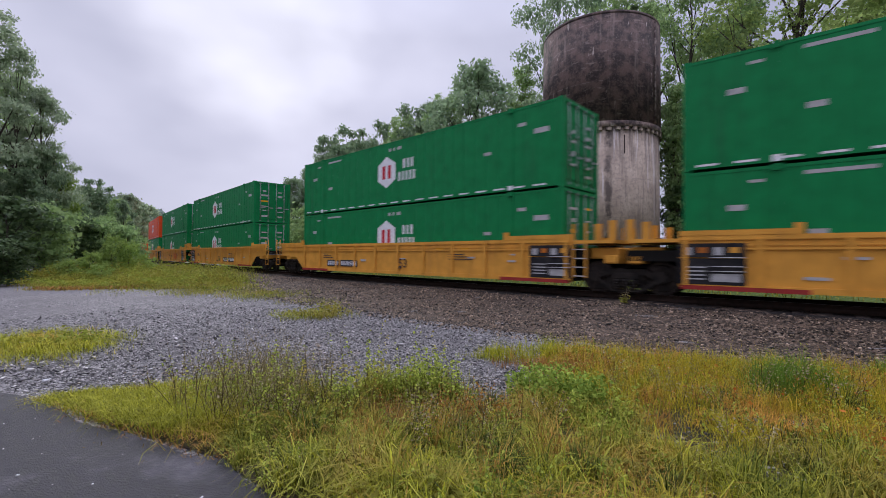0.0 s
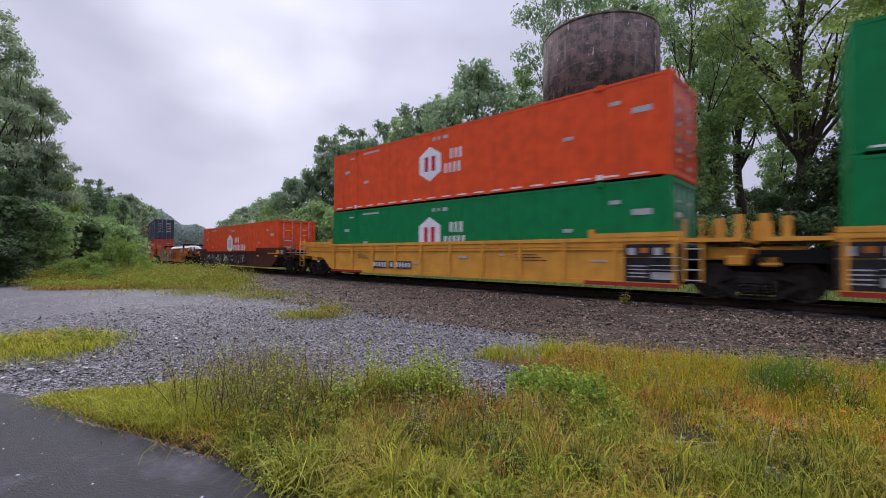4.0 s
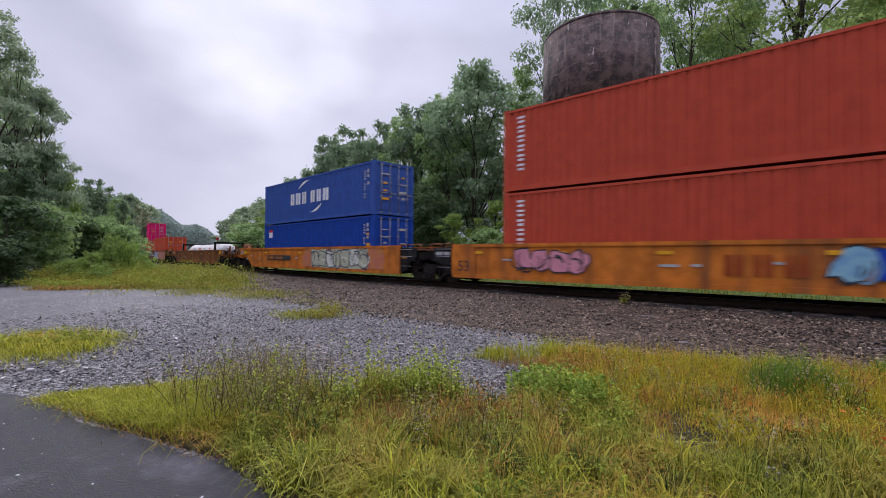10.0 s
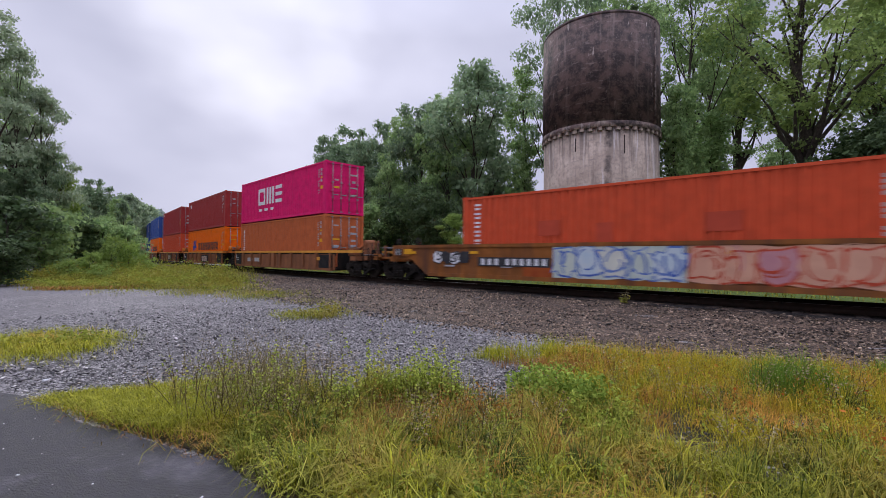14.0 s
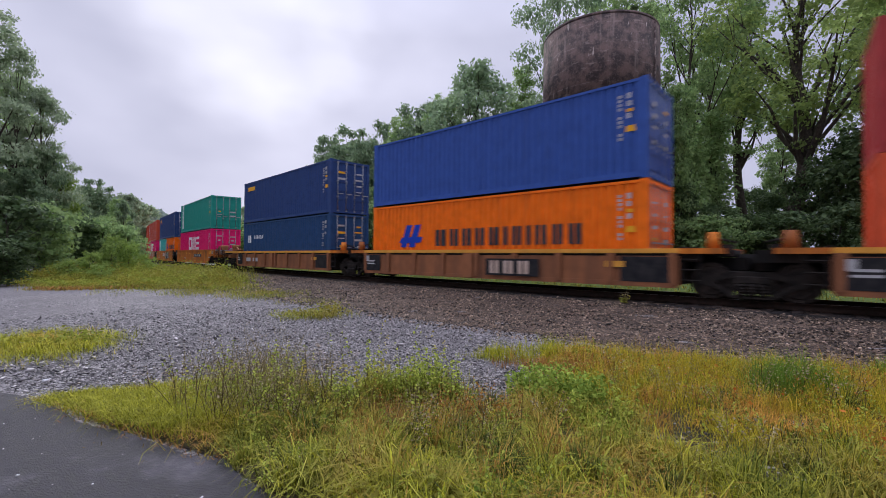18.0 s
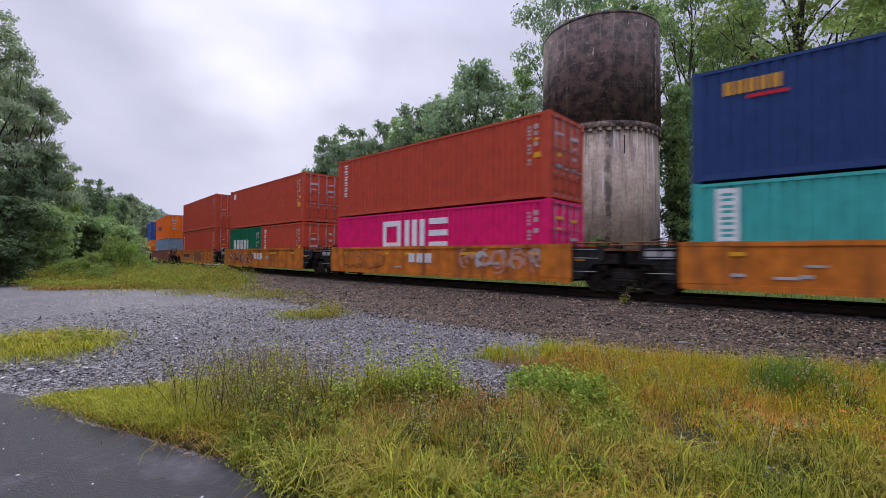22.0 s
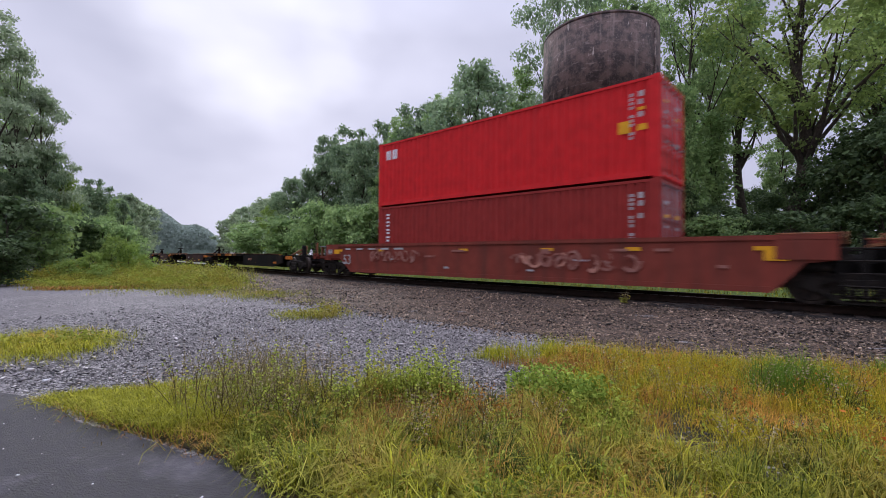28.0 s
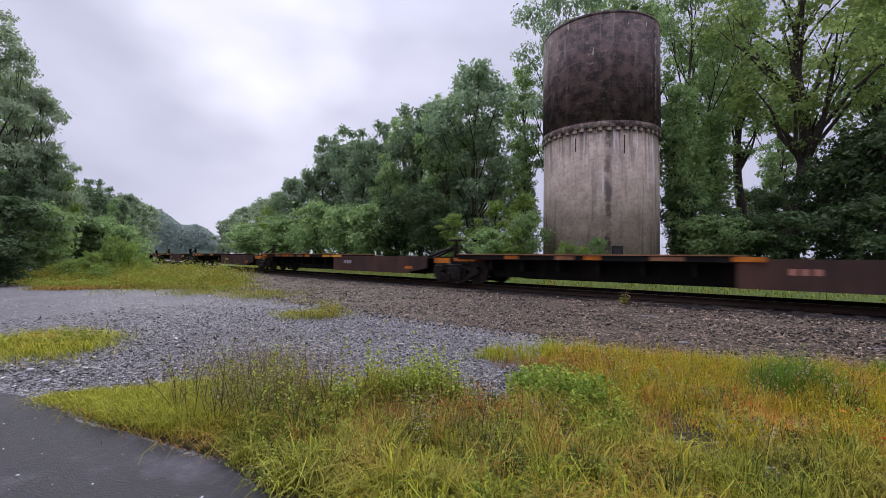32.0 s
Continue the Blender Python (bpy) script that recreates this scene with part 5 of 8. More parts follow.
def tank_unit(sig, sf, sr, label, seed):
    t = new("tank_container")
    tagged(t, label, "tank container", "containers on the train")
    MOVERS.append((t, sf, sr, pose((sf + sr) / 2 - sig, 0, FLOOR - .27)))
    hl = 6.1
    bm = bmesh.new()
    seg = 32
    prof = [(-hl + .35, 0.0), (-hl + .38, .45), (-hl + .5, .75), (-hl + .75, .9), (hl - .75, .9), (hl - .5, .75), (hl - .38, .45), (hl - .35, 0.0)]
    rows = [[bm.verts.new((x, max(r, .002) * math.cos(2 * math.pi * i / seg), .98 + max(r, .002) * math.sin(2 * math.pi * i / seg))) for i in range(seg)] for x, r in prof]
    for a, b in zip(rows, rows[1:]):
        for i in range(seg):
            bm.faces.new((a[i], a[(i + 1) % seg], b[(i + 1) % seg], b[i])).smooth = True
    part("tank_barrel", bm, TANKWHITE, t, "white painted pressure barrel")
    for x in (-3.6, -1.2, 1.2, 3.6):
        bm = bmesh.new()
        cy(bm, (x - .04, 0, .98), (x + .04, 0, .98), .915, 32)
        part("barrel_band", bm, TANKWHITE, t)
    for s in (-1, 1):
        bm = bmesh.new()
        x = s * (hl - .07)
        for y in (-1.14, 1.14):
            bx(bm, x - .07, x + .07, y - .07, y + .07, 0, 1.98)
            cy(bm, (x, y, 1.0), (x - s * 1.1, y, .1), .05, 8)
        bx(bm, x - .06, x + .06, -1.1, 1.1, 1.84, 1.98)
        bx(bm, x - .06, x + .06, -1.1, 1.1, 0, .14)
        cy(bm, (x, -1.1, .2), (x, 1.1, 1.8), .05, 8)
        part("end_frame", bm, BLACKCAR, t, "dark steel end frame")
    bm = bmesh.new()
    for y in (-1.12, 1.12):
        bx(bm, -hl + .1, hl - .1, y - .06, y + .06, .0, .14)
    for x in (-4.2, 0, 4.2):
        bx(bm, x - .15, x + .15, -1.1, 1.1, .02, .2)
    part("base_frame", bm, BLACKCAR, t)
    for k, x in enumerate((-3.4, .2, 2.9)):
        bm = bmesh.new()
        bx(bm, x, x + (2.9, 2.0, 1.6)[k], -.34, .34, 1.93, 1.97)
        bx(bm, x, x + (2.9, 2.0, 1.6)[k], -.34, -.30, 1.90, 2.02)
        part("walkway", bm, GALV, t, "grey grated walkway")
    for x in (-1.0, 2.5):
        bm = bmesh.new()
        cy(bm, (x, 0, 1.8), (x, 0, 2.0), .27, 16)
        part("manhole", bm, GALV, t)
    bm = bmesh.new()
    cy(bm, (hl - .3, -.9, 1.98), (hl - .3, -.9, 2.3), .02, 6)
    bx(bm, hl - .38, hl - .22, -1.0, -.8, 2.2, 2.36)
    part("marker", bm, RED, t)
    rng = random.Random(seed)
    for k in range(4):
        x = -3 + 1.9 * k
        bm = bmesh.new()
        bx(bm, x, x + rng.uniform(.4, .9), -.82, -.79, 1.38, 1.5)
        part("marking_bar", bm, (DULLWHITE, ORANGE)[k % 2], t)




def end_boards(c, y, xe, sg_):
    """The black end of a yellow car's side: a board and a painted dark opening, with stencils, tags and grab irons."""
    xa, xb = sorted((xe, xe + sg_ * 1.45))
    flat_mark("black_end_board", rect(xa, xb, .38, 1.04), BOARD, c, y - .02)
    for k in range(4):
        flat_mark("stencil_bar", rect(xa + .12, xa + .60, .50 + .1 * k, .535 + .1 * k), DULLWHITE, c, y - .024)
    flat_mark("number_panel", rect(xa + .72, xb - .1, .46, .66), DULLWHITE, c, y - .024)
    # flat black patch paints the dark of an opening above the board
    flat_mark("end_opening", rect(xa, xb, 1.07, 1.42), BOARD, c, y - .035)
    for k, m in enumerate((DULLWHITE, ORANGECAR, DULLWHITE, YELLOWCAR)):
        flat_mark("valve_tag", rect(xa + .1 + .34 * k, xa + .30 + .34 * k, 1.12 + .06 * (k % 2), 1.32), m, c, y - .039)
    bm = bmesh.new()
    for zz in (.72, .84, 1.06):
        cy(bm, (xa + .7, y - .07, zz), (xb - .02, y - .07, zz), .014, 6)
    part("grab_iron", bm, DULLWHITE, c)


OLIVEGREY = mat("olive_grey_spray_paint", (0.13, 0.12, 0.085), (0.08, 0.07, 0.06), scale=3, rough=0.65)
TAUPE = mat("taupe_spray_paint", (0.31, 0.19, 0.12), (0.23, 0.13, 0.075), scale=2, rough=0.65)
UMBER = mat("umber_spray_paint", (0.055, 0.028, 0.018), (0.11, 0.05, 0.028), scale=3, rough=0.65)
OXIDE = mat("oxide_red_paint", (0.25, 0.048, 0.014), (0.34, 0.085, 0.02), scale=2, rough=0.65)
PALEMINT = mat("pale_mint_spray_paint", (0.42, 0.48, 0.42), (0.50, 0.54, 0.46), scale=3, rough=0.6)
CREAM = mat("cream_spray_paint", (0.60, 0.60, 0.50), (0.48, 0.50, 0.44), scale=3, rough=0.6)
ICEBLUE = mat("ice_blue_spray_paint", (0.42, 0.52, 0.58), (0.52, 0.56, 0.55), scale=3, rough=0.6)
BLUESPRAY = mat("blue_spray_paint", (0.05, 0.10, 0.36), (0.16, 0.24, 0.45), scale=3, rough=0.6)
PEACH = mat("peach_spray_paint", (0.60, 0.33, 0.22), (0.52, 0.27, 0.18), scale=3, rough=0.6)
MAUVE = mat("mauve_spray_paint", (0.42, 0.19, 0.22), (0.48, 0.24, 0.24), scale=3, rough=0.6)
SAGE = mat("sage_spray_paint", (0.44, 0.44, 0.30), (0.36, 0.37, 0.27), scale=3, rough=0.6)
SALMONRED = mat("dusty_red_spray_paint", (0.42, 0.14, 0.09), (0.46, 0.18, 0.06), scale=3, rough=0.65)
LILACGREY = mat("lilac_grey_spray_paint", (0.40, 0.37, 0.40), (0.46, 0.44, 0.47), scale=3, rough=0.6)
PALELILAC = mat("pale_lilac_spray_paint", (0.50, 0.48, 0.52), (0.44, 0.42, 0.46), scale=3, rough=0.6)
YELLOW_CAR_LABEL = "yellow well car with panelled sides and red end strips"
OCL = "weathered orange smooth-sided well car"
# yellow cars with tall green domestic boxes
GREEN_BOX_LABEL = "green domestic container with a white hexagon badge"
c, y, x0, x1 = well_car(-1.7, 17.6, "C", "A", "panel", YELLOWCAR, 1.62, YELLOW_CAR_LABEL, seed=1)
word_bars(-3.0, .55, .3, (1.2, 1.2, 1.2), DARK, c, y - .01)
flat_mark("number_panel", rect(4.9, 6.1, .48, .85), DULLWHITE, c, y - .012)
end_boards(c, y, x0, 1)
stack(8.0, -1.7, 17.6, d53(GREEN53, GREEN_BOX_LABEL), d53(GREEN53, GREEN_BOX_LABEL))
for i, (sf, sr, ef, er, sg, low, up) in enumerate((
        (17.6, 37.1, "A", "C", 27.5, GREEN53, GREEN53), (41.1, 60.4, "C", "A", 51.0, GREEN53, GREEN53),
        (60.4, 79.6, "A", "A", 69.8, GREEN53, GREEN53), (79.6, 99.1, "A", "C", 89.4, GREEN53, ORANGE53))):
    c, y, x0, x1 = well_car(sf, sr, ef, er, "panel", YELLOWCAR, 1.62, YELLOW_CAR_LABEL, truck_front=(ef == "C"), seed=2 + i)
    if i != 3:
        figures("53", (.25, .45, .64)[i], .55, .40, DARK, c, y - .012)
        flat_mark("corner_mark", rect(.1, .45, .5, .56) if i < 2 else rect(-.05, .35, .5, .56), DARK, c, y - .012)
    if i == 2:
        word_bars(2.1, .56, .55, (.95, .95, 1.1), ORANGE53, c, y - .012, label="orange-red lettering")
        stroke_mark("dent_mark", [(-1.2, 1.12), (-.6, .82), (-.1, 1.12)], .07, TRUCKSTEEL, c, y - .012)
    else:
        for x, w in (((-5.4, .95), (-4.2, 1.35)), ((1.9, .95), (3.1, 1.35)), None, ((-4.6, .95), (-3.4, 1.35)))[i]:
            flat_mark("number_panel", rect(x - .04, x + w + .04, .50, .82), DARK, c, y - .012)
            word_bars(x + .05, .56, .20, (.78,) * int(w / .19), WHITE, c, y - .016)
    for xa, xb in ((-5.8, -4.9), (3.2, 4.4)):
        for k in range(3):
            flat_mark("stencil_bar", rect(xa, xb - .2 * k, .92 + .09 * k, .95 + .09 * k), DARK, c, y - .012)
    for e, xe, sg_ in ((ef, x1, -1), (er, x0, 1)):
        if e == "A":
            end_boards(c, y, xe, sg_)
    stack(sg, sf, sr, d53(low, GREEN_BOX_LABEL, (tape, hexagon(x=-.72)) if sg < 30 else BADGED), d53(up, GREEN_BOX_LABEL if up is GREEN53 else "orange-red domestic container with a white hexagon badge",
                                          ((tape, hexagon(x=-.72)) if sg < 30 else BADGED) if up is GREEN53 else (tape, hexagon(words=((.4, .4, .4), (.4, .4, .4, .4, 0))))))
# brown car with one orange-red box
c, y, x0, x1 = well_car(102.5, 121.9, "C", "C", "smooth", DARKBROWNCAR, 1.30, "dark brown graffiti-covered well car, half laden", seed=8)
for s0 in ((x0, x0 + 2.9), (x1 - 4.6, x1)):
    bm = bmesh.new()
    bx(bm, s0[0], s0[1], -1.49, -1.36, 1.3, 1.5)
    part("raised_end_chord", bm, DARKBROWNCAR, c)
spray(11, -6.5, 3.2, .36, 1.14, [DARK, SLATE, BOARD, OLIVEGREY, SLATE, DARK], c, y, BOARD, False)
spray(13, -6.0, 3.0, .40, 1.10, [OLIVEGREY, DARKBROWNCAR, SLATE, LILACGREY], c, y - .03, DARK, True)
flat_mark("reflector_panel", rect(x1 - 2.6, x1 - 1.0, 1.12, 1.28), YELLOW, c, y - .004)
stack(112.2, 102.5, 121.9, d53(ORANGE53, "orange-red domestic container with a large white hexagon badge",
                               (tape, hexagon(1.02, -.88, ((.64, .64, .64), (.66, .66, .66, .66, .4, 0, .4, .66, .66)), 1.47, True), label_at(4.9 - 6, 2.55, .1, .1, DULLWHITE))), None)
# orange car with a tank
c, y, x0, x1 = well_car(125.5, 145.0, "C", "C", "smooth", ORANGECAR, 1.66, "rusty orange graffiti-covered well car carrying a tank", seed=9)
flat_mark("graffiti_ground", [(-8.0, .5), (-6.2, .38), (-2.0, .34), (1.5, .36), (1.45, .9), (1.7, 1.2), (1.3, 1.52), (-1.0, 1.48), (-3.2, 1.54), (-5.6, 1.46), (-7.8, 1.4)], TAUPE, c, y - .002)
for q in (rect(-4.2, -3.0, 1.08, 1.46), rect(-.6, .45, 1.05, 1.46), rect(-2.2, -1.2, .72, 1.02)):
    flat_mark("graffiti_fill", q, YELLOWCAR, c, y - .006)
for q in (rect(-6.9, -6.0, .6, 1.0), rect(-5.2, -4.15, .74, 1.08), rect(-4.05, -2.55, .74, 1.08)):
    flat_mark("graffiti_outline", q, UMBER, c, y - .010)
    flat_mark("graffiti_fill", rect(q[0][0] + .12, q[1][0] - .12, q[0][1] + .09, q[2][1] - .08), TAUPE, c, y - .014)
spray(12, -3.2, 1.5, .40, 1.5, [UMBER, UMBER, TAUPE, UMBER, DULLWHITE], c, y - .008, UMBER, True)
word_bars(1.75, .55, .62, (.9, .9, 1.0), OXIDE, c, y - .02, label="dark red lettering")
flat_mark("red_overspray", [(1.6, 1.1), (4.0, 1.08), (4.1, 1.22), (1.7, 1.24)], OXIDE, c, y - .012)
flat_mark("pale_splash", [(6.2, 1.46), (6.35, 1.3), (6.7, 1.22), (6.95, 1.26), (7.3, 1.3), (7.38, 1.44), (7.2, 1.56), (6.6, 1.55)], LILACGREY, c, y - .006)
flat_mark("red_patch", [(7.35, 1.47), (8.6, 1.47), (8.55, 1.53), (7.4, 1.54)], OXIDE, c, y - .006)
flat_mark("brown_patch", [(6.4, .40), (8.2, .40), (8.35, .62), (8.1, .84), (7.0, .82), (6.5, .70)], TANKCAR, c, y - .004)
flat_mark("dark_streak", [(4.5, .58), (4.9, .70), (5.3, .72), (5.9, .66), (5.4, .80), (4.9, .78)], UMBER, c, y - .004)
flat_mark("pink_patch", rect(x1 - 1.2, x1 - .2, 1.05, 1.4), PINK, c, y)
tank_unit(135.4, 125.5, 145.0, "white tank container with grey walkways in a well car", 1)
# three orange units
RED_BOX_LABEL = "red-brown corrugated container with upright white lettering"
for sf, sr, ef, er, sd in ((149.0, 168.6, "C", "A", 10), (168.6, 188.0, "A", "A", 11), (188.0, 207.4, "A", "C", 12)):
    c, y, x0, x1 = well_car(sf, sr, ef, er, "smooth", ORANGECAR, 1.50, OCL, truck_front=(ef == "C"), seed=sd, brake="rear")
    if sd == 10:
        spray(21, -5.9, -1.0, .33, 1.46, [LILACGREY, LILACGREY, PALELILAC], c, y, base=LILACGREY)
        flat_mark("number_panel", rect(1.1, 4.2, .82, 1.06), DARK, c, y - .01)
        word_bars(1.25, .87, .15, (1, 1, 1, 1, 1, -1, 1, 1, 1, 1, 1, 1), ORANGECAR, c, y - .014)
        figures("53", -7.95, .5, .42, DARK, c, y - .03)
    elif sd == 11:
        spray(22, -5.5, -2.9, .5, 1.36, [PINK], c, y)
        spray(23, 2.6, 4.6, .42, 1.40, [SKYBLUE, BLUEMARK], c, y)
        word_bars(.55, .62, .52, (.95, .95, 1.1), OXIDE, c, y)
        spray(24, 5.8, 7.1, .55, 1.35, [RUSTCAR, DARK, SALMON], c, y, DARK, True)
        figures("53", -7.95, .5, .42, DARK, c, y - .03)
    else:
        flat_mark("red_spray_cloud", [(-.5, .5), (-.2, .42), (7.4, .42), (7.2, 1.2), (6.8, 1.42), (-.1, 1.38), (-.4, 1.0)], SALMONRED, c, y)
        spray(25, .6, 5.9, .34, 1.44, [SAGE, SAGE, CREAM], c, y - .004, SLATE, base=SAGE)
        flat_mark("number_panel", rect(-5.05, -1.9, .74, 1.02), DARK, c, y - .01)
        word_bars(-4.9, .80, .15, (1, 1, 1, 1, 1, -1, 1, 1, 1, 1, 1, 1), ORANGECAR, c, y - .014)
stack(159.0, 149.0, 168.6, i40(REDBROWN, RED_BOX_LABEL, (upright(5, -5.2, .3, .36, .25),)), i40(SLATE, "dark slate grey corrugated container with a pale bird-like badge",
      (big_word(-5.3, 1.85, .34, (1.6, 1.9, 1.3), SALMON, -.15, .8), big_word(2.3, 2.2, .26, (1.2, 1.2, 1.2, 1.2), DULLWHITE, .05))))
stack(178.3, 168.6, 188.0, i40(REDBROWN, RED_BOX_LABEL, (UPRIGHT_MARKS,)), i40(REDBROWN, RED_BOX_LABEL, (UPRIGHT_MARKS,)))
stack(197.8, 188.0, 207.4, i40(BLUE, "bright blue corrugated container", (label_at(-99, 1.75, .5, .35, WHITE), label_at(-99, 2.1, .5, .16, RED)), 2.59),
      i40(DENIM, "mid-blue corrugated container with white lettering and arcs", (big_word(-2.42, 1.04, .68, (.8, 1.0, .85, -.35, .85, .85, 1.05), WHITE, .14), swoosh(-1.42, 1.94, 1.33, .42, WHITE), swoosh(1.23, .92, -1.27, -.42, WHITE)), 2.59))
# brown-orange car with a second tank
c, y, x0, x1 = well_car(211.0, 230.5, "C", "C", "smooth", TANKCAR, 1.42, "brown-orange faded well car carrying a tank", seed=13)
tank_unit(220.9, 211.0, 230.5, "white tank container with dark end frames in a well car", 2)
# graffiti car with one box
c, y, x0, x1 = well_car(235.4, 255.0, "C", "C", "smooth", TANKCAR, 1.50, "rusty orange well car painted over with graffiti", seed=14)
spray(31, -2.2, 1.6, .34, 1.46, [PALEMINT, ICEBLUE, CREAM], c, y, BLUESPRAY, base=PALEMINT)
spray(32, 1.7, 9.0, .36, 1.44, [PEACH, PEACH, MAUVE], c, y, REDBROWN, base=PEACH)
spray(33, -7.4, -5.6, .72, 1.28, [WHITE, DARK], c, y)
flat_mark("number_panel", rect(-5.2, -2.3, .70, 1.02), DARK, c, y - .004)
word_bars(-5.08, .75, .22, (1.15, 1.15, 1.15, -.6, 1.1, 1.1, 1.1, 1.1, 1.1, 1.1), WHITE, c, y - .01)
flat_mark("red_patch", rect(-3.3, -2.25, .36, .70), OXIDE, c, y - .002)
figures("53", -9.6, 1.06, .3, DARK, c, y - .03)
stack(245.2, 235.4, 255.0, i40(BRICKRED, "orange-red corrugated container with upright white lettering and repaint patches", (UPRIGHT_MARKS, label_at(-2.9, 1.35, .8, .5, REDBROWN), label_at(2.0, 1.35, .8, .5, REDBROWN), label_at(-.9, 1.0, .5, .7, REDBROWN))), None)
# five short units with ribbed sides
PALETAN = mat("pale_tan_lettering", (0.50, 0.38, 0.30), (0.40, 0.29, 0.22), scale=4, rough=0.6)
RL = "rust-brown well car with ribbed sides and a yellow top edge"
for i, (sf, sr) in enumerate(((258.0, 275.0), (275.0, 291.0), (291.0, 307.3), (307.3, 323.6), (323.6, 340.0))):
    c, y, x0, x1 = well_car(sf, sr, "C" if i == 0 else "A", "C" if i == 4 else "A", "ribbed", RUSTCAR, 1.30, RL, truck_front=(i == 0), seed=20 + i)
    if i in (1, 2, 3):
        flat_mark("lettering_panel", rect(.45, 2.6, .40, .98), BOARD, c, y - .08)
        word_bars(.6, .47, .44, (1.15, 1.15, 1.2), PALETAN, c, y - .084, label="pale tan lettering")
    else:
        for x in (-4.6, -3.4):
            flat_mark("stencil_panel", rect(x, x + .8, .6, .85), DULLWHITE, c, y - .03)
    xe, xr = x1 - (2.5 if i == 0 else 0), x0 + (2.5 if i == 4 else 0)
    flat_mark("dark_end_panel", rect(xe - 1.5, xe - .15, .38, 1.08), BOARD, c, y - .02)
    flat_mark("dark_end_panel", rect(xr + .1, xr + 1.2, .38, 1.08), BOARD, c, y - .02)
    for k in range(2):
        flat_mark("stencil_bar", rect(xr + .3, xr + .8, .66 + .12 * k, .72 + .12 * k), DULLWHITE, c, y - .024)
    heavy = bmesh.new()
    bx(heavy, -.6, -.15, y - .09, y + .02, .28, 1.16)
    part("heavy_post", heavy, RUSTCAR, c)
    flat_mark("reflector", rect(xe - 1.95, xe - 1.4, .78, .95), YELLOWCAR, c, y - .026)
    flat_mark("end_patch", rect(xr + .1, xr + .4, .8, 1.05), DULLWHITE, c, y - .026)
ORANGE_BOX_LABEL = "bright orange corrugated container with dark lettering"
ORANGE_MARKS = (slanted_badge(-4.2, 1.02, .95, BLUEMARK), big_word(-2.14, 1.06, .655, (1.08, .85, .85, .85, .85, .45, .75, .4, .85, .75, .85), DARK, .12))
stack(267.1, 258.0, 275.0, i40(BROWNISO, "brown-orange corrugated container with upright lettering", (upright(5, None, .2, .3, .5),)),
      i40(MAGENTA, "magenta corrugated container with large white block lettering", (open_letters(-3.0, 1.1, 1.1, WHITE), big_word(-3.0, .68, .16, (5, 6, 5), WHITE, .3))))
stack(283.0, 275.0, 291.0, i40(ORANGE, ORANGE_BOX_LABEL, ORANGE_MARKS), i40(MAROON, "maroon corrugated container with a small white badge", (label_at(-99, 2.25, .4, .32, WHITE),)))
stack(299.0, 291.0, 307.3, i40(BRICKRED, RED_BOX_LABEL, (upright(6, None, .2, .28, .3),)), i40(MAROON, "maroon corrugated container with a yellow label", (label_at(-99, 2.45, .3, .22, WHITE), label_at(5.35, .9, .32, .28, YELLOW))))
stack(315.7, 307.3, 323.6, i40(ORANGE, ORANGE_BOX_LABEL, ORANGE_MARKS), i40(DENIM, "mid-blue corrugated container with white serial markings"))
stack(331.6, 323.6, 340.0, i40(STEELBLUE, "dark blue corrugated container with white bird-like badge", (big_word(-5.3, 1.5, .5, (1.3,), WHITE), big_word(-4.2, 1.75, .24, (.9,) * 6, WHITE))),
      i40(NAVY, "navy corrugated container with yellow lettering panel", (label_at(-99, 2.25, 1.2, .28, YELLOW),)))
# five short orange units
for i, (sf, sr) in enumerate(((343.8, 359.5), (359.5, 375.3), (375.3, 391.5), (391.5, 407.5), (407.5, 423.2))):
    c, y, x0, x1 = well_car(sf, sr, "C" if i == 0 else "A", "C" if i == 4 else "A", "smooth", ORANGECAR, 1.46, OCL + (" with graffiti" if i in (1, 2, 3) else ""), truck_front=(i == 0), seed=30 + i, brake="front")
    if i == 0:
        flat_mark("number_panel", rect(1.0, 3.8, .82, 1.1), DARK, c, y - .01)
        word_bars(1.1, .87, .19, (1, 1, 1, 1, -.8, 1, 1, 1, 1, 1, 1), DULLWHITE, c, y - .014)
    elif i in (1, 2, 3):
        xw = (-.85, -.75, -.65)[i - 1]
        word_bars(xw, .78, .38, (1.1, 1.1, 1.2), WHITE, c, y - .01, label="white lettering")
        if i == 1:
            spray(41, 1.2, 3.6, .42, 1.40, [DULLWHITE, DARK], c, y)
        elif i == 2:
            spray(42, 2.2, 5.7, .42, 1.38, [SALMON, SALMON, DULLWHITE], c, y, RUSTCAR, True)
            spray(43, -6.1, -2.4, .42, 1.38, [ORANGECAR], c, y, RUSTCAR)
        else:
            spray(44, -5.4, -.75, .38, 1.36, [SALMON, DULLWHITE, RUSTCAR, DARK], c, y, DARK, True)
    else:
        flat_mark("number_panel", rect(-4.5, -2.1, .80, 1.05), DARK, c, y - .01)
        flat_mark("repaint_patch", rect(-.3, 2.1, .45, 1.2), RUSTCAR, c, y - .004)
stack(351.9, 343.8, 359.5, i40(MAGENTA, "magenta corrugated container with large white block lettering", (open_letters(-2.16, 1.1, 1.22, WHITE),)),
      i40(TEAL, "teal green corrugated container with an upright white name panel", (upright(8, -5.2, .42, .27, .25, TEAL, WHITE),)))
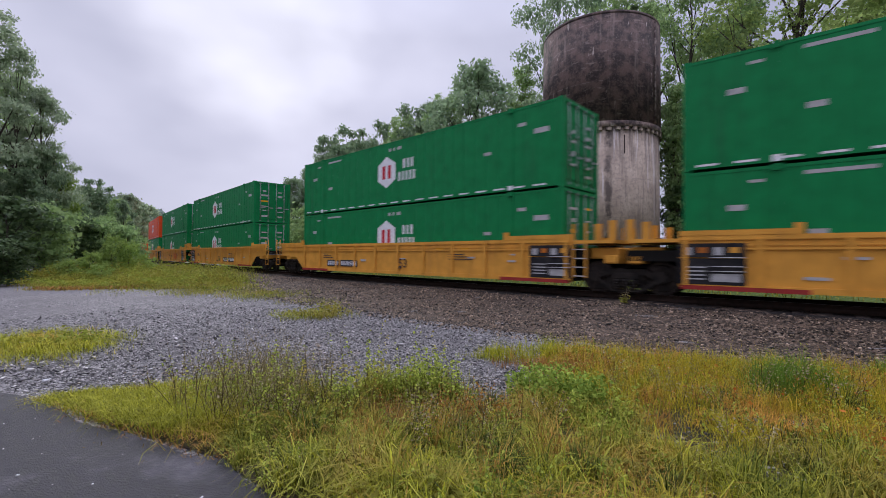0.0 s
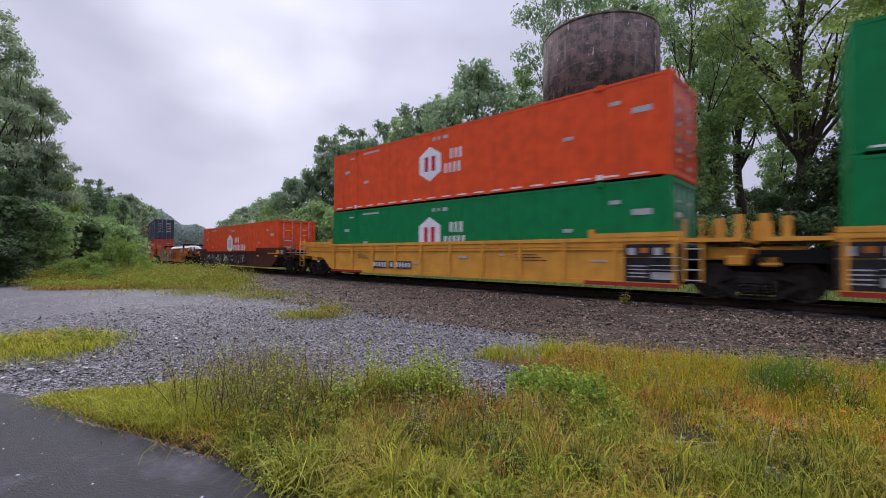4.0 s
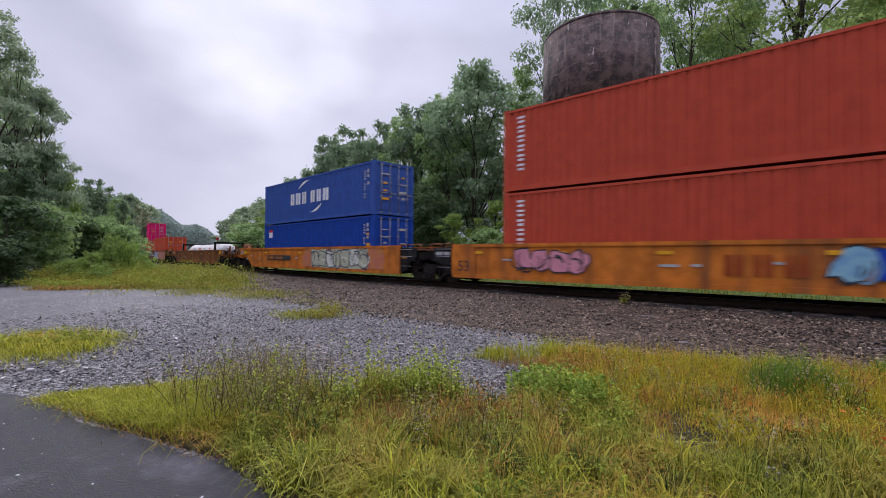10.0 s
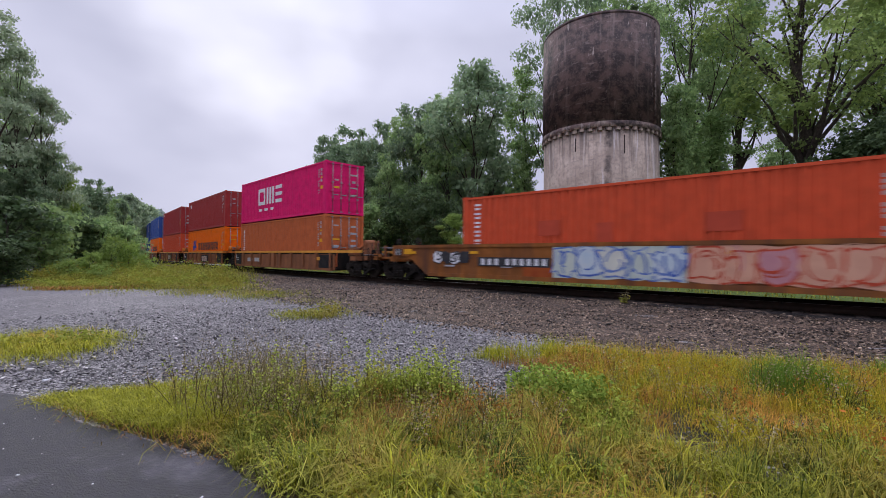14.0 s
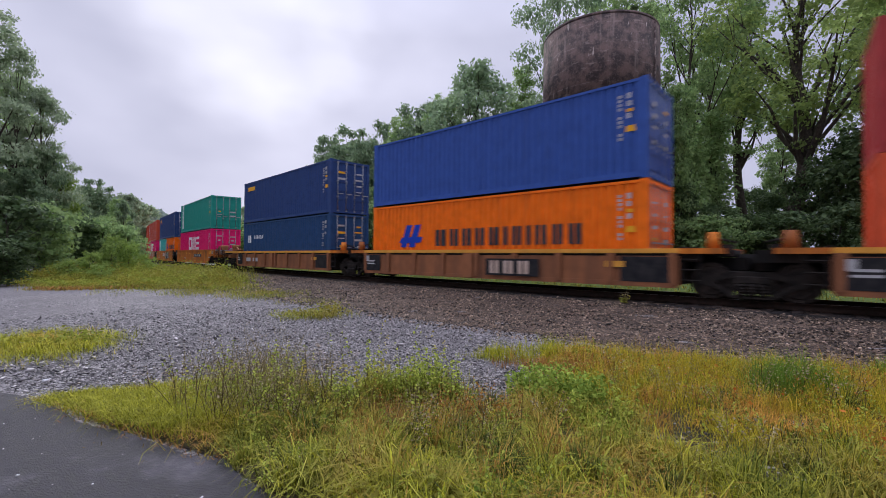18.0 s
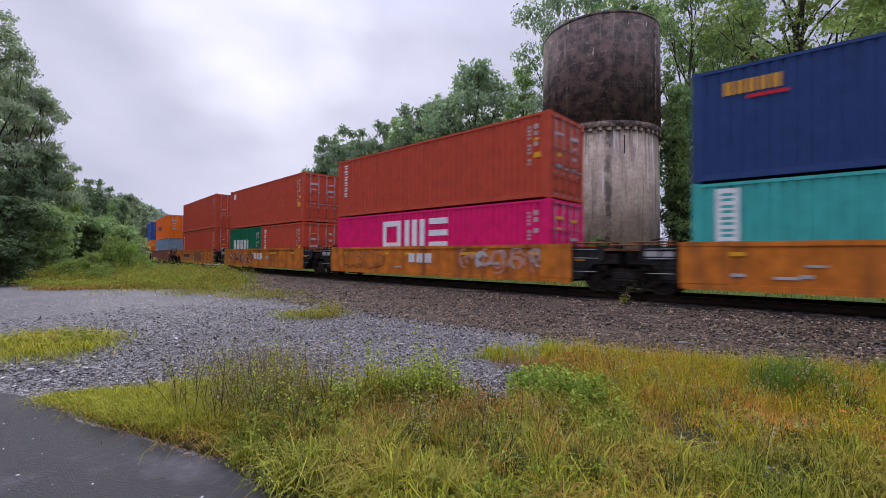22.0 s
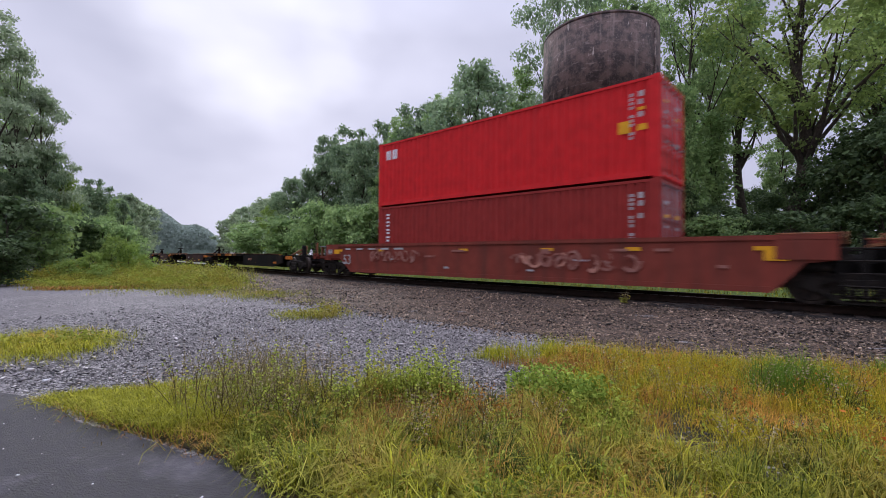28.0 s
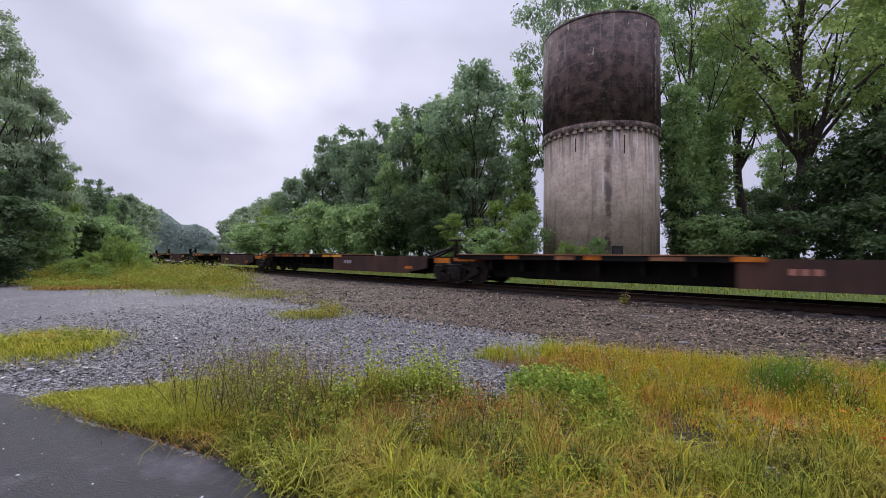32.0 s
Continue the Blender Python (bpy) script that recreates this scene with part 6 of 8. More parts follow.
stack(367.5, 359.5, 375.3, [i20(AQUA, "short aqua container with a white panel", (upright(5, -2.4, .3, .3, .3, AQUA, WHITE),)),
                            i20(ORANGE, "short bright orange container with dark lettering", (slanted_badge(-2.5, 1.25, .7, BLUEMARK), big_word(-1.1, 1.25, .5, (.85, .7, .7, .7, .7, .35, .6, .3, .7, .6, .7), DARK, .12)))],
      i40(NAVY, "navy corrugated container with a yellow lettering panel", (big_word(-5.4, 2.15, .34, (.7, .6, .6, .6, .7), YELLOW, .08), label_at(-4.9, 2.0, .8, .09, RED))))
stack(383.75, 375.3, 391.5, i40(MAGENTA, "magenta corrugated container with large white block lettering", (open_letters(-2.43, 1.0, 1.2, WHITE),), 2.59), i40(REDBROWN, RED_BOX_LABEL, (upright(6, None, .26, .28, .3),)))
stack(399.6, 391.5, 407.5, [i20(UGREEN, "short deep green container with large white lettering", (big_word(-2.2, .95, .78, (.7, .8, .75, .75, .3), WHITE, .12),)),
                            i20(REDBROWN, "short red-brown container with upright lettering", (upright(5, -2.5, .26, .33, .3),))],
      i40(REDBROWN, "red-brown corrugated container with a yellow label", (label_at(-99, 2.25, .45, .36, WHITE), label_at(5.35, .9, .32, .28, YELLOW))))
stack(415.7, 407.5, 423.2, i40(REDBROWN, RED_BOX_LABEL, (upright(5, None, .26, .33, .45),)), i40(REDBROWN, "red-brown corrugated container with white serial markings"))
# three brown units
FADED = mat("faded_pinkish_spray_paint", (0.30, 0.15, 0.12), (0.22, 0.07, 0.05), scale=4, rough=0.65)
for i, (sf, sr) in enumerate(((427.4, 447.7), (447.7, 467.9), (467.9, 488.0))):
    c, y, x0, x1 = well_car(sf, sr, "C" if i == 0 else "D", "C" if i == 2 else "D", "smooth", BROWNCAR, (1.52, 1.55, 1.6)[i], "boxcar-brown well car with white stencils and yellow reflectors", truck_front=(i == 0), seed=40 + i)
    figures("53", x0 + (1.3 if i < 2 else 1.5), .62, .42 if i < 2 else .5, DULLWHITE, c, y - .01)
    if i == 2:
        for k in range(5):
            flat_mark("stencil_bar", rect(x0 + 1.7 + .9 * k, x0 + 2.1 + .95 * k, 1.32, 1.40), DULLWHITE, c, y - .006)
    rng = random.Random(i)
    for k in range(8):
        x = rng.uniform(x0 + 1, x1 - 1.5)
        zz = rng.choice((.8, 1.0, 1.22, 1.3))
        flat_mark("stencil_bar", rect(x, x + rng.uniform(.2, .7), zz, zz + .08), FADED, c, y - .006)
    if i:
        flat_mark("reflector_panel", rect(x1 - 1.3, x1 - .85, 1.0, 1.3), YELLOW, c, y - .008)
    if i == 1:
        spray(51, -5.6, -3.4, .45, 1.35, [SALMON, BROWNCAR], c, y, BROWNCAR, True)
        spray(52, -2.2, 3.6, .5, 1.3, [FADED, SALMON], c, y, BROWNCAR, True)
    if i == 2:
        spray(53, -6.5, -3.0, .75, 1.3, [FADED, BROWNCAR], c, y, BROWNCAR, True)
        spray(54, 1.4, 5.5, .55, 1.3, [FADED, SALMON, BROWNCAR, FADED], c, y, BROWNCAR, True)
stack(437.5, 427.4, 447.7, i40(GREYBLUE, "grey-blue corrugated container with small blue letter panels", (label_at(-99, .95, .42, .42, WHITE), label_at(-4.9, .95, .34, .42, BLUEMARK), label_at(-4.4, .95, .34, .42, WHITE)), 2.59),
      i40(ORANGE, ORANGE_BOX_LABEL, (slanted_badge(-4.6, 1.15, .85, BLUEMARK), big_word(-3.1, 1.2, .5, (.62, .55, .55, .55, .55, .3, .5, .25, .55, .5, .55), DARK, .12))))
stack(458.0, 447.7, 467.9, i40(ORANGE, ORANGE_BOX_LABEL, ORANGE_MARKS), i40(DENIM, "mid-blue corrugated container with white serial markings"))
stack(478.0, 467.9, 488.0, i40(WINE, "wine-red corrugated container with a yellow label", (upright(4, None, .22, .34, .35), label_at(4.1, .45, .3, .4, YELLOW))),
      i40(SIGNALRED, "signal red corrugated container with a yellow label", (big_word(-5.6, 2.1, .42, (.9, .9), WHITE, .1), label_at(4.95, 1.35, .34, .36, YELLOW))))


# ---- empty spine cars at the tail ----
SPINEBROWN = paint("faded_brown_spine_paint", (0.10, 0.05, 0.038), grime=(0.035, 0.025, 0.022), at=(0.38, 0.66), rough=0.8)
EDGERUST = mat("rubbed_rusty_edge", (0.34, 0.16, 0.08), (0.16, 0.07, 0.04), scale=2.5, rough=0.7)


def spine_car(sf, sr, first, last, seed):
    rng = random.Random(seed)
    a = (sr - sf) / 2
    car = new("spine_car")
    tagged(car, "empty sooty black articulated spine car with worn yellow deck edge", "freight car", "empty cars of the train")
    MOVERS.append((car, sf, sr, Matrix()))
    bm = bmesh.new()
    prism(bm, [(-a + .1, .74), (-a + 1.6, .62), (-a + 2.6, .26), (a - 2.6, .26), (a - 1.2, .62), (a - .1, .74), (a - .1, 1.02), (-a + .1, 1.02)], -.34, .34)
    part("centre_sill", bm, BLACKCAR, car)
    x0, x1 = -a + .35, -a + 9.2
    for s in (-1, 1):
        bm = bmesh.new()
        bx(bm, x0, x1, *sorted((s * 1.22, s * 1.36)), .94, 1.10)
        e = part("deck_edge", bm, BLACKCAR, car)
        bm = bmesh.new()
        bx(bm, x0, x1, *sorted((s * 1.15, s * 1.40)), 1.10, 1.135)
        part("edge_strip", bm, EDGERUST, e, "rubbed rusty tan edge strip")
        for k in range(10):
            x = x0 + .2 + .95 * k
            if rng.random() < .68:
                bm = bmesh.new()
                bx(bm, x, x + rng.uniform(.5, .93), *sorted((s * 1.355, s * 1.364)), .96, 1.08)
                part("worn_stripe", bm, rng.choice((YELLOWCAR, ORANGECAR, ORANGECAR, RUSTCAR, EDGERUST)), e)
        bm = bmesh.new()
        prism(bm, [(x0 + 1.2, .30), (x1, .30), (x1, .95), (x0 + .2, .95), (x0 + .2, .8)], *sorted((s * .50, s * .56)))
        for k in range(7):
            x = x0 + 1.4 + 1.3 * k
            bx(bm, x - .04, x + .04, *sorted((s * .55, s * 1.22)), .55, .95)
        part("deck_web", bm, BLACKCAR, car)
        bm = bmesh.new()
        prism(bm, [(x1, .30), (a - 2.8, .30), (a - 1.4, .55), (a - 1.4, 1.03), (x1, 1.03)], *sorted((s * 1.20, s * 1.30)))
        part("plain_side", bm, SPINEBROWN if seed else BLACKCAR, car, "weathered dark plate of the low deck")
    word_bars(x1 + 1.0, .66, .15, (1.3, 1.3, 1.4), (SALMON, DULLWHITE)[seed % 2], car, -1.306)
    flat_mark("stencil_bar", rect(a - 2.7, a - 2.2, .5, .62), ORANGECAR, car, -1.302)
    bm = bmesh.new()
    bx(bm, x0, x1, -1.25, 1.25, 1.02, 1.07)
    bx(bm, x1, a - 1.4, -1.2, 1.2, .95, 1.0)
    part("deck", bm, BLACKCAR, car)
    # folding hitch over the truck
    bm = bmesh.new()
    cy(bm, (a - 2.3, -.25, 1.02), (a - .9, -.1, 1.45), .06, 8)
    cy(bm, (a - 2.3, .25, 1.02), (a - .9, .1, 1.45), .06, 8)
    if seed:
        cy(bm, (a - .9, 0, 1.02), (a - .9, 0, 1.7), .11, 10, .07)
        cy(bm, (a - .9, 0, 1.69), (a - .9, 0, 1.77), .33, 14, .27)
    else:
        cy(bm, (a - 1.0, 0, 1.02), (a - .75, 0, 1.62), .10, 10, .07)
        bx(bm, a - 1.9, a - .8, -.12, .12, 1.14, 1.2)
    part("trailer_hitch", bm, TRUCKSTEEL if seed else EDGERUST, car, "grimy steel trailer hitch stand" if seed else "rusty red trailer hitch stand")
    bm = bmesh.new()
    bx(bm, a - .9, a - .15, -1.28, -1.18, .78, .98)
    part("end_sill", bm, ORANGECAR, car)
    bm = bmesh.new()
    bx(bm, -a + .1, -a + 1.1, -1.3, 1.3, .86, .99)
    part("end_sill", bm, ORANGECAR, car)
    if first:
        add_truck(car, a)
        coupler(car, a + .9, 1, BLACKCAR)
        bm = bmesh.new()
        bx(bm, a - .2, a + 1.1, -.4, .4, .74, 1.0)
        bx(bm, a + .5, a + .9, -1.25, 1.25, .8, 1.02)
        part("end_platform", bm, BLACKCAR, car)
        bm = bmesh.new()
        bx(bm, a + .3, a + .5, -.8, -.6, 1.0, 1.5)
        cy(bm, (a + .4, -.7, 1.45), (a + .4, -.7, 1.62), .12, 10)
        part("brake_stand", bm, BLACKCAR, car)
    add_truck(car, -a)
    if last:
        coupler(car, -a - .9, -1, BLACKCAR)
        bm = bmesh.new()
        bx(bm, -a - 1.1, -a + .2, -.4, .4, .74, 1.0)
        bx(bm, -a - .9, -a - .5, -1.25, 1.25, .8, 1.02)
        part("end_platform", bm, BLACKCAR, car)


SPINE_TRUCKS = [492.2, 509.45, 526.8, 544.4, 562.0, 579.6]
for i, (sf, sr) in enumerate(zip(SPINE_TRUCKS, SPINE_TRUCKS[1:])):
    spine_car(sf, sr, i == 0, i == 4, i)
for i in range(3):
    spine_car(583.6 + 17.6 * i, 601.2 + 17.6 * i, i == 0, False, 5 + i)

# ---- plants and stones ----
LEAF_DARK = leaf_mat("deep_green_leaves", (0.13, 0.20, 0.11), (0.29, 0.385, 0.21), 0.64, sheen=0.3)
LEAF_MID = leaf_mat("mid_green_leaves", (0.16, 0.255, 0.10), (0.36, 0.49, 0.19), 0.66, sheen=0.28)
# greyed green: haze over the farther and left trees is in the colour
LEAF_GREY = leaf_mat("haze_grey_green_leaves", (0.215, 0.285, 0.165), (0.40, 0.48, 0.30), 0.62, sheen=0.28)
LEAF_LIGHT = leaf_mat("fresh_green_leaves", (0.16, 0.25, 0.055), (0.33, 0.44, 0.11), 0.62, sheen=0.3)
# brighter leaf copy: the light on the tall crowns is in its colour
LEAF_BRIGHT = leaf_mat("lit_green_leaves", (0.19, 0.275, 0.075), (0.42, 0.53, 0.16), 0.68, sheen=0.3)
# darker leaf copy: the shade under the trees is in its colour
LEAF_SHADE = leaf_mat("painted_shade_leaves", (0.045, 0.08, 0.033), (0.12, 0.18, 0.065), 0.45, sheen=0.3)
LEAF_WEED = leaf_mat("yellow_green_weed_leaves", (0.17, 0.215, 0.03), (0.33, 0.37, 0.06), 0.4, patch=(0.30, 0.24, 0.04))
# paled and blued: the ridge's haze is in the colour
LEAF_FAR = leaf_mat("haze_paled_leaves", (0.20, 0.255, 0.215), (0.29, 0.35, 0.30), 0.35)
GRASS = leaf_mat("yellow_green_grass", (0.095, 0.11, 0.008), (0.44, 0.43, 0.035), 0.25, patch=(0.44, 0.24, 0.06), patch_scale=1.0, patch_at=(0.54, 0.66))
GRASS2 = leaf_mat("fresh_green_grass", (0.045, 0.07, 0.008), (0.39, 0.39, 0.055), 0.22, patch=(0.33, 0.255, 0.05), patch_scale=1.3, patch_at=(0.48, 0.66))
THATCH = leaf_mat("olive_thatch", (0.09, 0.065, 0.016), (0.27, 0.20, 0.05), 0.25)
DRYGRASS = leaf_mat("tawny_dry_grass", (0.24, 0.12, 0.022), (0.56, 0.35, 0.085), 0.25)
REDGRASS = leaf_mat("reddish_grass", (0.20, 0.085, 0.022), (0.42, 0.23, 0.06), 0.2)
STALK = leaf_mat("dark_seed_stalks", (0.055, 0.038, 0.02), (0.15, 0.11, 0.05), 0.15)
HERBSTEM = leaf_mat("brown_green_stems", (0.06, 0.048, 0.02), (0.18, 0.145, 0.05), 0.2)
RED_LEAF = leaf_mat("reddened_leaves", (0.45, 0.09, 0.02), (0.50, 0.20, 0.04), 0.3)
SEED = leaf_mat("pale_seed_tufts", (0.17, 0.125, 0.055), (0.44, 0.38, 0.23), 0.3)
def wet_stone(name, c0, c1, rough=0.5):
    """Damp broken stone: each piece its own grey, most of them dark, with a dull sheen."""
    m = leaf_mat(name, c0, c1, 0.0, 0.0)
    b = m.node_tree.nodes["Principled BSDF"]
    b.inputs["Roughness"].default_value, b.inputs["Specular IOR Level"].default_value = rough, 0.35
    mix, geo = m.node_tree.nodes["Mix"], m.node_tree.nodes["Geometry"]
    pw = m.node_tree.nodes.new("ShaderNodeMath")
    pw.operation = "POWER"
    pw.inputs[1].default_value = 2.2
    m.node_tree.links.new(geo.outputs["Random Per Island"], pw.inputs[0])
    m.node_tree.links.new(pw.outputs[0], mix.inputs["Factor"])
    return m


STONE = wet_stone("grey_crushed_stone", (0.024, 0.0225, 0.024), (0.48, 0.45, 0.435))
STONE2 = wet_stone("brown_grey_ballast_stone", (0.010, 0.0072, 0.0055), (0.40, 0.295, 0.205))
STONE3 = wet_stone("tan_crushed_stone", (0.06, 0.05, 0.042), (0.46, 0.37, 0.29))
SIDEGRASS = leaf_mat("tawny_yellow_grass", (0.18, 0.15, 0.011), (0.58, 0.47, 0.036), 0.3, patch=(0.56, 0.26, 0.06), patch_scale=1.1, patch_at=(0.52, 0.64))
LIMEGRASS = leaf_mat("lime_green_grass", (0.13, 0.15, 0.008), (0.42, 0.41, 0.028), 0.3)
DEEPGRASS = leaf_mat("deep_green_grass", (0.06, 0.125, 0.014), (0.21, 0.33, 0.045), 0.35)
# dark blade colour that stands in for shade between grass tufts
GAP_SHADE_GRASS = leaf_mat("gap_shade_grass", (0.016, 0.030, 0.006), (0.12, 0.15, 0.03), 0.2)
LEAF_STALK = leaf_mat("soft_green_weed_leaves", (0.12, 0.165, 0.016), (0.42, 0.49, 0.085), 0.4, patch=(0.40, 0.30, 0.06), patch_scale=2.6, patch_at=(0.52, 0.66))
LEAF_RUST = leaf_mat("rusty_weed_leaves", (0.22, 0.095, 0.018), (0.56, 0.30, 0.07), 0.3)
LEAF_HERB = leaf_mat("bright_green_herb_leaves", (0.10, 0.165, 0.02), (0.28, 0.36, 0.06), 0.3)


def rand_rot(rng, n):
    q = rng.normal(size=(n, 4))
    q /= np.linalg.norm(q, axis=1)[:, None]
    w, x, y, z = q.T
    return np.stack([1 - 2 * (y * y + z * z), 2 * (x * y - z * w), 2 * (x * z + y * w), 2 * (x * y + z * w), 1 - 2 * (x * x + z * z), 2 * (y * z - x * w),
                     2 * (x * z - y * w), 2 * (y * z + x * w), 1 - 2 * (x * x + y * y)], -1).reshape(n, 3, 3)


def leaf_cloud(rng, centres, facing, size, ragged=0.5):
    """Leaves as small folded kites round given points; facing: the way each one looks, or None for every way."""
    n = len(centres)
    base = np.array([(0, -.5, 0), (.34, .04, .06), (0, .5, -.04), (-.34, .04, .06)])
    if facing is None:
        R = rand_rot(rng, n)
    else:
        nz = facing + rng.normal(0, ragged, (n, 3))
        nz /= np.linalg.norm(nz, axis=1)[:, None] + 1e-9
        ax = np.cross(nz, rng.normal(size=(n, 3)))
        ax /= np.linalg.norm(ax, axis=1)[:, None] + 1e-9
        R = np.stack([ax, np.cross(nz, ax), nz], -1)
    sc = np.broadcast_to(size, n) * rng.uniform(.6, 1.35, n)
    v = np.einsum("nij,kj->nki", R, base) * sc[:, None, None]
    if facing is None:
        v[..., 2] *= .7                     # lie more level than upright
    v += centres[:, None, :]
    idx = np.arange(n * 4).reshape(n, 4)
    return v.reshape(-1, 3), np.concatenate([idx[:, [0, 1, 2]], idx[:, [0, 2, 3]]])


def tube(vs, fs, pts, radii, seg=7):
    prev = None
    for p, r in zip(pts, radii):
        ring = []
        for i in range(seg):
            a = 2 * math.pi * i / seg
            ring.append(len(vs))
            vs.append((p[0] + r * math.cos(a), p[1] + r * math.sin(a), p[2]))
        if prev:
            for i in range(seg):
                fs.append((prev[i], prev[(i + 1) % seg], ring[(i + 1) % seg], ring[i]))
        prev = ring


def tree_meshes(seed, h, r, bare, leaves, leaf, lmat, lobes=20, lobe=.36, lean=0.0, flat=.72, fill=.22, top=.5, stem=.019):
    """A trunk that forks into curved limbs; each limb carries a lobe, a heap of leaf sprays that look outwards and up,
    with larger leaves filling its heart. flat: how level the sprays lie; fill: share of inner leaves; top: how high the crown is widest."""
    rng = np.random.default_rng(seed)
    vs, fs = [], []
    n = 9
    th = h * .78
    ph = rng.uniform(0, 6, 2)
    trunk = [np.array([lean * h * .25 * (k / n) ** 1.4 + .014 * h * math.sin(k * .9 + ph[0]), .014 * h * math.sin(k * .8 + ph[1]), -.4 + (th + .4) * k / n]) for k in range(n + 1)]
    r0 = h * stem
    tube(vs, fs, trunk, [r0 * (1.25 if k == 0 else 1 - .85 * k / n) + .012 for k in range(n + 1)])
    low, tall = h * bare, h * (1 - bare)
    cs, rl = [], []
    for k in range(lobes):
        f = ((k + .5) / lobes) ** .8                             # from the foot of the crown to its top
        a = k * 2.4 + rng.uniform(-.4, .4)
        wide = (f / top) ** .45 if f < top else max(.08, 1 - ((f - top) / (1 - top)) ** 2) ** .4
        rr = lobe * r * rng.uniform(.65, 1.25) * (.6 + .4 * wide)
        q = max(0.0, r * max(.25, wide) - rr * .8) * (rng.uniform(.55, 1.12) if k % 3 else rng.uniform(.1, .6))
        cs.append(np.array([math.cos(a) * q + lean * h * .12, math.sin(a) * q, min(h - rr * flat * .9, low + tall * f + rng.uniform(-.03, .03) * h)]))
        rl.append(rr)
    clumps, cr, home, half = [], [], [], []
    for c, rr in zip(cs, rl):
        out = math.hypot(c[0], c[1])
        zb = min(th * .96, max(h * max(bare * .8, .04), c[2] - out * rng.uniform(.55, 1.1) - .1 * h))
        f = (zb + .4) / (th + .4) * n
        i = min(n - 1, int(f))
        base = trunk[i] + (trunk[i + 1] - trunk[i]) * (f - i)
        m1 = base + (c - base) * .4 + np.array([0, 0, -.05 * out]) + rng.normal(size=3) * .05 * out
        m2 = base + (c - base) * .75 + np.array([0, 0, -.03 * out]) + rng.normal(size=3) * .04 * out
        br = r0 * (1 - .8 * f / n) * .45 + .010
        tube(vs, fs, [base, m1, m2, c], [br, br * .75, br * .5, br * .2], 5)
        for j in range(16):
            d = rng.normal(size=3)
            d[2] = d[2] * .9 + .28
            d /= np.linalg.norm(d)
            e = c + d * rr * np.array([1, 1, flat]) * rng.uniform(.62, 1.05)
            if j % 8 == 0:
                tube(vs, fs, [m2, e], [br * .3, .008], 3)
            clumps.append(e)
            cr.append(rr * rng.uniform(.26, .50))
            home.append(c)
            half.append(rr)
    clumps, cr, home, half = np.array(clumps), np.array(cr), np.array(home), np.array(half)
    w = cr ** 2
    pick = rng.choice(len(clumps), leaves, p=w / w.sum())
    d = rng.normal(size=(leaves, 3))
    d /= np.linalg.norm(d, axis=1)[:, None]
    c = clumps[pick] + d * (cr[pick] * rng.uniform(.25, 1.1, leaves) ** .6)[:, None] * np.array([1, 1, .62])
    out = (c - home[pick]) / half[pick][:, None]
    face = d * .55 + out * .6 + np.array([0, 0, .45])
    size = leaf * np.ones(leaves)
    k = int(leaves * fill)                                      # inner leaves, large and turned every way
    c[:k] = home[pick[:k]] + rng.normal(size=(k, 3)) * (half[pick[:k]] * .36)[:, None] * np.array([1, 1, flat])
    size[:k] *= 1.9
    c[:, 2] = np.maximum(c[:, 2], .2)
    lv, lf = leaf_cloud(rng, c, face, size, .45)
    return np_mesh("trunk", vs, fs, BARK, True), np_mesh("crown", lv, lf, lmat)


PROTO = {
    "oak": tree_meshes(1, 14, 4.4, .06, 12500, .215, LEAF_MID, 30, .34, top=.45),
    "ash": tree_meshes(2, 14, 3.8, .06, 11500, .215, LEAF_DARK, 28, .34, top=.55),
    "elm": tree_meshes(3, 14, 4.2, .04, 12500, .215, LEAF_DARK, 32, .32, top=.5),
    "poplar": tree_meshes(4, 14, 3.0, .06, 8000, .22, LEAF_DARK, 24, .38, top=.4),
    "tall": tree_meshes(5, 20, 6.0, .22, 13000, .23, LEAF_DARK, 36, .28, .2, .52, .10),
    "tall2": tree_meshes(6, 20, 5.8, .18, 12500, .22, LEAF_MID, 36, .27, -.15, .5, .10),
    "tall3": tree_meshes(15, 20, 6.6, .34, 13500, .22, LEAF_BRIGHT, 36, .27, .12, .5, .08, .45, .026),
    "slim": tree_meshes(17, 14, 2.3, .06, 8500, .20, LEAF_MID, 28, .50),
    "slim_tall": tree_meshes(18, 20, 3.2, .33, 9000, .22, LEAF_MID, 28, .40, .1, .55, .10),
    "tier": tree_meshes(16, 16, 4.6, .10, 12500, .19, LEAF_GREY, 34, .30, .05, .36, .14, .38),
    "light": tree_meshes(7, 12, 3.4, .04, 9000, .20, LEAF_LIGHT, 26, .36),
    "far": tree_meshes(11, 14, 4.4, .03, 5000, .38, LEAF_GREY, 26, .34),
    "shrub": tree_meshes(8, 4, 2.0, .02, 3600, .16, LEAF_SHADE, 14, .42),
    "shrub2": tree_meshes(9, 4, 2.1, .02, 3600, .15, LEAF_LIGHT, 14, .38, flat=.9),
    "shrub3": tree_meshes(10, 4, 2.0, .02, 3600, .16, LEAF_MID, 14, .42),
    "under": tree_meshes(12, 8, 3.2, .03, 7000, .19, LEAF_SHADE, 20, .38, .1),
}
PROTO_H = {"oak": 14, "ash": 14, "elm": 14, "poplar": 14, "tall": 20, "tall2": 20, "tall3": 20, "slim": 14, "slim_tall": 20, "tier": 16, "light": 12, "far": 14, "shrub": 4, "shrub2": 4, "shrub3": 4, "under": 8}
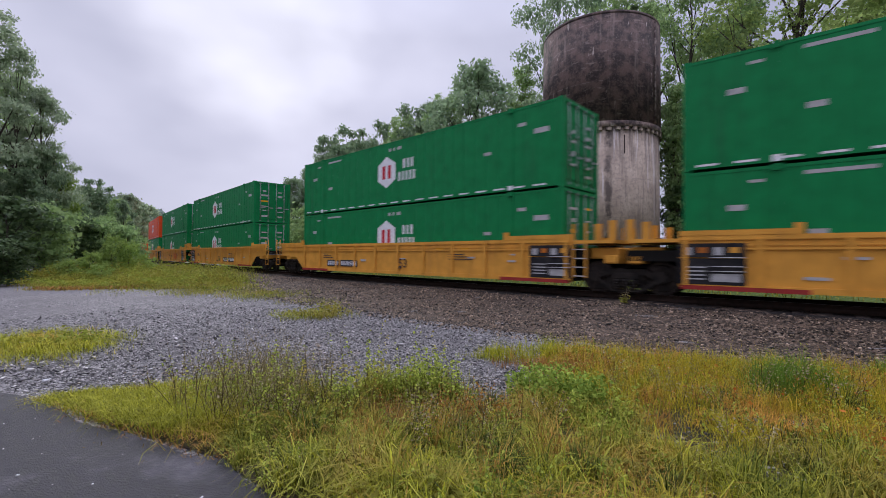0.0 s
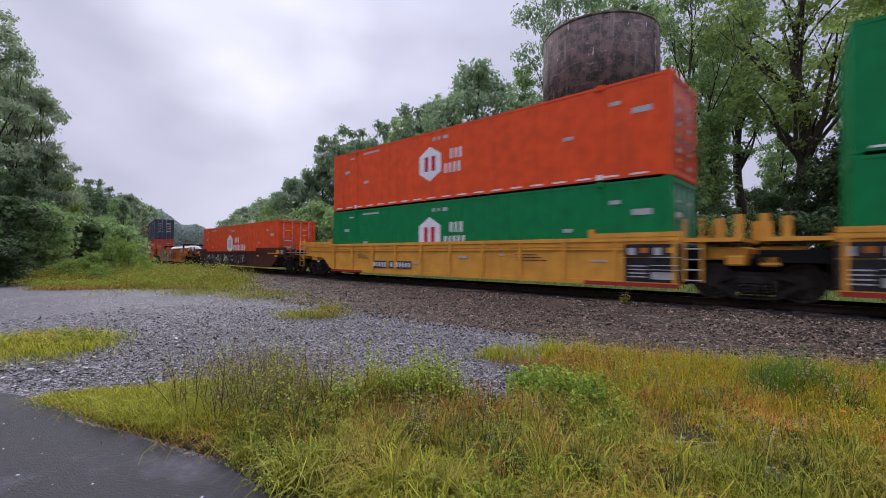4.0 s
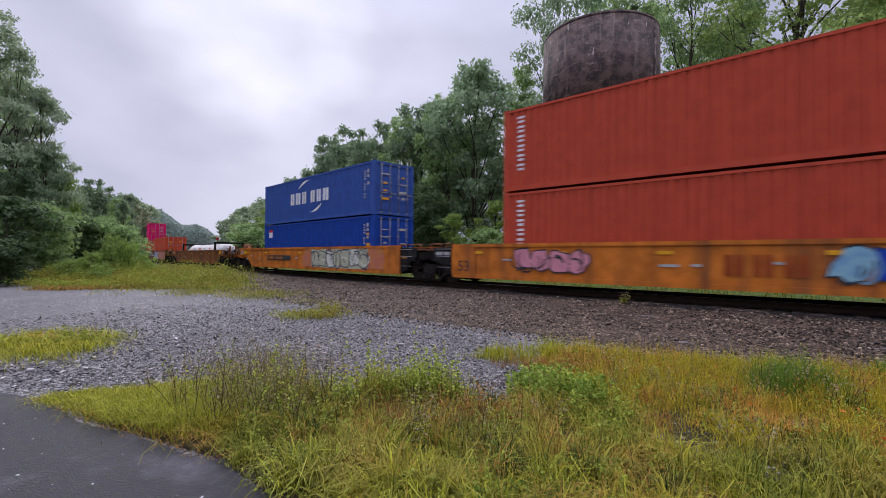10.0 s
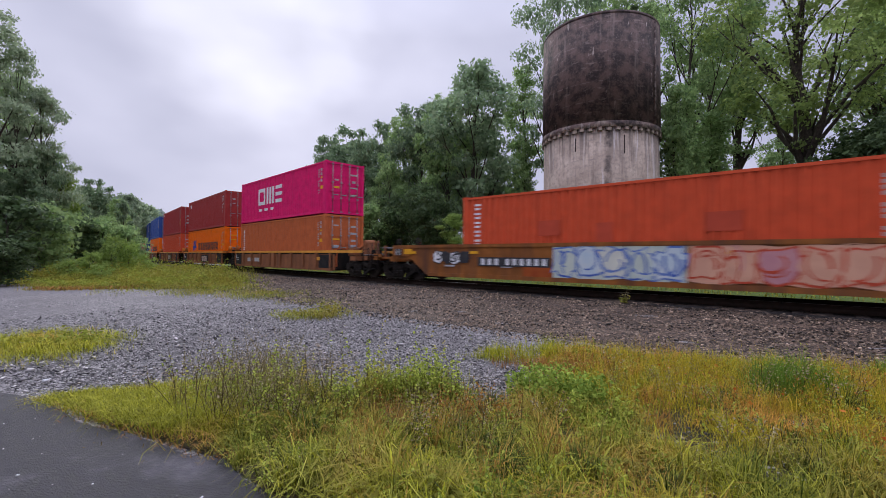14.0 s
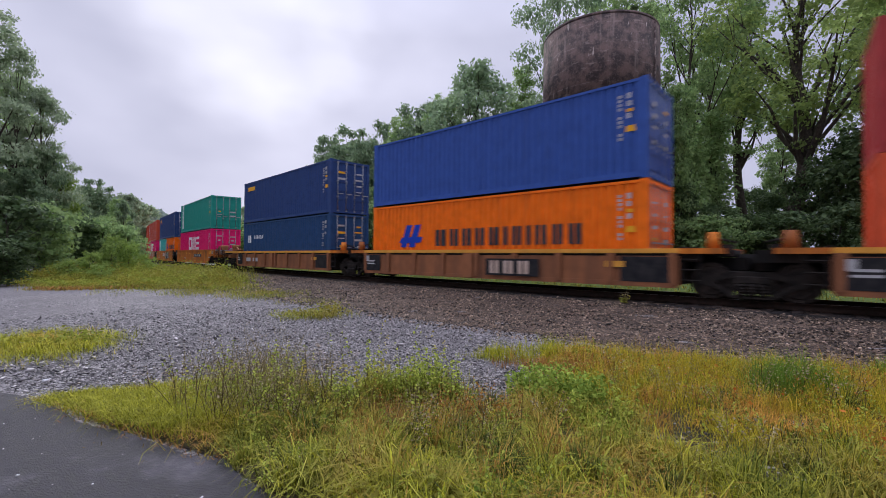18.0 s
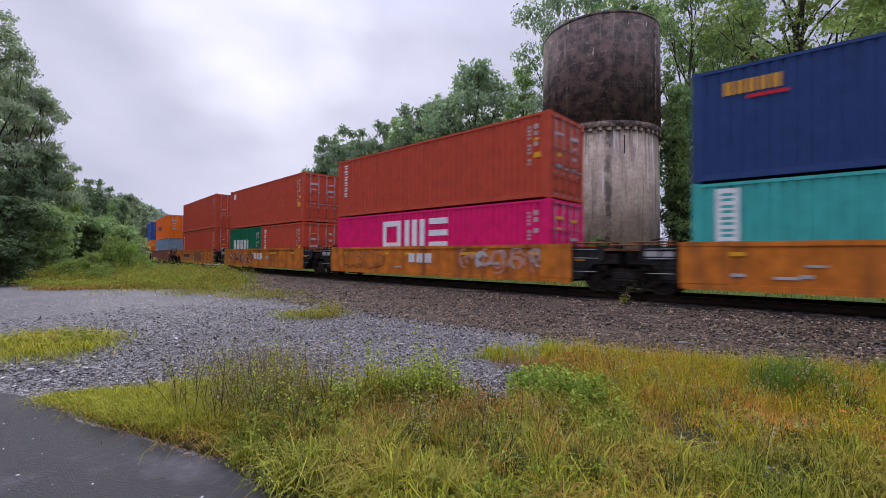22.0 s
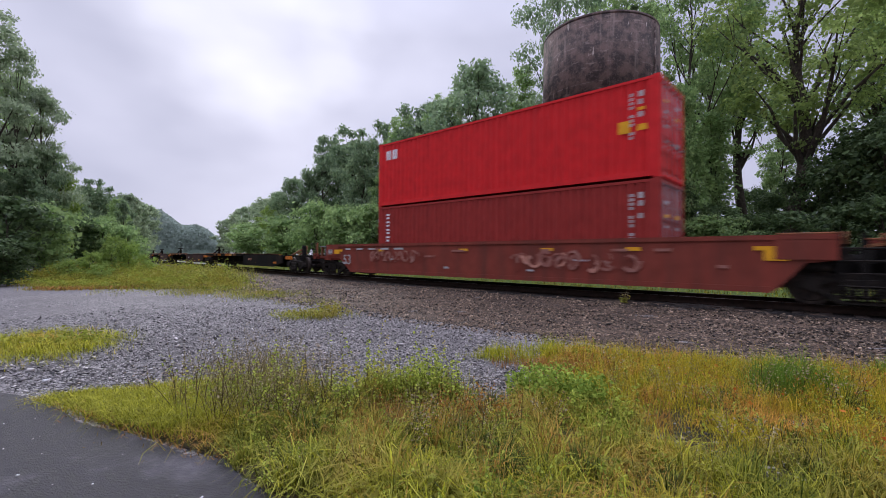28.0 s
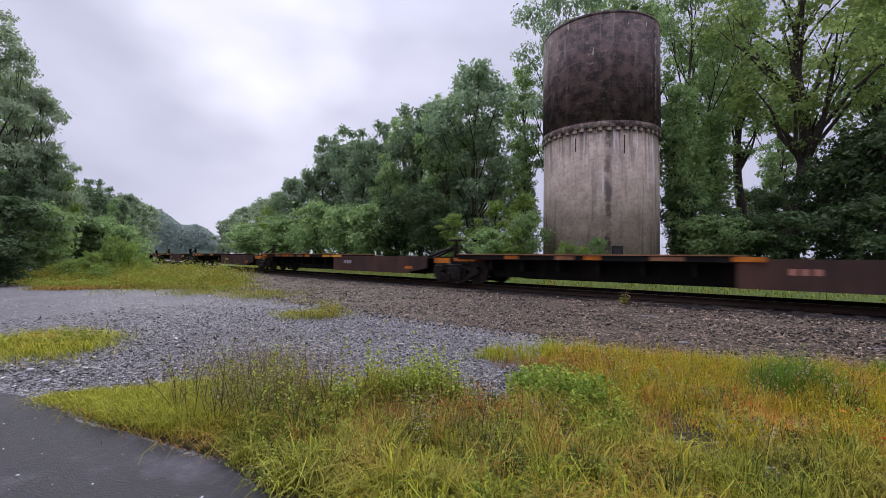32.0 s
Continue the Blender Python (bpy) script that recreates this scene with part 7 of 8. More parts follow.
TREE_LABEL = {"oak": "broad leafy green deciduous tree at the woodland edge", "ash": "dark green deciduous tree at the woodland edge", "elm": "dense green deciduous tree with low branches",
              "poplar": "slender dark green deciduous tree", "tall": "tall deciduous tree with an open green crown", "tall2": "tall dark green tree with bare lower trunk",
              "tall3": "tall deciduous tree with bright green upper leaves", "tier": "tall grey-green tree with level tiers of leaves",
              "slim": "slender mid-green young tree", "slim_tall": "tall slender tree with a narrow green crown", "light": "fresh yellow-green leafy tree", "far": "grey-green tree farther along the line, haze put into its leaf colour", "under": "small tree under the taller ones, shade put into its leaf colour", "shrub": "green leafy shrub on the verge", "shrub2": "bright green leafy bush among weeds", "shrub3": "mid-green leafy undergrowth shrub"}
_trng = random.Random(77)


def plant(kind, x, y, h, wide=1.0, z=None, turn=None):
    zz = float(ground_z(np.array([x]), np.array([y]))[0]) if z is None else z
    shrub = kind.startswith("shrub")
    t = new("shrub" if shrub else "tree")
    tagged(t, TREE_LABEL[kind], "shrub" if shrub else "tree", "shrubs" if shrub else "trees of the wood")
    k = h / PROTO_H[kind]
    t.matrix_world = Matrix.Translation((x, y, zz)) @ Matrix.Rotation(_trng.uniform(0, 6.28) if turn is None else turn, 4, "Z") @ Matrix.Diagonal((k * wide, k * wide, k, 1))
    part("trunk", PROTO[kind][0], parent=t)
    part("crown", PROTO[kind][1], parent=t)
    return t


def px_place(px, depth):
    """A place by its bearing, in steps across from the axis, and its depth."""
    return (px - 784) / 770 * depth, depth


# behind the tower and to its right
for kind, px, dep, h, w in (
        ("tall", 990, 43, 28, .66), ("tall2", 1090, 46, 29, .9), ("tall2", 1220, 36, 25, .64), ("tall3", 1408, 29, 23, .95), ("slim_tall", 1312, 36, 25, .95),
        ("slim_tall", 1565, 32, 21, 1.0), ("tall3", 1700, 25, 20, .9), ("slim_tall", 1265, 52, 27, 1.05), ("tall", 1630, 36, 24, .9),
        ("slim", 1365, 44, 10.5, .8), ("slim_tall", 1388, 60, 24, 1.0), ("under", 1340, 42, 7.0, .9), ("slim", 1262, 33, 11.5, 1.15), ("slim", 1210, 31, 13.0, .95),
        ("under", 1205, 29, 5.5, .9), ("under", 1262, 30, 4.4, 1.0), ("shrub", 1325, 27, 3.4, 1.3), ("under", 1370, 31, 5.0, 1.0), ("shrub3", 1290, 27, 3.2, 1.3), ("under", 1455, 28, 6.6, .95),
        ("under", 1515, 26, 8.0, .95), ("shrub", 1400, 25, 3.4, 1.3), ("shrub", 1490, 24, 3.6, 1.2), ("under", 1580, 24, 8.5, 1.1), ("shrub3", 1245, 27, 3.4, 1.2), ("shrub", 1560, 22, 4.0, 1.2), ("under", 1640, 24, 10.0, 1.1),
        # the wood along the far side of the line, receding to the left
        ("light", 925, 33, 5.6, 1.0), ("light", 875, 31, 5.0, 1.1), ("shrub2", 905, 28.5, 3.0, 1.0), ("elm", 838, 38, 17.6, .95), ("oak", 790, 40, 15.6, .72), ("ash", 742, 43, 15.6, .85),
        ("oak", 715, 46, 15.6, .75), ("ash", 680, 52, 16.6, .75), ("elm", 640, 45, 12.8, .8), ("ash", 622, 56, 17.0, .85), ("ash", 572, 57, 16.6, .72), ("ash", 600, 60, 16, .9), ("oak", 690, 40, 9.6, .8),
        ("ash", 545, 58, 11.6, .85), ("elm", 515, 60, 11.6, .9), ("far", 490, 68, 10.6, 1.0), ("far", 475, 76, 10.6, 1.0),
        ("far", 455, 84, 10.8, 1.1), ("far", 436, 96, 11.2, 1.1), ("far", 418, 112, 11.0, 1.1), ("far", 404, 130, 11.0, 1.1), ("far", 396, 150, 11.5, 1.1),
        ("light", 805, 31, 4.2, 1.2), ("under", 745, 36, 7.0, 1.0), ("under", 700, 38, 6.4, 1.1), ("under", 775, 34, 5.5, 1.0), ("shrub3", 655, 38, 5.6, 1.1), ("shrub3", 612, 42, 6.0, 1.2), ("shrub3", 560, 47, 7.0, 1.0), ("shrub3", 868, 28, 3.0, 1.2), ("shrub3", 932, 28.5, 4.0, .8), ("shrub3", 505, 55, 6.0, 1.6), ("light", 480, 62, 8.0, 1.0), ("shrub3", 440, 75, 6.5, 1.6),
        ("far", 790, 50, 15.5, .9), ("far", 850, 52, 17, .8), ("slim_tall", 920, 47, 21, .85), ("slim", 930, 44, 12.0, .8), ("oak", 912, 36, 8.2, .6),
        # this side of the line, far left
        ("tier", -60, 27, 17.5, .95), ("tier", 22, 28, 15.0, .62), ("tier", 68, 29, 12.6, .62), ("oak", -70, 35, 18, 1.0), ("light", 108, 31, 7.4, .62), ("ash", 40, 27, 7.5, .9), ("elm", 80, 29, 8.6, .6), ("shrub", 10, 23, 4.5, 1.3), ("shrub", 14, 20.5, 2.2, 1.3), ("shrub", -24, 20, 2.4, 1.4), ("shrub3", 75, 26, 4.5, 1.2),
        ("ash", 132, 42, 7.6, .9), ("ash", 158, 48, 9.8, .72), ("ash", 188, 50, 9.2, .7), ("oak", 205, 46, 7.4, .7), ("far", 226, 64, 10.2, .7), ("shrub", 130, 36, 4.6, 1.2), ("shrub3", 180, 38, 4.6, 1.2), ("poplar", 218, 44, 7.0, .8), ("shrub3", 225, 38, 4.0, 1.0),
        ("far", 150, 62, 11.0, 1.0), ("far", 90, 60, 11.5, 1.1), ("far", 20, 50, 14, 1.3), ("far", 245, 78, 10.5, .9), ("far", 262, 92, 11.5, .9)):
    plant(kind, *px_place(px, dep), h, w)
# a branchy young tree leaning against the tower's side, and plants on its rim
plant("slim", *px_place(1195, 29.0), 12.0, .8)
plant("shrub3", TOWER_AT.x + 2.2, TOWER_AT.y - 2.5, 1.3, 1.3, z=16.2)
plant("shrub", TOWER_AT.x + 1.0, TOWER_AT.y - 3.2, .7, 1.5, z=16.3)
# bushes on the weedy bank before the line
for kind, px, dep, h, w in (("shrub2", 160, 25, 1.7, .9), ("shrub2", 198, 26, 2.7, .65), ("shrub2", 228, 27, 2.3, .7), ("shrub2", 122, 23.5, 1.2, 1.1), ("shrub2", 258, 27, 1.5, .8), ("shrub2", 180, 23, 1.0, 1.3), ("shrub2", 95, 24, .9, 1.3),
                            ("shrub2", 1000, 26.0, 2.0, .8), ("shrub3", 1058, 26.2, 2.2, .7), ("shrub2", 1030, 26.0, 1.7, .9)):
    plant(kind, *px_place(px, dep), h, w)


def far_woods():
    """A wooded ridge beyond the bend, its haze painted into the leaf and hill colours."""
    rng = np.random.default_rng(8)
    n = 26000
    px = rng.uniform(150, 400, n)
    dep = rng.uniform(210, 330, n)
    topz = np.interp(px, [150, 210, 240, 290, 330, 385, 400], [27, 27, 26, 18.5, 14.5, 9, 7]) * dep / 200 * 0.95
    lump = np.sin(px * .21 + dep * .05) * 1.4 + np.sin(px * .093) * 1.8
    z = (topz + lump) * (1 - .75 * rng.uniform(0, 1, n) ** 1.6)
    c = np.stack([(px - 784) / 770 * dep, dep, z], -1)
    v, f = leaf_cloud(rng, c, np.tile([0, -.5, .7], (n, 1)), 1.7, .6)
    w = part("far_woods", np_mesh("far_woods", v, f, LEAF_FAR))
    tagged(w, "distant wooded ridge beyond the bend, haze put into its leaf colour", "woods", kind="stuff")
    bm = bmesh.new()
    prev = None
    for k in range(26):
        p = 140 + 10.6 * k
        h = float(np.interp(p, [150, 210, 240, 290, 330, 385, 410], [27, 27, 26, 18.5, 14.5, 9, 5])) * 1.3 - 2.5
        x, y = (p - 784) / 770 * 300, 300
        row = [bm.verts.new((x * .8, y * .8, -2)), bm.verts.new((x, y, h)), bm.verts.new((x * 1.3, y * 1.3, h)), bm.verts.new((x * 1.6, y * 1.6, -2))]
        if prev:
            for i in range(3):
                bm.faces.new((prev[i], row[i], row[i + 1], prev[i + 1]))
        prev = row
    # hill colour is paled for haze like the leaves before it
    hill = part("backdrop_hill", bm, mat("haze_paled_hill", (0.20, 0.255, 0.215), (0.18, 0.235, 0.195), scale=.2, rough=.95))
    tagged(hill, "distant wooded hill slope, its green paled for haze", "hill", kind="structure")


far_woods()


def in_poly(x, y, poly):
    inside = np.zeros(len(x), bool)
    for (ax, ay), (cx, cyy) in zip(poly, poly[1:] + poly[:1]):
        hit = ((ay > y) != (cyy > y)) & (x < (cx - ax) * (y - ay) / (cyy - ay + 1e-9) + ax)
        inside ^= hit
    return inside


def scatter(rng, poly, n, ragged=0.12):
    p = np.array(poly)
    lo, hi = p.min(0), p.max(0)
    q = rng.uniform(lo, hi, (n * 4, 2))
    q = q[in_poly(q[:, 0], q[:, 1], poly)][:n]
    return q + rng.normal(0, ragged, q.shape)


def blades(name, seed, pts, h, w, material, label, droop=.55, clump=5, spread=.07, way=None, long=False):
    """Grass in tufts: each blade bends over in three steps and narrows to a point."""
    rng = np.random.default_rng(seed)
    pts = np.repeat(pts, clump, axis=0)
    n = len(pts)
    pts = pts + rng.normal(0, spread, (n, 2))
    z = ground_z(pts[:, 0], pts[:, 1])
    a = rng.uniform(0, 2 * math.pi, n) if way is None else rng.normal(way[0], way[1], n)
    hh = (h if np.ndim(h) == 0 else np.repeat(h, clump)) * rng.uniform(.45, 1.25, n)
    bend = rng.uniform(.1, 1.0, n) ** .8 * droop * 1.5          # how far the blade has gone over, in radians
    L = hh / np.clip(np.sin(bend + 1e-3) / (bend + 1e-3), .5, 1)
    dx, dy = np.cos(a), np.sin(a)
    px_, py_ = -dy, dx
    ww = w * rng.uniform(.6, 1.3, n)
    steps = ((0, 1), (.42, .9), (.76, .6), (1.0, 0)) if long else ((0, 1), (.55, .85), (1.0, 0))
    m = len(steps) - 1
    v = np.zeros((n, 2 * m + 1, 3))
    for k, (q, fw) in enumerate(steps):
        out = L * (1 - np.cos(bend * q * 1.25)) / (bend + .05) * .9
        up = L * np.sin(bend * q * 1.25) / (bend * 1.25 + 1e-6)
        for s, j in ((-1, 0), (1, 1)):
            if k == m and j:
                continue
            v[:, 2 * k + j, 0] = pts[:, 0] + dx * out + px_ * ww * fw * .5 * s
            v[:, 2 * k + j, 1] = pts[:, 1] + dy * out + py_ * ww * fw * .5 * s
            v[:, 2 * k + j, 2] = np.maximum(z + up, z + .01 * q) - .01
    i = np.arange(n)[:, None] * (2 * m + 1)
    tri = []
    for k in range(m - 1):
        tri += [(2 * k, 2 * k + 1, 2 * k + 3), (2 * k, 2 * k + 3, 2 * k + 2)]
    tri.append((2 * m - 2, 2 * m - 1, 2 * m))
    f = np.concatenate([i + np.array([t]) for t in tri])
    g = part(name, np_mesh(name, v.reshape(-1, 3), f, material))
    tagged(g, label, name.replace("_", " "), kind="stuff")
    return g


VERGE = [(-3.9, 4.55), (-3.2, 5.0), (-2.0, 5.2), (-.9, 5.0), (-.2, 4.7), (.5, 4.2), (1.0, 4.6), (1.6, 6.2), (2.2, 7.4), (4.3, 6.6), (5.5, 6.2), (7, 6.0), (13, 5.0), (10, 1.0), (3, .9), (.3, 1.7), (-1.0, 2.75), (-1.7, 3.35), (-3.3, 4.1)]
ISLAND = [(-9.5, 7.0), (-7.9, 7.9), (-7.3, 8.4), (-5.7, 7.4), (-5.5, 6.9), (-6.4, 6.5), (-8.0, 6.0)]
BANK = [(-22, 20.5), (-16.6, 18.2), (-14.5, 19.4), (-11.5, 20.0), (-8.5, 17.6), (-9.3, 20.5), (-13.5, 27.5), (-19, 34), (-25, 34)]


def patchy(rng, pts, scale, keep, seed):
    """Keeps points where a soft pattern is high, for uneven cover."""
    v = np.array([noise.noise(Vector((x * scale, y * scale, seed))) for x, y in pts])
    return pts[v + rng.uniform(-.25, .25, len(pts)) > keep]


def herbs(name, seed, pts, h, branches, label, seeds, size, leafy=0):
    """Standing weeds: thin branching stems with seed tufts along their upper half, and small leaves below."""
    rng = np.random.default_rng(seed)
    vs, fs, dots, lv = [], [], [], []
    for (x, y), hh in zip(pts, np.broadcast_to(h, len(pts))):
        z = float(ground_z(np.array([x]), np.array([y]))[0])
        for _ in range(branches):
            a, ln = rng.uniform(0, 6.28), abs(rng.normal(0, .45))
            L = hh * rng.uniform(.35, 1.25)
            p0 = np.array([x, y, z]) + np.array([rng.normal(0, .02), rng.normal(0, .02), 0])
            d = np.array([math.cos(a) * ln, math.sin(a) * ln, 1.0])
            q = [p0 + d * L * f + np.array([math.cos(a), math.sin(a), 0]) * .18 * L * f * f for f in (0, .5, 1)]
            b = len(vs)
            w = .0038
            o = np.array([math.sin(a), -math.cos(a), 0]) * w
            vs += [q[0] - o, q[0] + o, q[1] - o * .8, q[1] + o * .8, q[2] - o * .3, q[2] + o * .3]
            fs += [(b, b + 1, b + 3), (b, b + 3, b + 2), (b + 2, b + 3, b + 5), (b + 2, b + 5, b + 4)]
            for f in rng.uniform(.45, 1.02, seeds):
                dots.append(q[0] + (q[2] - q[0]) * f + rng.normal(0, .016 + .02 * f, 3))
            for f in rng.uniform(.05, .7, leafy):
                lv.append(q[0] + (q[2] - q[0]) * f + rng.normal(0, .03, 3))
    herb = new(name)
    tagged(herb, label, "weeds", kind="stuff")
    part("stem", np_mesh("stem", vs, fs, STALK if branches == 1 else HERBSTEM), parent=herb)
    v, f = leaf_cloud(rng, np.array(dots), None, size)
    part("seed_head", np_mesh("seed_head", v, f, SEED), parent=herb)
    if leafy:
        v, f = leaf_cloud(rng, np.array(lv), None, size * 2.3)
        part("leaf", np_mesh("leaf", v, f, LEAF_WEED), parent=herb)


def leafy_weeds(seed, pts, h, leaf, material, label, per=16):
    """Upright weeds: one leaning stem each, with small leaves standing off it all the way up and a thicker tip."""
    rng = np.random.default_rng(seed)
    n = len(pts)
    h = np.broadcast_to(h, n) * rng.uniform(.7, 1.25, n)
    foot = np.concatenate([pts, ground_z(pts[:, 0], pts[:, 1])[:, None]], 1)
    lean = np.concatenate([rng.normal(0, .16, (n, 2)), np.ones((n, 1))], 1) * h[:, None]
    side = np.concatenate([rng.normal(size=(n, 2)), np.zeros((n, 1))], 1)
    side *= .0032 / np.linalg.norm(side, axis=1)[:, None]
    vs = np.stack([foot - side, foot + side, foot + lean], 1).reshape(-1, 3)
    weed = new("leafy_weeds")
    tagged(weed, label, "weeds", kind="stuff")
    part("stem", np_mesh("stem", vs, np.arange(n * 3).reshape(n, 3), HERBSTEM), parent=weed)
    f = rng.uniform(.12, 1.0, (n, per)) ** .75
    a = rng.uniform(0, 6.283, (n, per))
    out = np.stack([np.cos(a), np.sin(a), np.zeros_like(a)], -1)
    reach = leaf * (1.25 - .7 * f)
    c = foot[:, None, :] + lean[:, None, :] * f[..., None] + out * (reach * .7)[..., None]
    v, t = leaf_cloud(rng, c.reshape(-1, 3), (out * .5 + np.array([0, 0, .75])).reshape(-1, 3), leaf * (1.15 - .45 * f).ravel(), .5)
    part("leaf", np_mesh("leaf", v, t, material), parent=weed)


def build_grass():
    rng = np.random.default_rng(21)
    def tall(p, seed, lo, hi, k=.8):
        return np.array([lo + (hi - lo) * min(1, max(0, noise.noise(Vector((x * k, y * k, seed))) + .45)) for x, y in p])
    def tussocks(poly, count, per, r, lo, hi, bare=()):
        """Tufts heaped round scattered centres, tallest in their middle; none on the bare spots."""
        cs = scatter(rng, poly, count, .05)
        size = rng.uniform(.6, 1.3, len(cs))
        g = rng.normal(size=(len(cs), per, 2))
        d2 = (g ** 2).sum(-1)
        p = (cs[:, None, :] + g * (r * size)[:, None, None]).reshape(-1, 2)
        h = (size[:, None] * (lo + (hi - lo) * np.exp(-d2 * .6))).ravel()
        keep = np.ones(len(p), bool)
        for x, y, q in bare:
            keep &= np.hypot(p[:, 0] - x, (p[:, 1] - y) * 1.3) > q
        return p[keep], h[keep]
    bare = ((2.0, 3.62, .26), (2.38, 3.05, .22), (1.55, 3.5, .16), (.78, 4.95, .34), (1.0, 5.5, .5), (-1.2, 5.2, .32), (.25, 4.35, .16), (3.1, 3.0, .2), (3.4, 4.0, .15))
    # a low mat of dead blades, lying every way
    p = patchy(rng, scatter(rng, VERGE, 4200), 1.6, -.05, 61)
    blades("dry_grass", 13, p, .08, .006, THATCH, "matted olive dead grass on the verge", 1.9, 6, .09)
    # low tapering tongue of grass along the road
    tongue = [(-4.35, 4.64), (-4.1, 4.8), (-3.3, 4.9), (-2.5, 5.0), (-1.9, 4.8), (-1.7, 3.7), (-2.3, 3.8), (-3.2, 4.2)]
    p = scatter(rng, tongue, 2300, .07)
    blades("grass", 1, p, np.interp(p[:, 0], [-4.3, -3.2, -1.8], [.05, .13, .25]), .0045, GRASS, "yellow-green fine grass tapering along the road", 1.3, 9, .05)
    # front: arching green and straw-coloured tussocks with dark gaps
    front = [(-1.85, 3.6), (-1.65, 4.2), (-1.0, 4.55), (-.1, 4.75), (.6, 4.55), (1.45, 4.45), (1.9, 3.4), (1.5, 2.3), (.5, 1.9), (.0, 2.1), (-.75, 2.75), (-1.15, 3.1)]
    p, h = tussocks(front, 105, 26, .075, .06, .28, bare)
    blades("grass", 2, p, h, .0070, GRASS2, "arching green grass tussocks on the verge", 1.45, 7, .03)
    p, h = tussocks(front, 70, 24, .07, .06, .26, bare)
    blades("grass", 16, p, h, .0065, GRASS, "yellow-green grass tussocks on the verge", 1.4, 7, .03)
    p, h = tussocks(front, 60, 16, .08, .10, .30, bare)
    blades("dry_grass", 3, p, h, .0050, DRYGRASS, "straw-coloured dry grass standing in the verge", 1.2, 5, .04)
    p, h = tussocks([(-.95, 3.2), (-.3, 3.1), (.6, 2.9), (.75, 2.5), (.2, 2.2), (-.3, 2.4)], 40, 22, .09, .06, .2)
    blades("grass", 17, p, h, .0085, LIMEGRASS, "bright green low grass at the foot of the verge", 1.7, 6, .04)
    # two tall tussocks, rusty at the foot
    p, h = tussocks([(-.85, 4.55), (-.45, 4.7), (-.4, 4.35), (-.8, 4.3)], 9, 26, .10, .2, .46)
    blades("grass", 18, p, h, .0055, GRASS2, "tall pale green tussock of fine grass", .8, 6, .03)
    p, h = tussocks([(-.3, 4.6), (.08, 4.65), (.1, 4.3), (-.25, 4.3)], 9, 26, .10, .2, .46)
    blades("grass", 19, p, h, .0055, GRASS2, "tall green tussock of fine grass", .8, 6, .03)
    p, h = tussocks([(-.8, 4.3), (.1, 4.3), (.4, 3.9), (.2, 3.4), (-.3, 3.8)], 26, 26, .09, .06, .26)
    blades("dry_grass", 20, p, h, .0050, REDGRASS, "rusty dead grass at the foot of the tussocks", 1.2, 5, .04)
    # leafy weeds standing in clumps through the front of the verge
    p, h = tussocks([(-.85, 4.55), (-.45, 4.7), (.08, 4.65), (.1, 4.3), (-.4, 4.3), (-.8, 4.3)], 20, 16, .10, .30, .60)
    leafy_weeds(31, p, h, .040, LEAF_STALK, "tall soft green leafy weeds standing in a clump")
    p, h = tussocks([(-2.5, 4.6), (-1.6, 4.9), (-.9, 4.5), (-.9, 3.7), (-1.5, 3.7), (-2.3, 4.1)], 38, 9, .10, .24, .54)
    leafy_weeds(32, p, h, .034, LEAF_STALK, "green leafy weeds among brown seeding stems")
    p, h = tussocks(front, 60, 8, .10, .10, .30, bare)
    leafy_weeds(33, p, h, .034, LEAF_STALK, "low green leafy weeds in the verge grass", 12)
    p, h = tussocks([(-.7, 4.4), (.3, 4.4), (.6, 3.9), (.3, 3.4), (-.2, 3.7)], 24, 10, .09, .14, .34)
    leafy_weeds(34, p, h, .030, LEAF_RUST, "rusty dying weeds at the foot of the clump", 12)
    p, h = tussocks([(1.1, 4.9), (1.6, 4.8), (1.9, 4.0), (1.4, 3.6), (1.0, 4.1)], 26, 12, .10, .14, .34)
    leafy_weeds(35, p, h, .036, LEAF_STALK, "green leafy weeds beside the bright herb", 14)
    # dark blades painting the shaded gaps, and brown seed stalks, between the paler tufts
    p, h = tussocks(front, 46, 24, .06, .10, .27, bare)
    blades("sedge", 41, p, h, .0075, GAP_SHADE_GRASS, "dark green tufts that paint shaded gaps between paler grass", 1.1, 6, .02)
    p, h = tussocks([(1.6, 5.6), (3.0, 5.8), (5.5, 5.4), (6.8, 4.6), (6.0, 3.0), (3.0, 2.2), (1.6, 3.0)], 34, 18, .06, .08, .22, bare)
    blades("sedge", 42, p, h, .0065, GAP_SHADE_GRASS, "dark green tufts that paint shaded gaps in the tawny grass", 1.0, 6, .02)
    p, h = tussocks([(-2.0, 4.6), (-1.3, 4.6), (-1.1, 4.1), (-1.8, 4.0)], 9, 7, .05, .3, .55)
    herbs("seed_stalks", 43, p, h, 1, "dark brown seed stalks standing close together", 26, .020)
    p, h = tussocks([(1.7, 5.6), (2.6, 5.9), (4.4, 5.2), (5.2, 4.2), (3.2, 3.6), (1.8, 4.4)], 9, 6, .05, .24, .42)
    herbs("seed_stalks", 44, p, h, 1, "dark brown seed stalks in tawny grass", 22, .020)
    # long grass lying out over the asphalt
    p = scatter(rng, [(-1.55, 3.75), (-.3, 3.0), (.25, 2.3), (-.2, 2.15), (-.95, 2.85), (-1.6, 3.4)], 190, .06)
    blades("grass", 11, p, tall(p, 53, .12, .28, 2.2), .0078, GRASS2, "long arching green grass over the road edge", 2.0, 8, .08, way=(math.radians(225), 1.3), long=True)
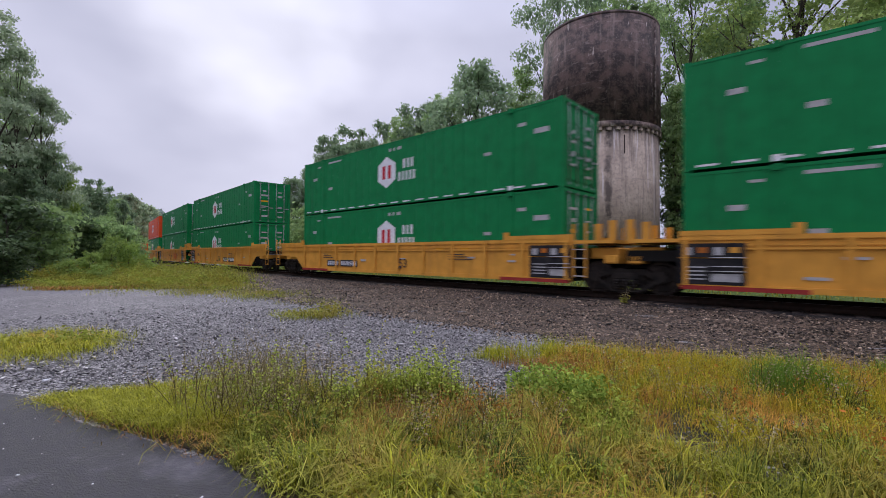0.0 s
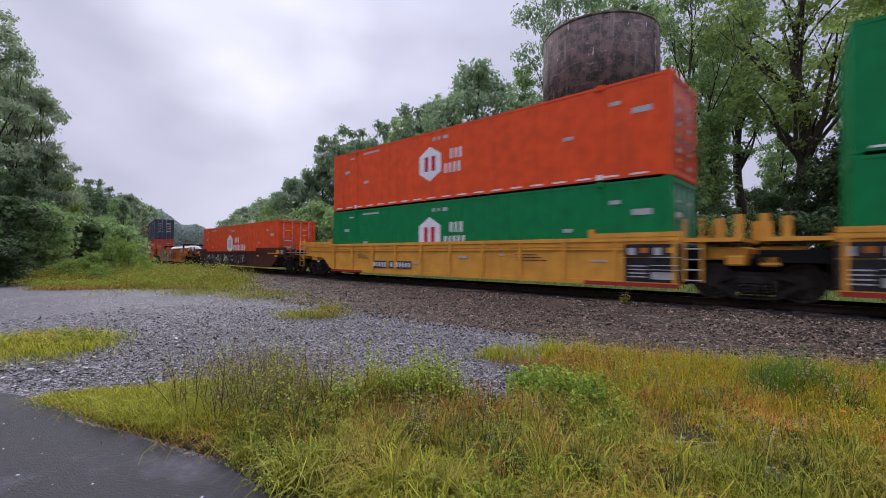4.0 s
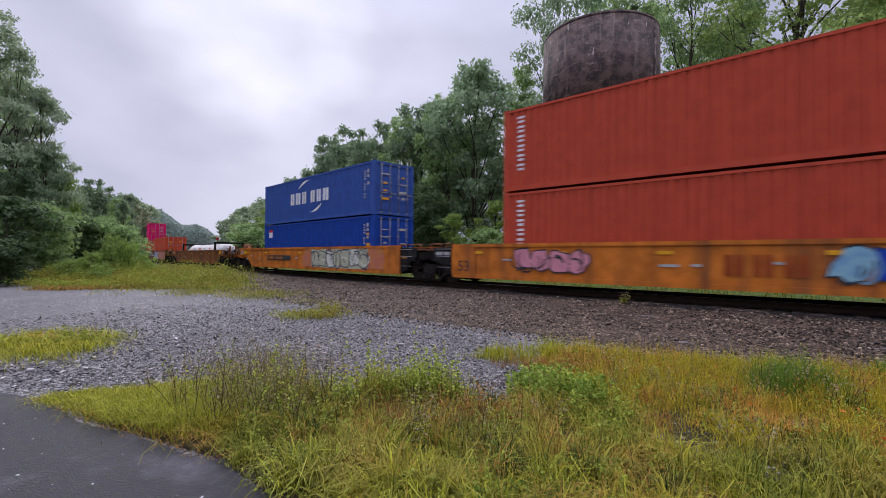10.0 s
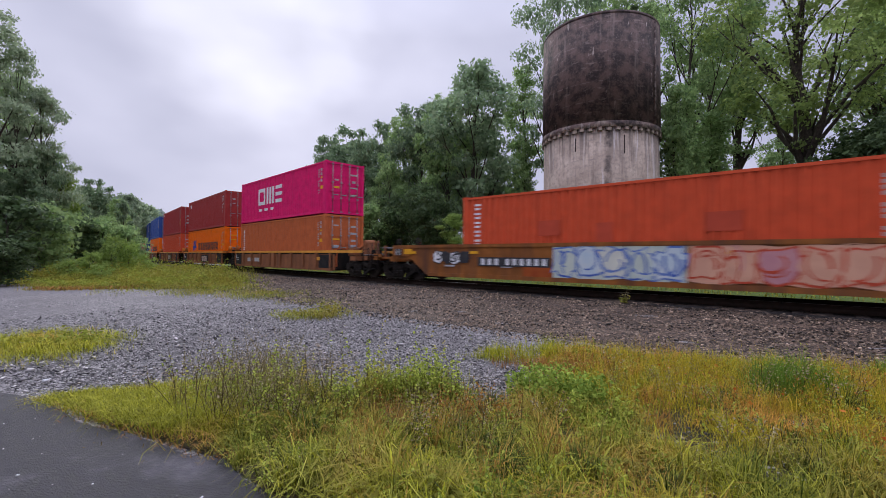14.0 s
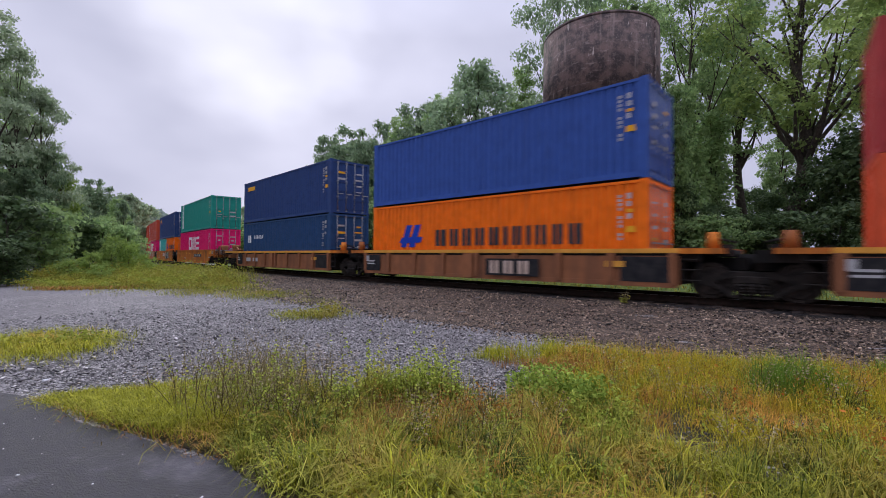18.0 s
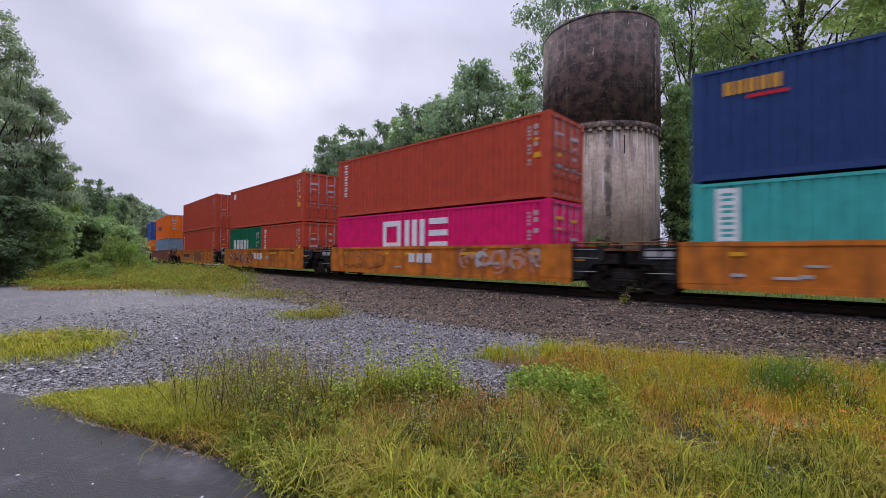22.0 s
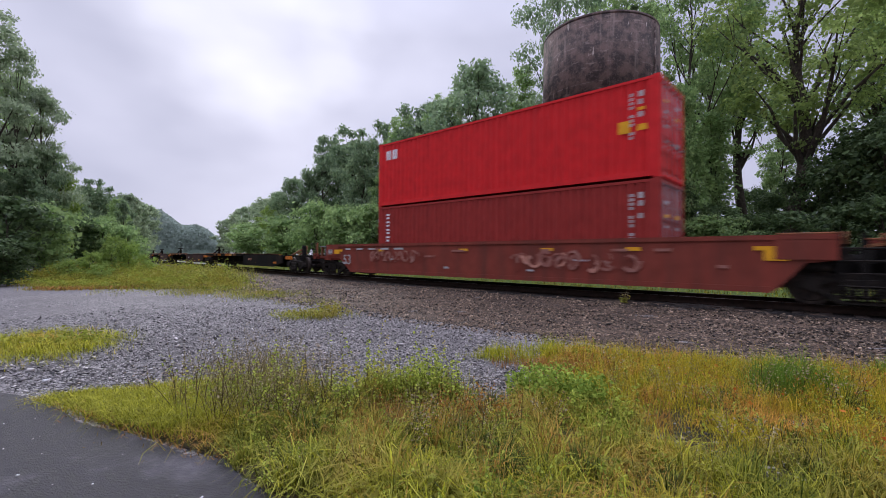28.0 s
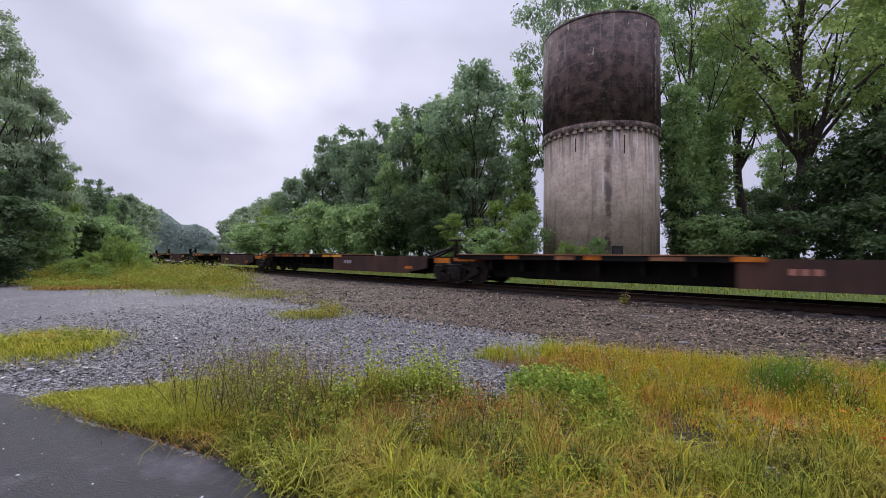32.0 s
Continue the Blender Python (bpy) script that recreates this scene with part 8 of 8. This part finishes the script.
    p = scatter(rng, [(-4.2, 4.62), (-3.0, 4.2), (-1.7, 3.6), (-1.5, 3.4), (-2.2, 3.6), (-3.3, 4.1)], 120, .05)
    blades("grass", 14, p, .21, .0055, GRASS, "straw-yellow grass leaning over the road edge", 2.1, 5, .05, way=(math.radians(222), .5), long=True)
    p = scatter(rng, [(-4.0, 4.55), (-2.6, 3.9), (-1.5, 3.5), (-1.25, 3.3), (-1.6, 3.3), (-2.5, 3.7), (-3.9, 4.4)], 190, .04)
    blades("dry_grass", 15, p, .075, .0065, REDGRASS, "low reddish dead grass at the road edge", 2.0, 6, .05)
    # the side towards the rails: fine tawny grass, thin at its upper edge
    side = [(1.55, 6.7), (2.4, 7.2), (3.2, 6.9), (4.3, 6.35), (5.7, 5.9), (8.5, 5.6), (12, 4.8), (9.0, 1.4), (3.0, 1.2), (1.6, 2.6), (1.5, 4.3)]
    p, h = tussocks(side, 760, 15, .13, .06, .23, bare)
    blades("grass", 21, p, h, .0046, SIDEGRASS, "fine tawny yellow grass on the verge", 1.1, 7, .05)
    p, h = tussocks(side, 170, 16, .12, .07, .24, bare)
    blades("grass", 22, p, h, .0048, LIMEGRASS, "yellow-green grass tufts among tawny grass", 1.0, 6, .04)
    p, h = tussocks(side, 120, 12, .10, .08, .22, bare)
    blades("dry_grass", 23, p, h, .0048, REDGRASS, "orange-brown dead grass on the verge", 1.1, 5, .05)
    p, h = tussocks([(1.6, 3.4), (2.9, 3.3), (4.0, 3.2), (4.5, 2.2), (2.0, 1.8)], 90, 20, .10, .10, .28, bare)
    blades("grass", 24, p, h, .0065, GRASS2, "grey-green long grass at the foot of the verge", 1.4, 7, .03)
    p, h = tussocks([(1.5, 6.6), (2.4, 7.0), (3.2, 6.7), (4.3, 6.1), (6.5, 5.6), (6.5, 4.4), (3.6, 4.2), (1.7, 4.6)], 210, 12, .14, .16, .36, bare)
    blades("grass", 29, p, h, .0032, SIDEGRASS, "thin tawny grass stems gone to seed", .7, 4, .05)
    p, h = tussocks([(3.55, 5.35), (4.3, 5.35), (4.35, 4.9), (3.6, 4.9)], 11, 70, .12, .2, .40)
    blades("grass", 25, p, h, .0055, DEEPGRASS, "dense deep green tuft of grass", .7, 6, .03)
    p, h = tussocks([(5.6, 5.9), (6.4, 5.7), (6.2, 5.3), (5.6, 5.5)], 6, 70, .12, .16, .36)
    blades("grass", 26, p, h, .0055, DEEPGRASS, "dense deep green tuft of grass", .7, 6, .03)
    p, h = tussocks([(1.5, 6.4), (2.4, 6.9), (4.3, 6.1), (6.8, 5.6), (6.5, 3.4), (3.0, 2.6), (1.7, 4.2)], 120, 8, .13, .12, .32, bare)
    leafy_weeds(36, p, h, .030, LEAF_STALK, "thin yellow-green weeds among the tawny grass", 13)
    p, h = tussocks([(1.6, 6.3), (2.6, 6.5), (4.6, 5.6), (6.4, 4.8), (6.0, 3.4), (3.2, 3.2), (1.8, 4.4)], 50, 8, .12, .12, .30, bare)
    leafy_weeds(37, p, h, .028, LEAF_RUST, "rusty weeds scattered through the tawny grass", 10)
    # thin weeds on the stones beyond
    p, h = tussocks([(.55, 6.7), (1.1, 6.4), (1.9, 6.6), (2.1, 7.8), (1.2, 7.6)], 26, 16, .12, .08, .24)
    blades("grass", 27, p, h, .0052, LIMEGRASS, "thin yellow-green weeds on the stones", 1.1, 5, .05)
    p, h = tussocks([(.8, 6.5), (1.5, 6.3), (1.9, 6.7), (2.6, 6.4), (2.2, 5.6), (1.6, 5.4), (1.35, 6.0)], 60, 18, .12, .08, .22)
    blades("dry_grass", 4, p, h, .0050, REDGRASS, "reddish orange dry grass on the verge", 1.1, 5, .06)
    p = patchy(rng, scatter(rng, ISLAND, 1500, .38), .9, -.05, 17)
    blades("grass", 5, p, tall(p, 57, .05, .26, 1.1), .0062, GRASS, "yellow-green grass island in the gravel", 1.7, 9, .14)
    # the weedy bank: low and ragged at its foot, higher towards the bushes
    def rise(p, seed, lo, hi):
        f = np.clip((p[:, 1] - 18.6) / 6, 0, 1)
        return np.array([lo + (hi - lo) * q * min(1.2, max(.05, noise.noise(Vector((x * .45, y * .45, seed))) * 1.4 + .5)) for (x, y), q in zip(p, f)])
    def on_bank(p):
        return p[p[:, 0] > -.945 * p[:, 1] + .25 * np.sin(p[:, 1] * 3)]
    p = on_bank(patchy(rng, scatter(rng, BANK, 5000, .7), .35, -.15, 31))
    blades("grass", 6, p, rise(p, 2, .10, .7), .014, GRASS2, "tall yellow-green weeds on the bank by the line", 1.4, 6, .25)
    p = on_bank(patchy(rng, scatter(rng, BANK, 5000, .6), .4, -.1, 35))
    blades("grass", 7, p, rise(p, 7, .12, .9), .016, GRASS2, "tall green weeds on the bank by the line", 1.3, 6, .25)
    p = scatter(rng, BANK, 260, .3)
    p = on_bank(p[p[:, 1] > 19.2])
    cs = []
    for (x, y), hh in zip(p, rise(p, 19, .25, 1.3)):
        r = rng.uniform(.35, .8)
        c = np.array([x, y, -.5 + hh * .5]) + rng.normal(size=(130, 3)) * np.array([r, r, hh * .35]) * .6
        c[:, 2] = np.maximum(c[:, 2], -.46)
        cs.append(c)
    v, f = leaf_cloud(rng, np.concatenate(cs), None, .11)
    tagged(part("weeds", np_mesh("weeds", v, f, LEAF_WEED)), "bushy yellow-green weeds heaped on the bank", "weeds", kind="stuff")
    p = scatter(rng, [(-18, 18.0), (-15.8, 18.4), (-13.6, 19.3), (-13.2, 19.9), (-15, 19.6), (-17, 18.9)], 170)
    p = on_bank(p)
    blades("dry_grass", 12, p, .16, .02, REDGRASS, "reddish dry grass at the foot of the bank", 1.3, 5, .2)
    q = [np.array([x, y]) + rng.normal(0, r, (k, 2)) for x, y, r, k in ((-2.95, 11.2, .30, 90), (-3.6, 11.0, .35, 60), (-6.7, 15.6, .5, 60), (-6.0, 16.4, .6, 60), (-9.5, 17.4, .8, 190), (-7.6, 16.9, .7, 120), (-12.5, 18.4, .9, 120), (-4.4, 14.2, .5, 26))]
    blades("grass", 8, np.concatenate(q), .17, .009, GRASS2, "small green tufts growing in the stones", 1.6, 6, .12)
    # behind the track
    n = 4200
    s, d = rng.uniform(-6, 70, n), rng.uniform(-9, -3.6, n)
    th = heading(s)
    pts = np.stack([np.interp(s, _grid, _tx) - np.sin(th) * d, np.interp(s, _grid, _ty) - np.cos(th) * d], -1)
    blades("grass", 9, pts, .17, .03, GRASS2, "short green grass behind the track", .8, 4, .15)
    # standing weeds with seed tufts
    thick = [(-2.7, 4.75), (-1.9, 5.0), (-1.2, 4.75), (-.9, 4.0), (-1.5, 3.75), (-2.4, 4.1)]
    p, h = tussocks([(-2.3, 4.5), (-1.5, 4.6), (-1.0, 4.2), (-1.4, 3.9), (-2.1, 4.1)], 46, 18, .08, .12, .40)
    blades("grass", 28, p, h, .0052, GRASS2, "upright green grass among the seeding weeds", .7, 5, .03)
    p = patchy(rng, scatter(rng, thick, 300), 2.0, -.12, 71)
    herbs("seeding_weeds", 5, p, tall(p, 73, .30, .72, 2.2), 4, "brown-green seeding weeds standing in the verge", 18, .013, 3)
    p = scatter(rng, [(-.1, 4.5), (.5, 4.2), (.7, 3.4), (.0, 3.2), (-.4, 3.8)], 60)
    herbs("seeding_weeds", 6, p, .34, 3, "dry brown seeding weeds among green grass", 14, .012, 3)
    p = patchy(rng, scatter(rng, VERGE, 620), .9, -.05, 79)
    herbs("seeding_weeds", 7, p, .26, 3, "thin brown seeding weeds scattered over the verge", 5, .012, 4)
    p = np.array([(2.54, 5.04), (2.26, 3.44), (2.49, 3.39), (3.88, 4.39), (-.24, 3.39), (-2.09, 4.09), (-1.89, 4.23), (-1.8, 4.3), (2.25, 5.77), (1.05, 3.9), (4.0, 4.9)])
    herbs("dead_stalks", 8, np.repeat(p, 3, axis=0) + rng.normal(0, .015, (33, 2)), .42, 1, "dark dead flower stalks standing in the grass", 34, .026)
    herbs("upright_weed", 9, np.array([(5.05, 12.1)] * 3) + rng.normal(0, .03, (3, 2)), .38, 3, "pale upright weed growing in the ballast", 14, .035, 8)
    # a few reddened leaves lying in the verge
    c = scatter(rng, [(1.6, 4.4), (2.6, 5.6), (5.8, 5.4), (6.4, 4.2), (3.4, 2.8)], 70)
    v, f = leaf_cloud(rng, np.concatenate([c, rng.uniform(-.42, -.22, (len(c), 1))], 1), None, .05)
    tagged(part("red_leaves", np_mesh("red_leaves", v, f, RED_LEAF)), "reddened fallen leaves caught in the grass", "leaves", kind="stuff")
    # broad-leaved weeds
    cs = []
    for x, y, r, h, cnt in ((4.9, 5.6, .4, .20, 160), (.0, 2.5, .3, .16, 260), (-2.9, 11.2, .42, .34, 420), (-3.7, 11.0, .45, .16, 220), (-6.3, 7.4, .45, .22, 320), (-7.6, 7.0, .5, .16, 260), (-6.4, 16.0, .6, .3, 260)):
        c = np.array([x, y, -.5 + h * .55]) + rng.normal(size=(cnt, 3)) * np.array([r, r, h * .4]) * .6
        c[:, 2] = np.maximum(c[:, 2], -.45)
        cs.append(c)
    bed = []
    for x, y, r, h, cnt in ((1.12, 4.55, .30, .42, 700), (.85, 4.7, .16, .30, 260), (1.42, 4.3, .2, .40, 360), (-1.6, 3.9, .14, .2, 160), (.25, 2.6, .3, .16, 300)):
        c = np.array([x, y, -.5 + h * .55]) + np.clip(rng.normal(size=(cnt * 2, 3)), -1.5, 1.5) * np.array([r, r, h * .42]) * .6
        c[:, 2] = np.maximum(c[:, 2], -.45)
        bed.append(c)
    bed = np.concatenate(bed)
    v, f = leaf_cloud(rng, bed, np.tile([0, -.3, 1.0], (len(bed), 1)), .042, .8)
    tagged(part("weeds", np_mesh("weeds", v, f, LEAF_HERB)), "bright green leafy herb growing out of the verge", "weeds", kind="stuff")
    v, f = leaf_cloud(rng, np.concatenate(cs), None, .068)
    tagged(part("weeds", np_mesh("weeds", v, f, LEAF_WEED)), "bright green broad-leaved weeds in the verge and the stones", "weeds", kind="stuff")


build_grass()


def soil_patch(name, poly, lift, label):
    bm = bmesh.new()
    bm.faces.new([bm.verts.new((x, y, -.5 + lift)) for x, y in poly])
    bmesh.ops.triangulate(bm, faces=bm.faces[:])
    tagged(part(name, bm, SOIL), label, "soil", kind="structure")


soil_patch("soil_verge", VERGE, .004, "damp soil and thatch under the verge grass")
soil_patch("soil_island", [(-7.0 + (x + 7.0) * .72, 7.2 + (y - 7.2) * .72) for x, y in ISLAND], .004, "soil under the grass island")
soil_patch("soil_bank", [(x + .5, y + 1.5) for x, y in BANK], .006, "soil under the weeds of the bank")


def stones(name, seed, pts, z, size, material, label, flat=.7):
    """Broken stones: dented blocks, each turned its own way."""
    rng = np.random.default_rng(seed)
    n = len(pts)
    base = np.array([(1, 0, 0), (0, 1, 0), (-1, 0, 0), (0, -1, 0), (.1, .1, .8), (-.1, 0, -.8)]) * .62
    v = base[None] + rng.uniform(-.24, .24, (n, 6, 3))
    v *= rng.uniform(.6, 1.15, (n, 1, 3))
    v = np.einsum("nij,nkj->nki", rand_rot(rng, n), v)
    v[..., 2] *= flat
    v *= np.asarray(size).reshape(-1, 1, 1)
    v += np.stack([pts[:, 0], pts[:, 1], z], -1)[:, None, :]
    i = np.arange(n)[:, None] * 6
    f = np.concatenate([i + np.array([q]) for q in ((0, 1, 4), (1, 2, 4), (2, 3, 4), (3, 0, 4), (1, 0, 5), (2, 1, 5), (3, 2, 5), (0, 3, 5))])
    tagged(part(name, np_mesh(name, v.reshape(-1, 3), f, material)), label, "stones", kind="stuff")


def build_stones():
    rng = np.random.default_rng(4)
    # crushed stone on the lot, coarse near the road, finer towards the drive
    poly = [(-13.5, 10.5), (-9.5, 7.4), (-5.2, 5.2), (-3.9, 4.6), (-2.0, 5.0), (.5, 4.2), (1.2, 4.8), (1.8, 6.6), (1.0, 8.4), (-1.2, 11.4), (-4.6, 16.6), (-8.5, 17.6), (-13, 17), (-17, 16)]
    p = scatter(rng, poly, 190000)
    dep = p[:, 1]
    worn = np.clip((p[:, 0] + 12.5 - (p[:, 1] - 8) * .55) / 5, .06, 1)        # the driven strip is packed flat
    keep = rng.uniform(0, 1, len(p)) < np.clip(1.5 - dep / 11, .16, 1) * worn
    p = p[keep][:44000]
    sz = rng.lognormal(math.log(.0225), .42, len(p))
    stones("gravel", 1, p, ground_z(p[:, 0], p[:, 1]) + sz * .16 - .012, sz, STONE, "loose grey crushed stones lying on the lot", .5)
    p = scatter(rng, [(-3.9, 5.0), (-3.3, 6.2), (-2.2, 7.4), (-1.4, 6.6), (-1.9, 5.2), (-2.8, 5.0)], 2600, .3)
    sz = rng.lognormal(math.log(.020), .4, len(p))
    stones("gravel", 6, p, ground_z(p[:, 0], p[:, 1]) + sz * .2 - .004, sz, STONE3, "tan and brown crushed stones beside the verge", .6)
    p = np.concatenate([np.array([x, y]) + rng.normal(0, r * .6, (k, 2)) for x, y, r, k in ((2.0, 3.62, .3, 160), (2.38, 3.05, .3, 150), (3.1, 3.0, .3, 120), (.8, 4.95, .3, 160), (1.0, 5.5, .5, 400), (-1.2, 5.2, .4, 300), (3.4, 4.0, .3, 80), (2.9, 2.6, .4, 160))])
    sz = rng.lognormal(math.log(.022), .4, len(p))
    stones("gravel", 7, p, ground_z(p[:, 0], p[:, 1]) + sz * .2, sz, STONE, "grey stones showing between the tufts of grass", .6)
    n = 46000
    s = rng.uniform(0, 1, n) ** 1.7 * 62 + 6
    d = np.where(rng.uniform(0, 1, n) < .95, rng.uniform(1.55, 7.0, n), rng.uniform(-2.8, -1.6, n))
    th = heading(s)
    p = np.stack([np.interp(s, _grid, _tx) - np.sin(th) * d, np.interp(s, _grid, _ty) - np.cos(th) * d], -1)
    sz = rng.lognormal(math.log(.041), .32, n)
    stones("ballast_stones", 2, p, ground_z(p[:, 0], p[:, 1]) + sz * .15, sz, STONE2, "brown-grey broken ballast stones beside the rails")
    # grit kicked out over the edge of the road
    along = rng.uniform(0, 1, 520) ** 1.5
    p = np.stack([-9.5 + 8.2 * along, 8.1 - 5.6 * along], -1) + rng.normal(0, .16, (520, 2)) - np.abs(rng.normal(0, .2, (520, 1))) * np.array([[.6, .8]])
    sz = rng.lognormal(math.log(.008), .4, 520)
    stones("road_grit", 5, p, np.full(len(p), -.478), sz, STONE, "small stones scattered along the road edge", .6)
    # a few pale pieces on the road and one at its edge
    p = np.array([(-4.72, 5.22), (-2.9, 3.0), (-2.3, 2.9), (-1.5, 2.75), (-3.4, 3.4), (-1.9, 2.5), (-3.0, 2.7), (-3.9, 3.9), (-1.2, 2.35), (-2.65, 2.35)])
    sz = np.array([.12, .02, .016, .022, .014, .016, .03, .012, .02, .026])
    stones("loose_stones", 3, p, np.full(len(p), -.475), sz, WHITE, "pale stones lying loose at the road edge", .45)


build_stones()


# ---- motion ----
def motions():
    walk(cam, [(0, CAM_POSE), (CLIP, CAM_POSE)], EXPOSURES)
    for thing, sf, sr, off in MOVERS:
        rows = []
        for k in range(33):
            t = CLIP * k / 32
            rows.append((t, rail_pose(sf - SPEED * t, sr - SPEED * t) @ off))
        walk(thing, rows)
    # every wheelset turns alike: one pattern for leading axles, one for trailing axles
    for side, wheels in WHEELSETS.items():
        rows = []
        for k in range(int(CLIP * FPS) + 1):
            t = k / FPS
            rows.append((t, pose(side * AXLE, 0, WHEEL_R) @ Matrix.Rotation((SPEED * t / WHEEL_R) % (2 * math.pi), 4, "Y")))
        walk(wheels[0], rows)
        lead = wheels[0].animation_data
        for w in wheels[1:]:
            w.rotation_mode = "QUATERNION"
            keys = w.animation_data_create()
            keys.action = lead.action
            keys.action_slot = lead.action_slot


motions()
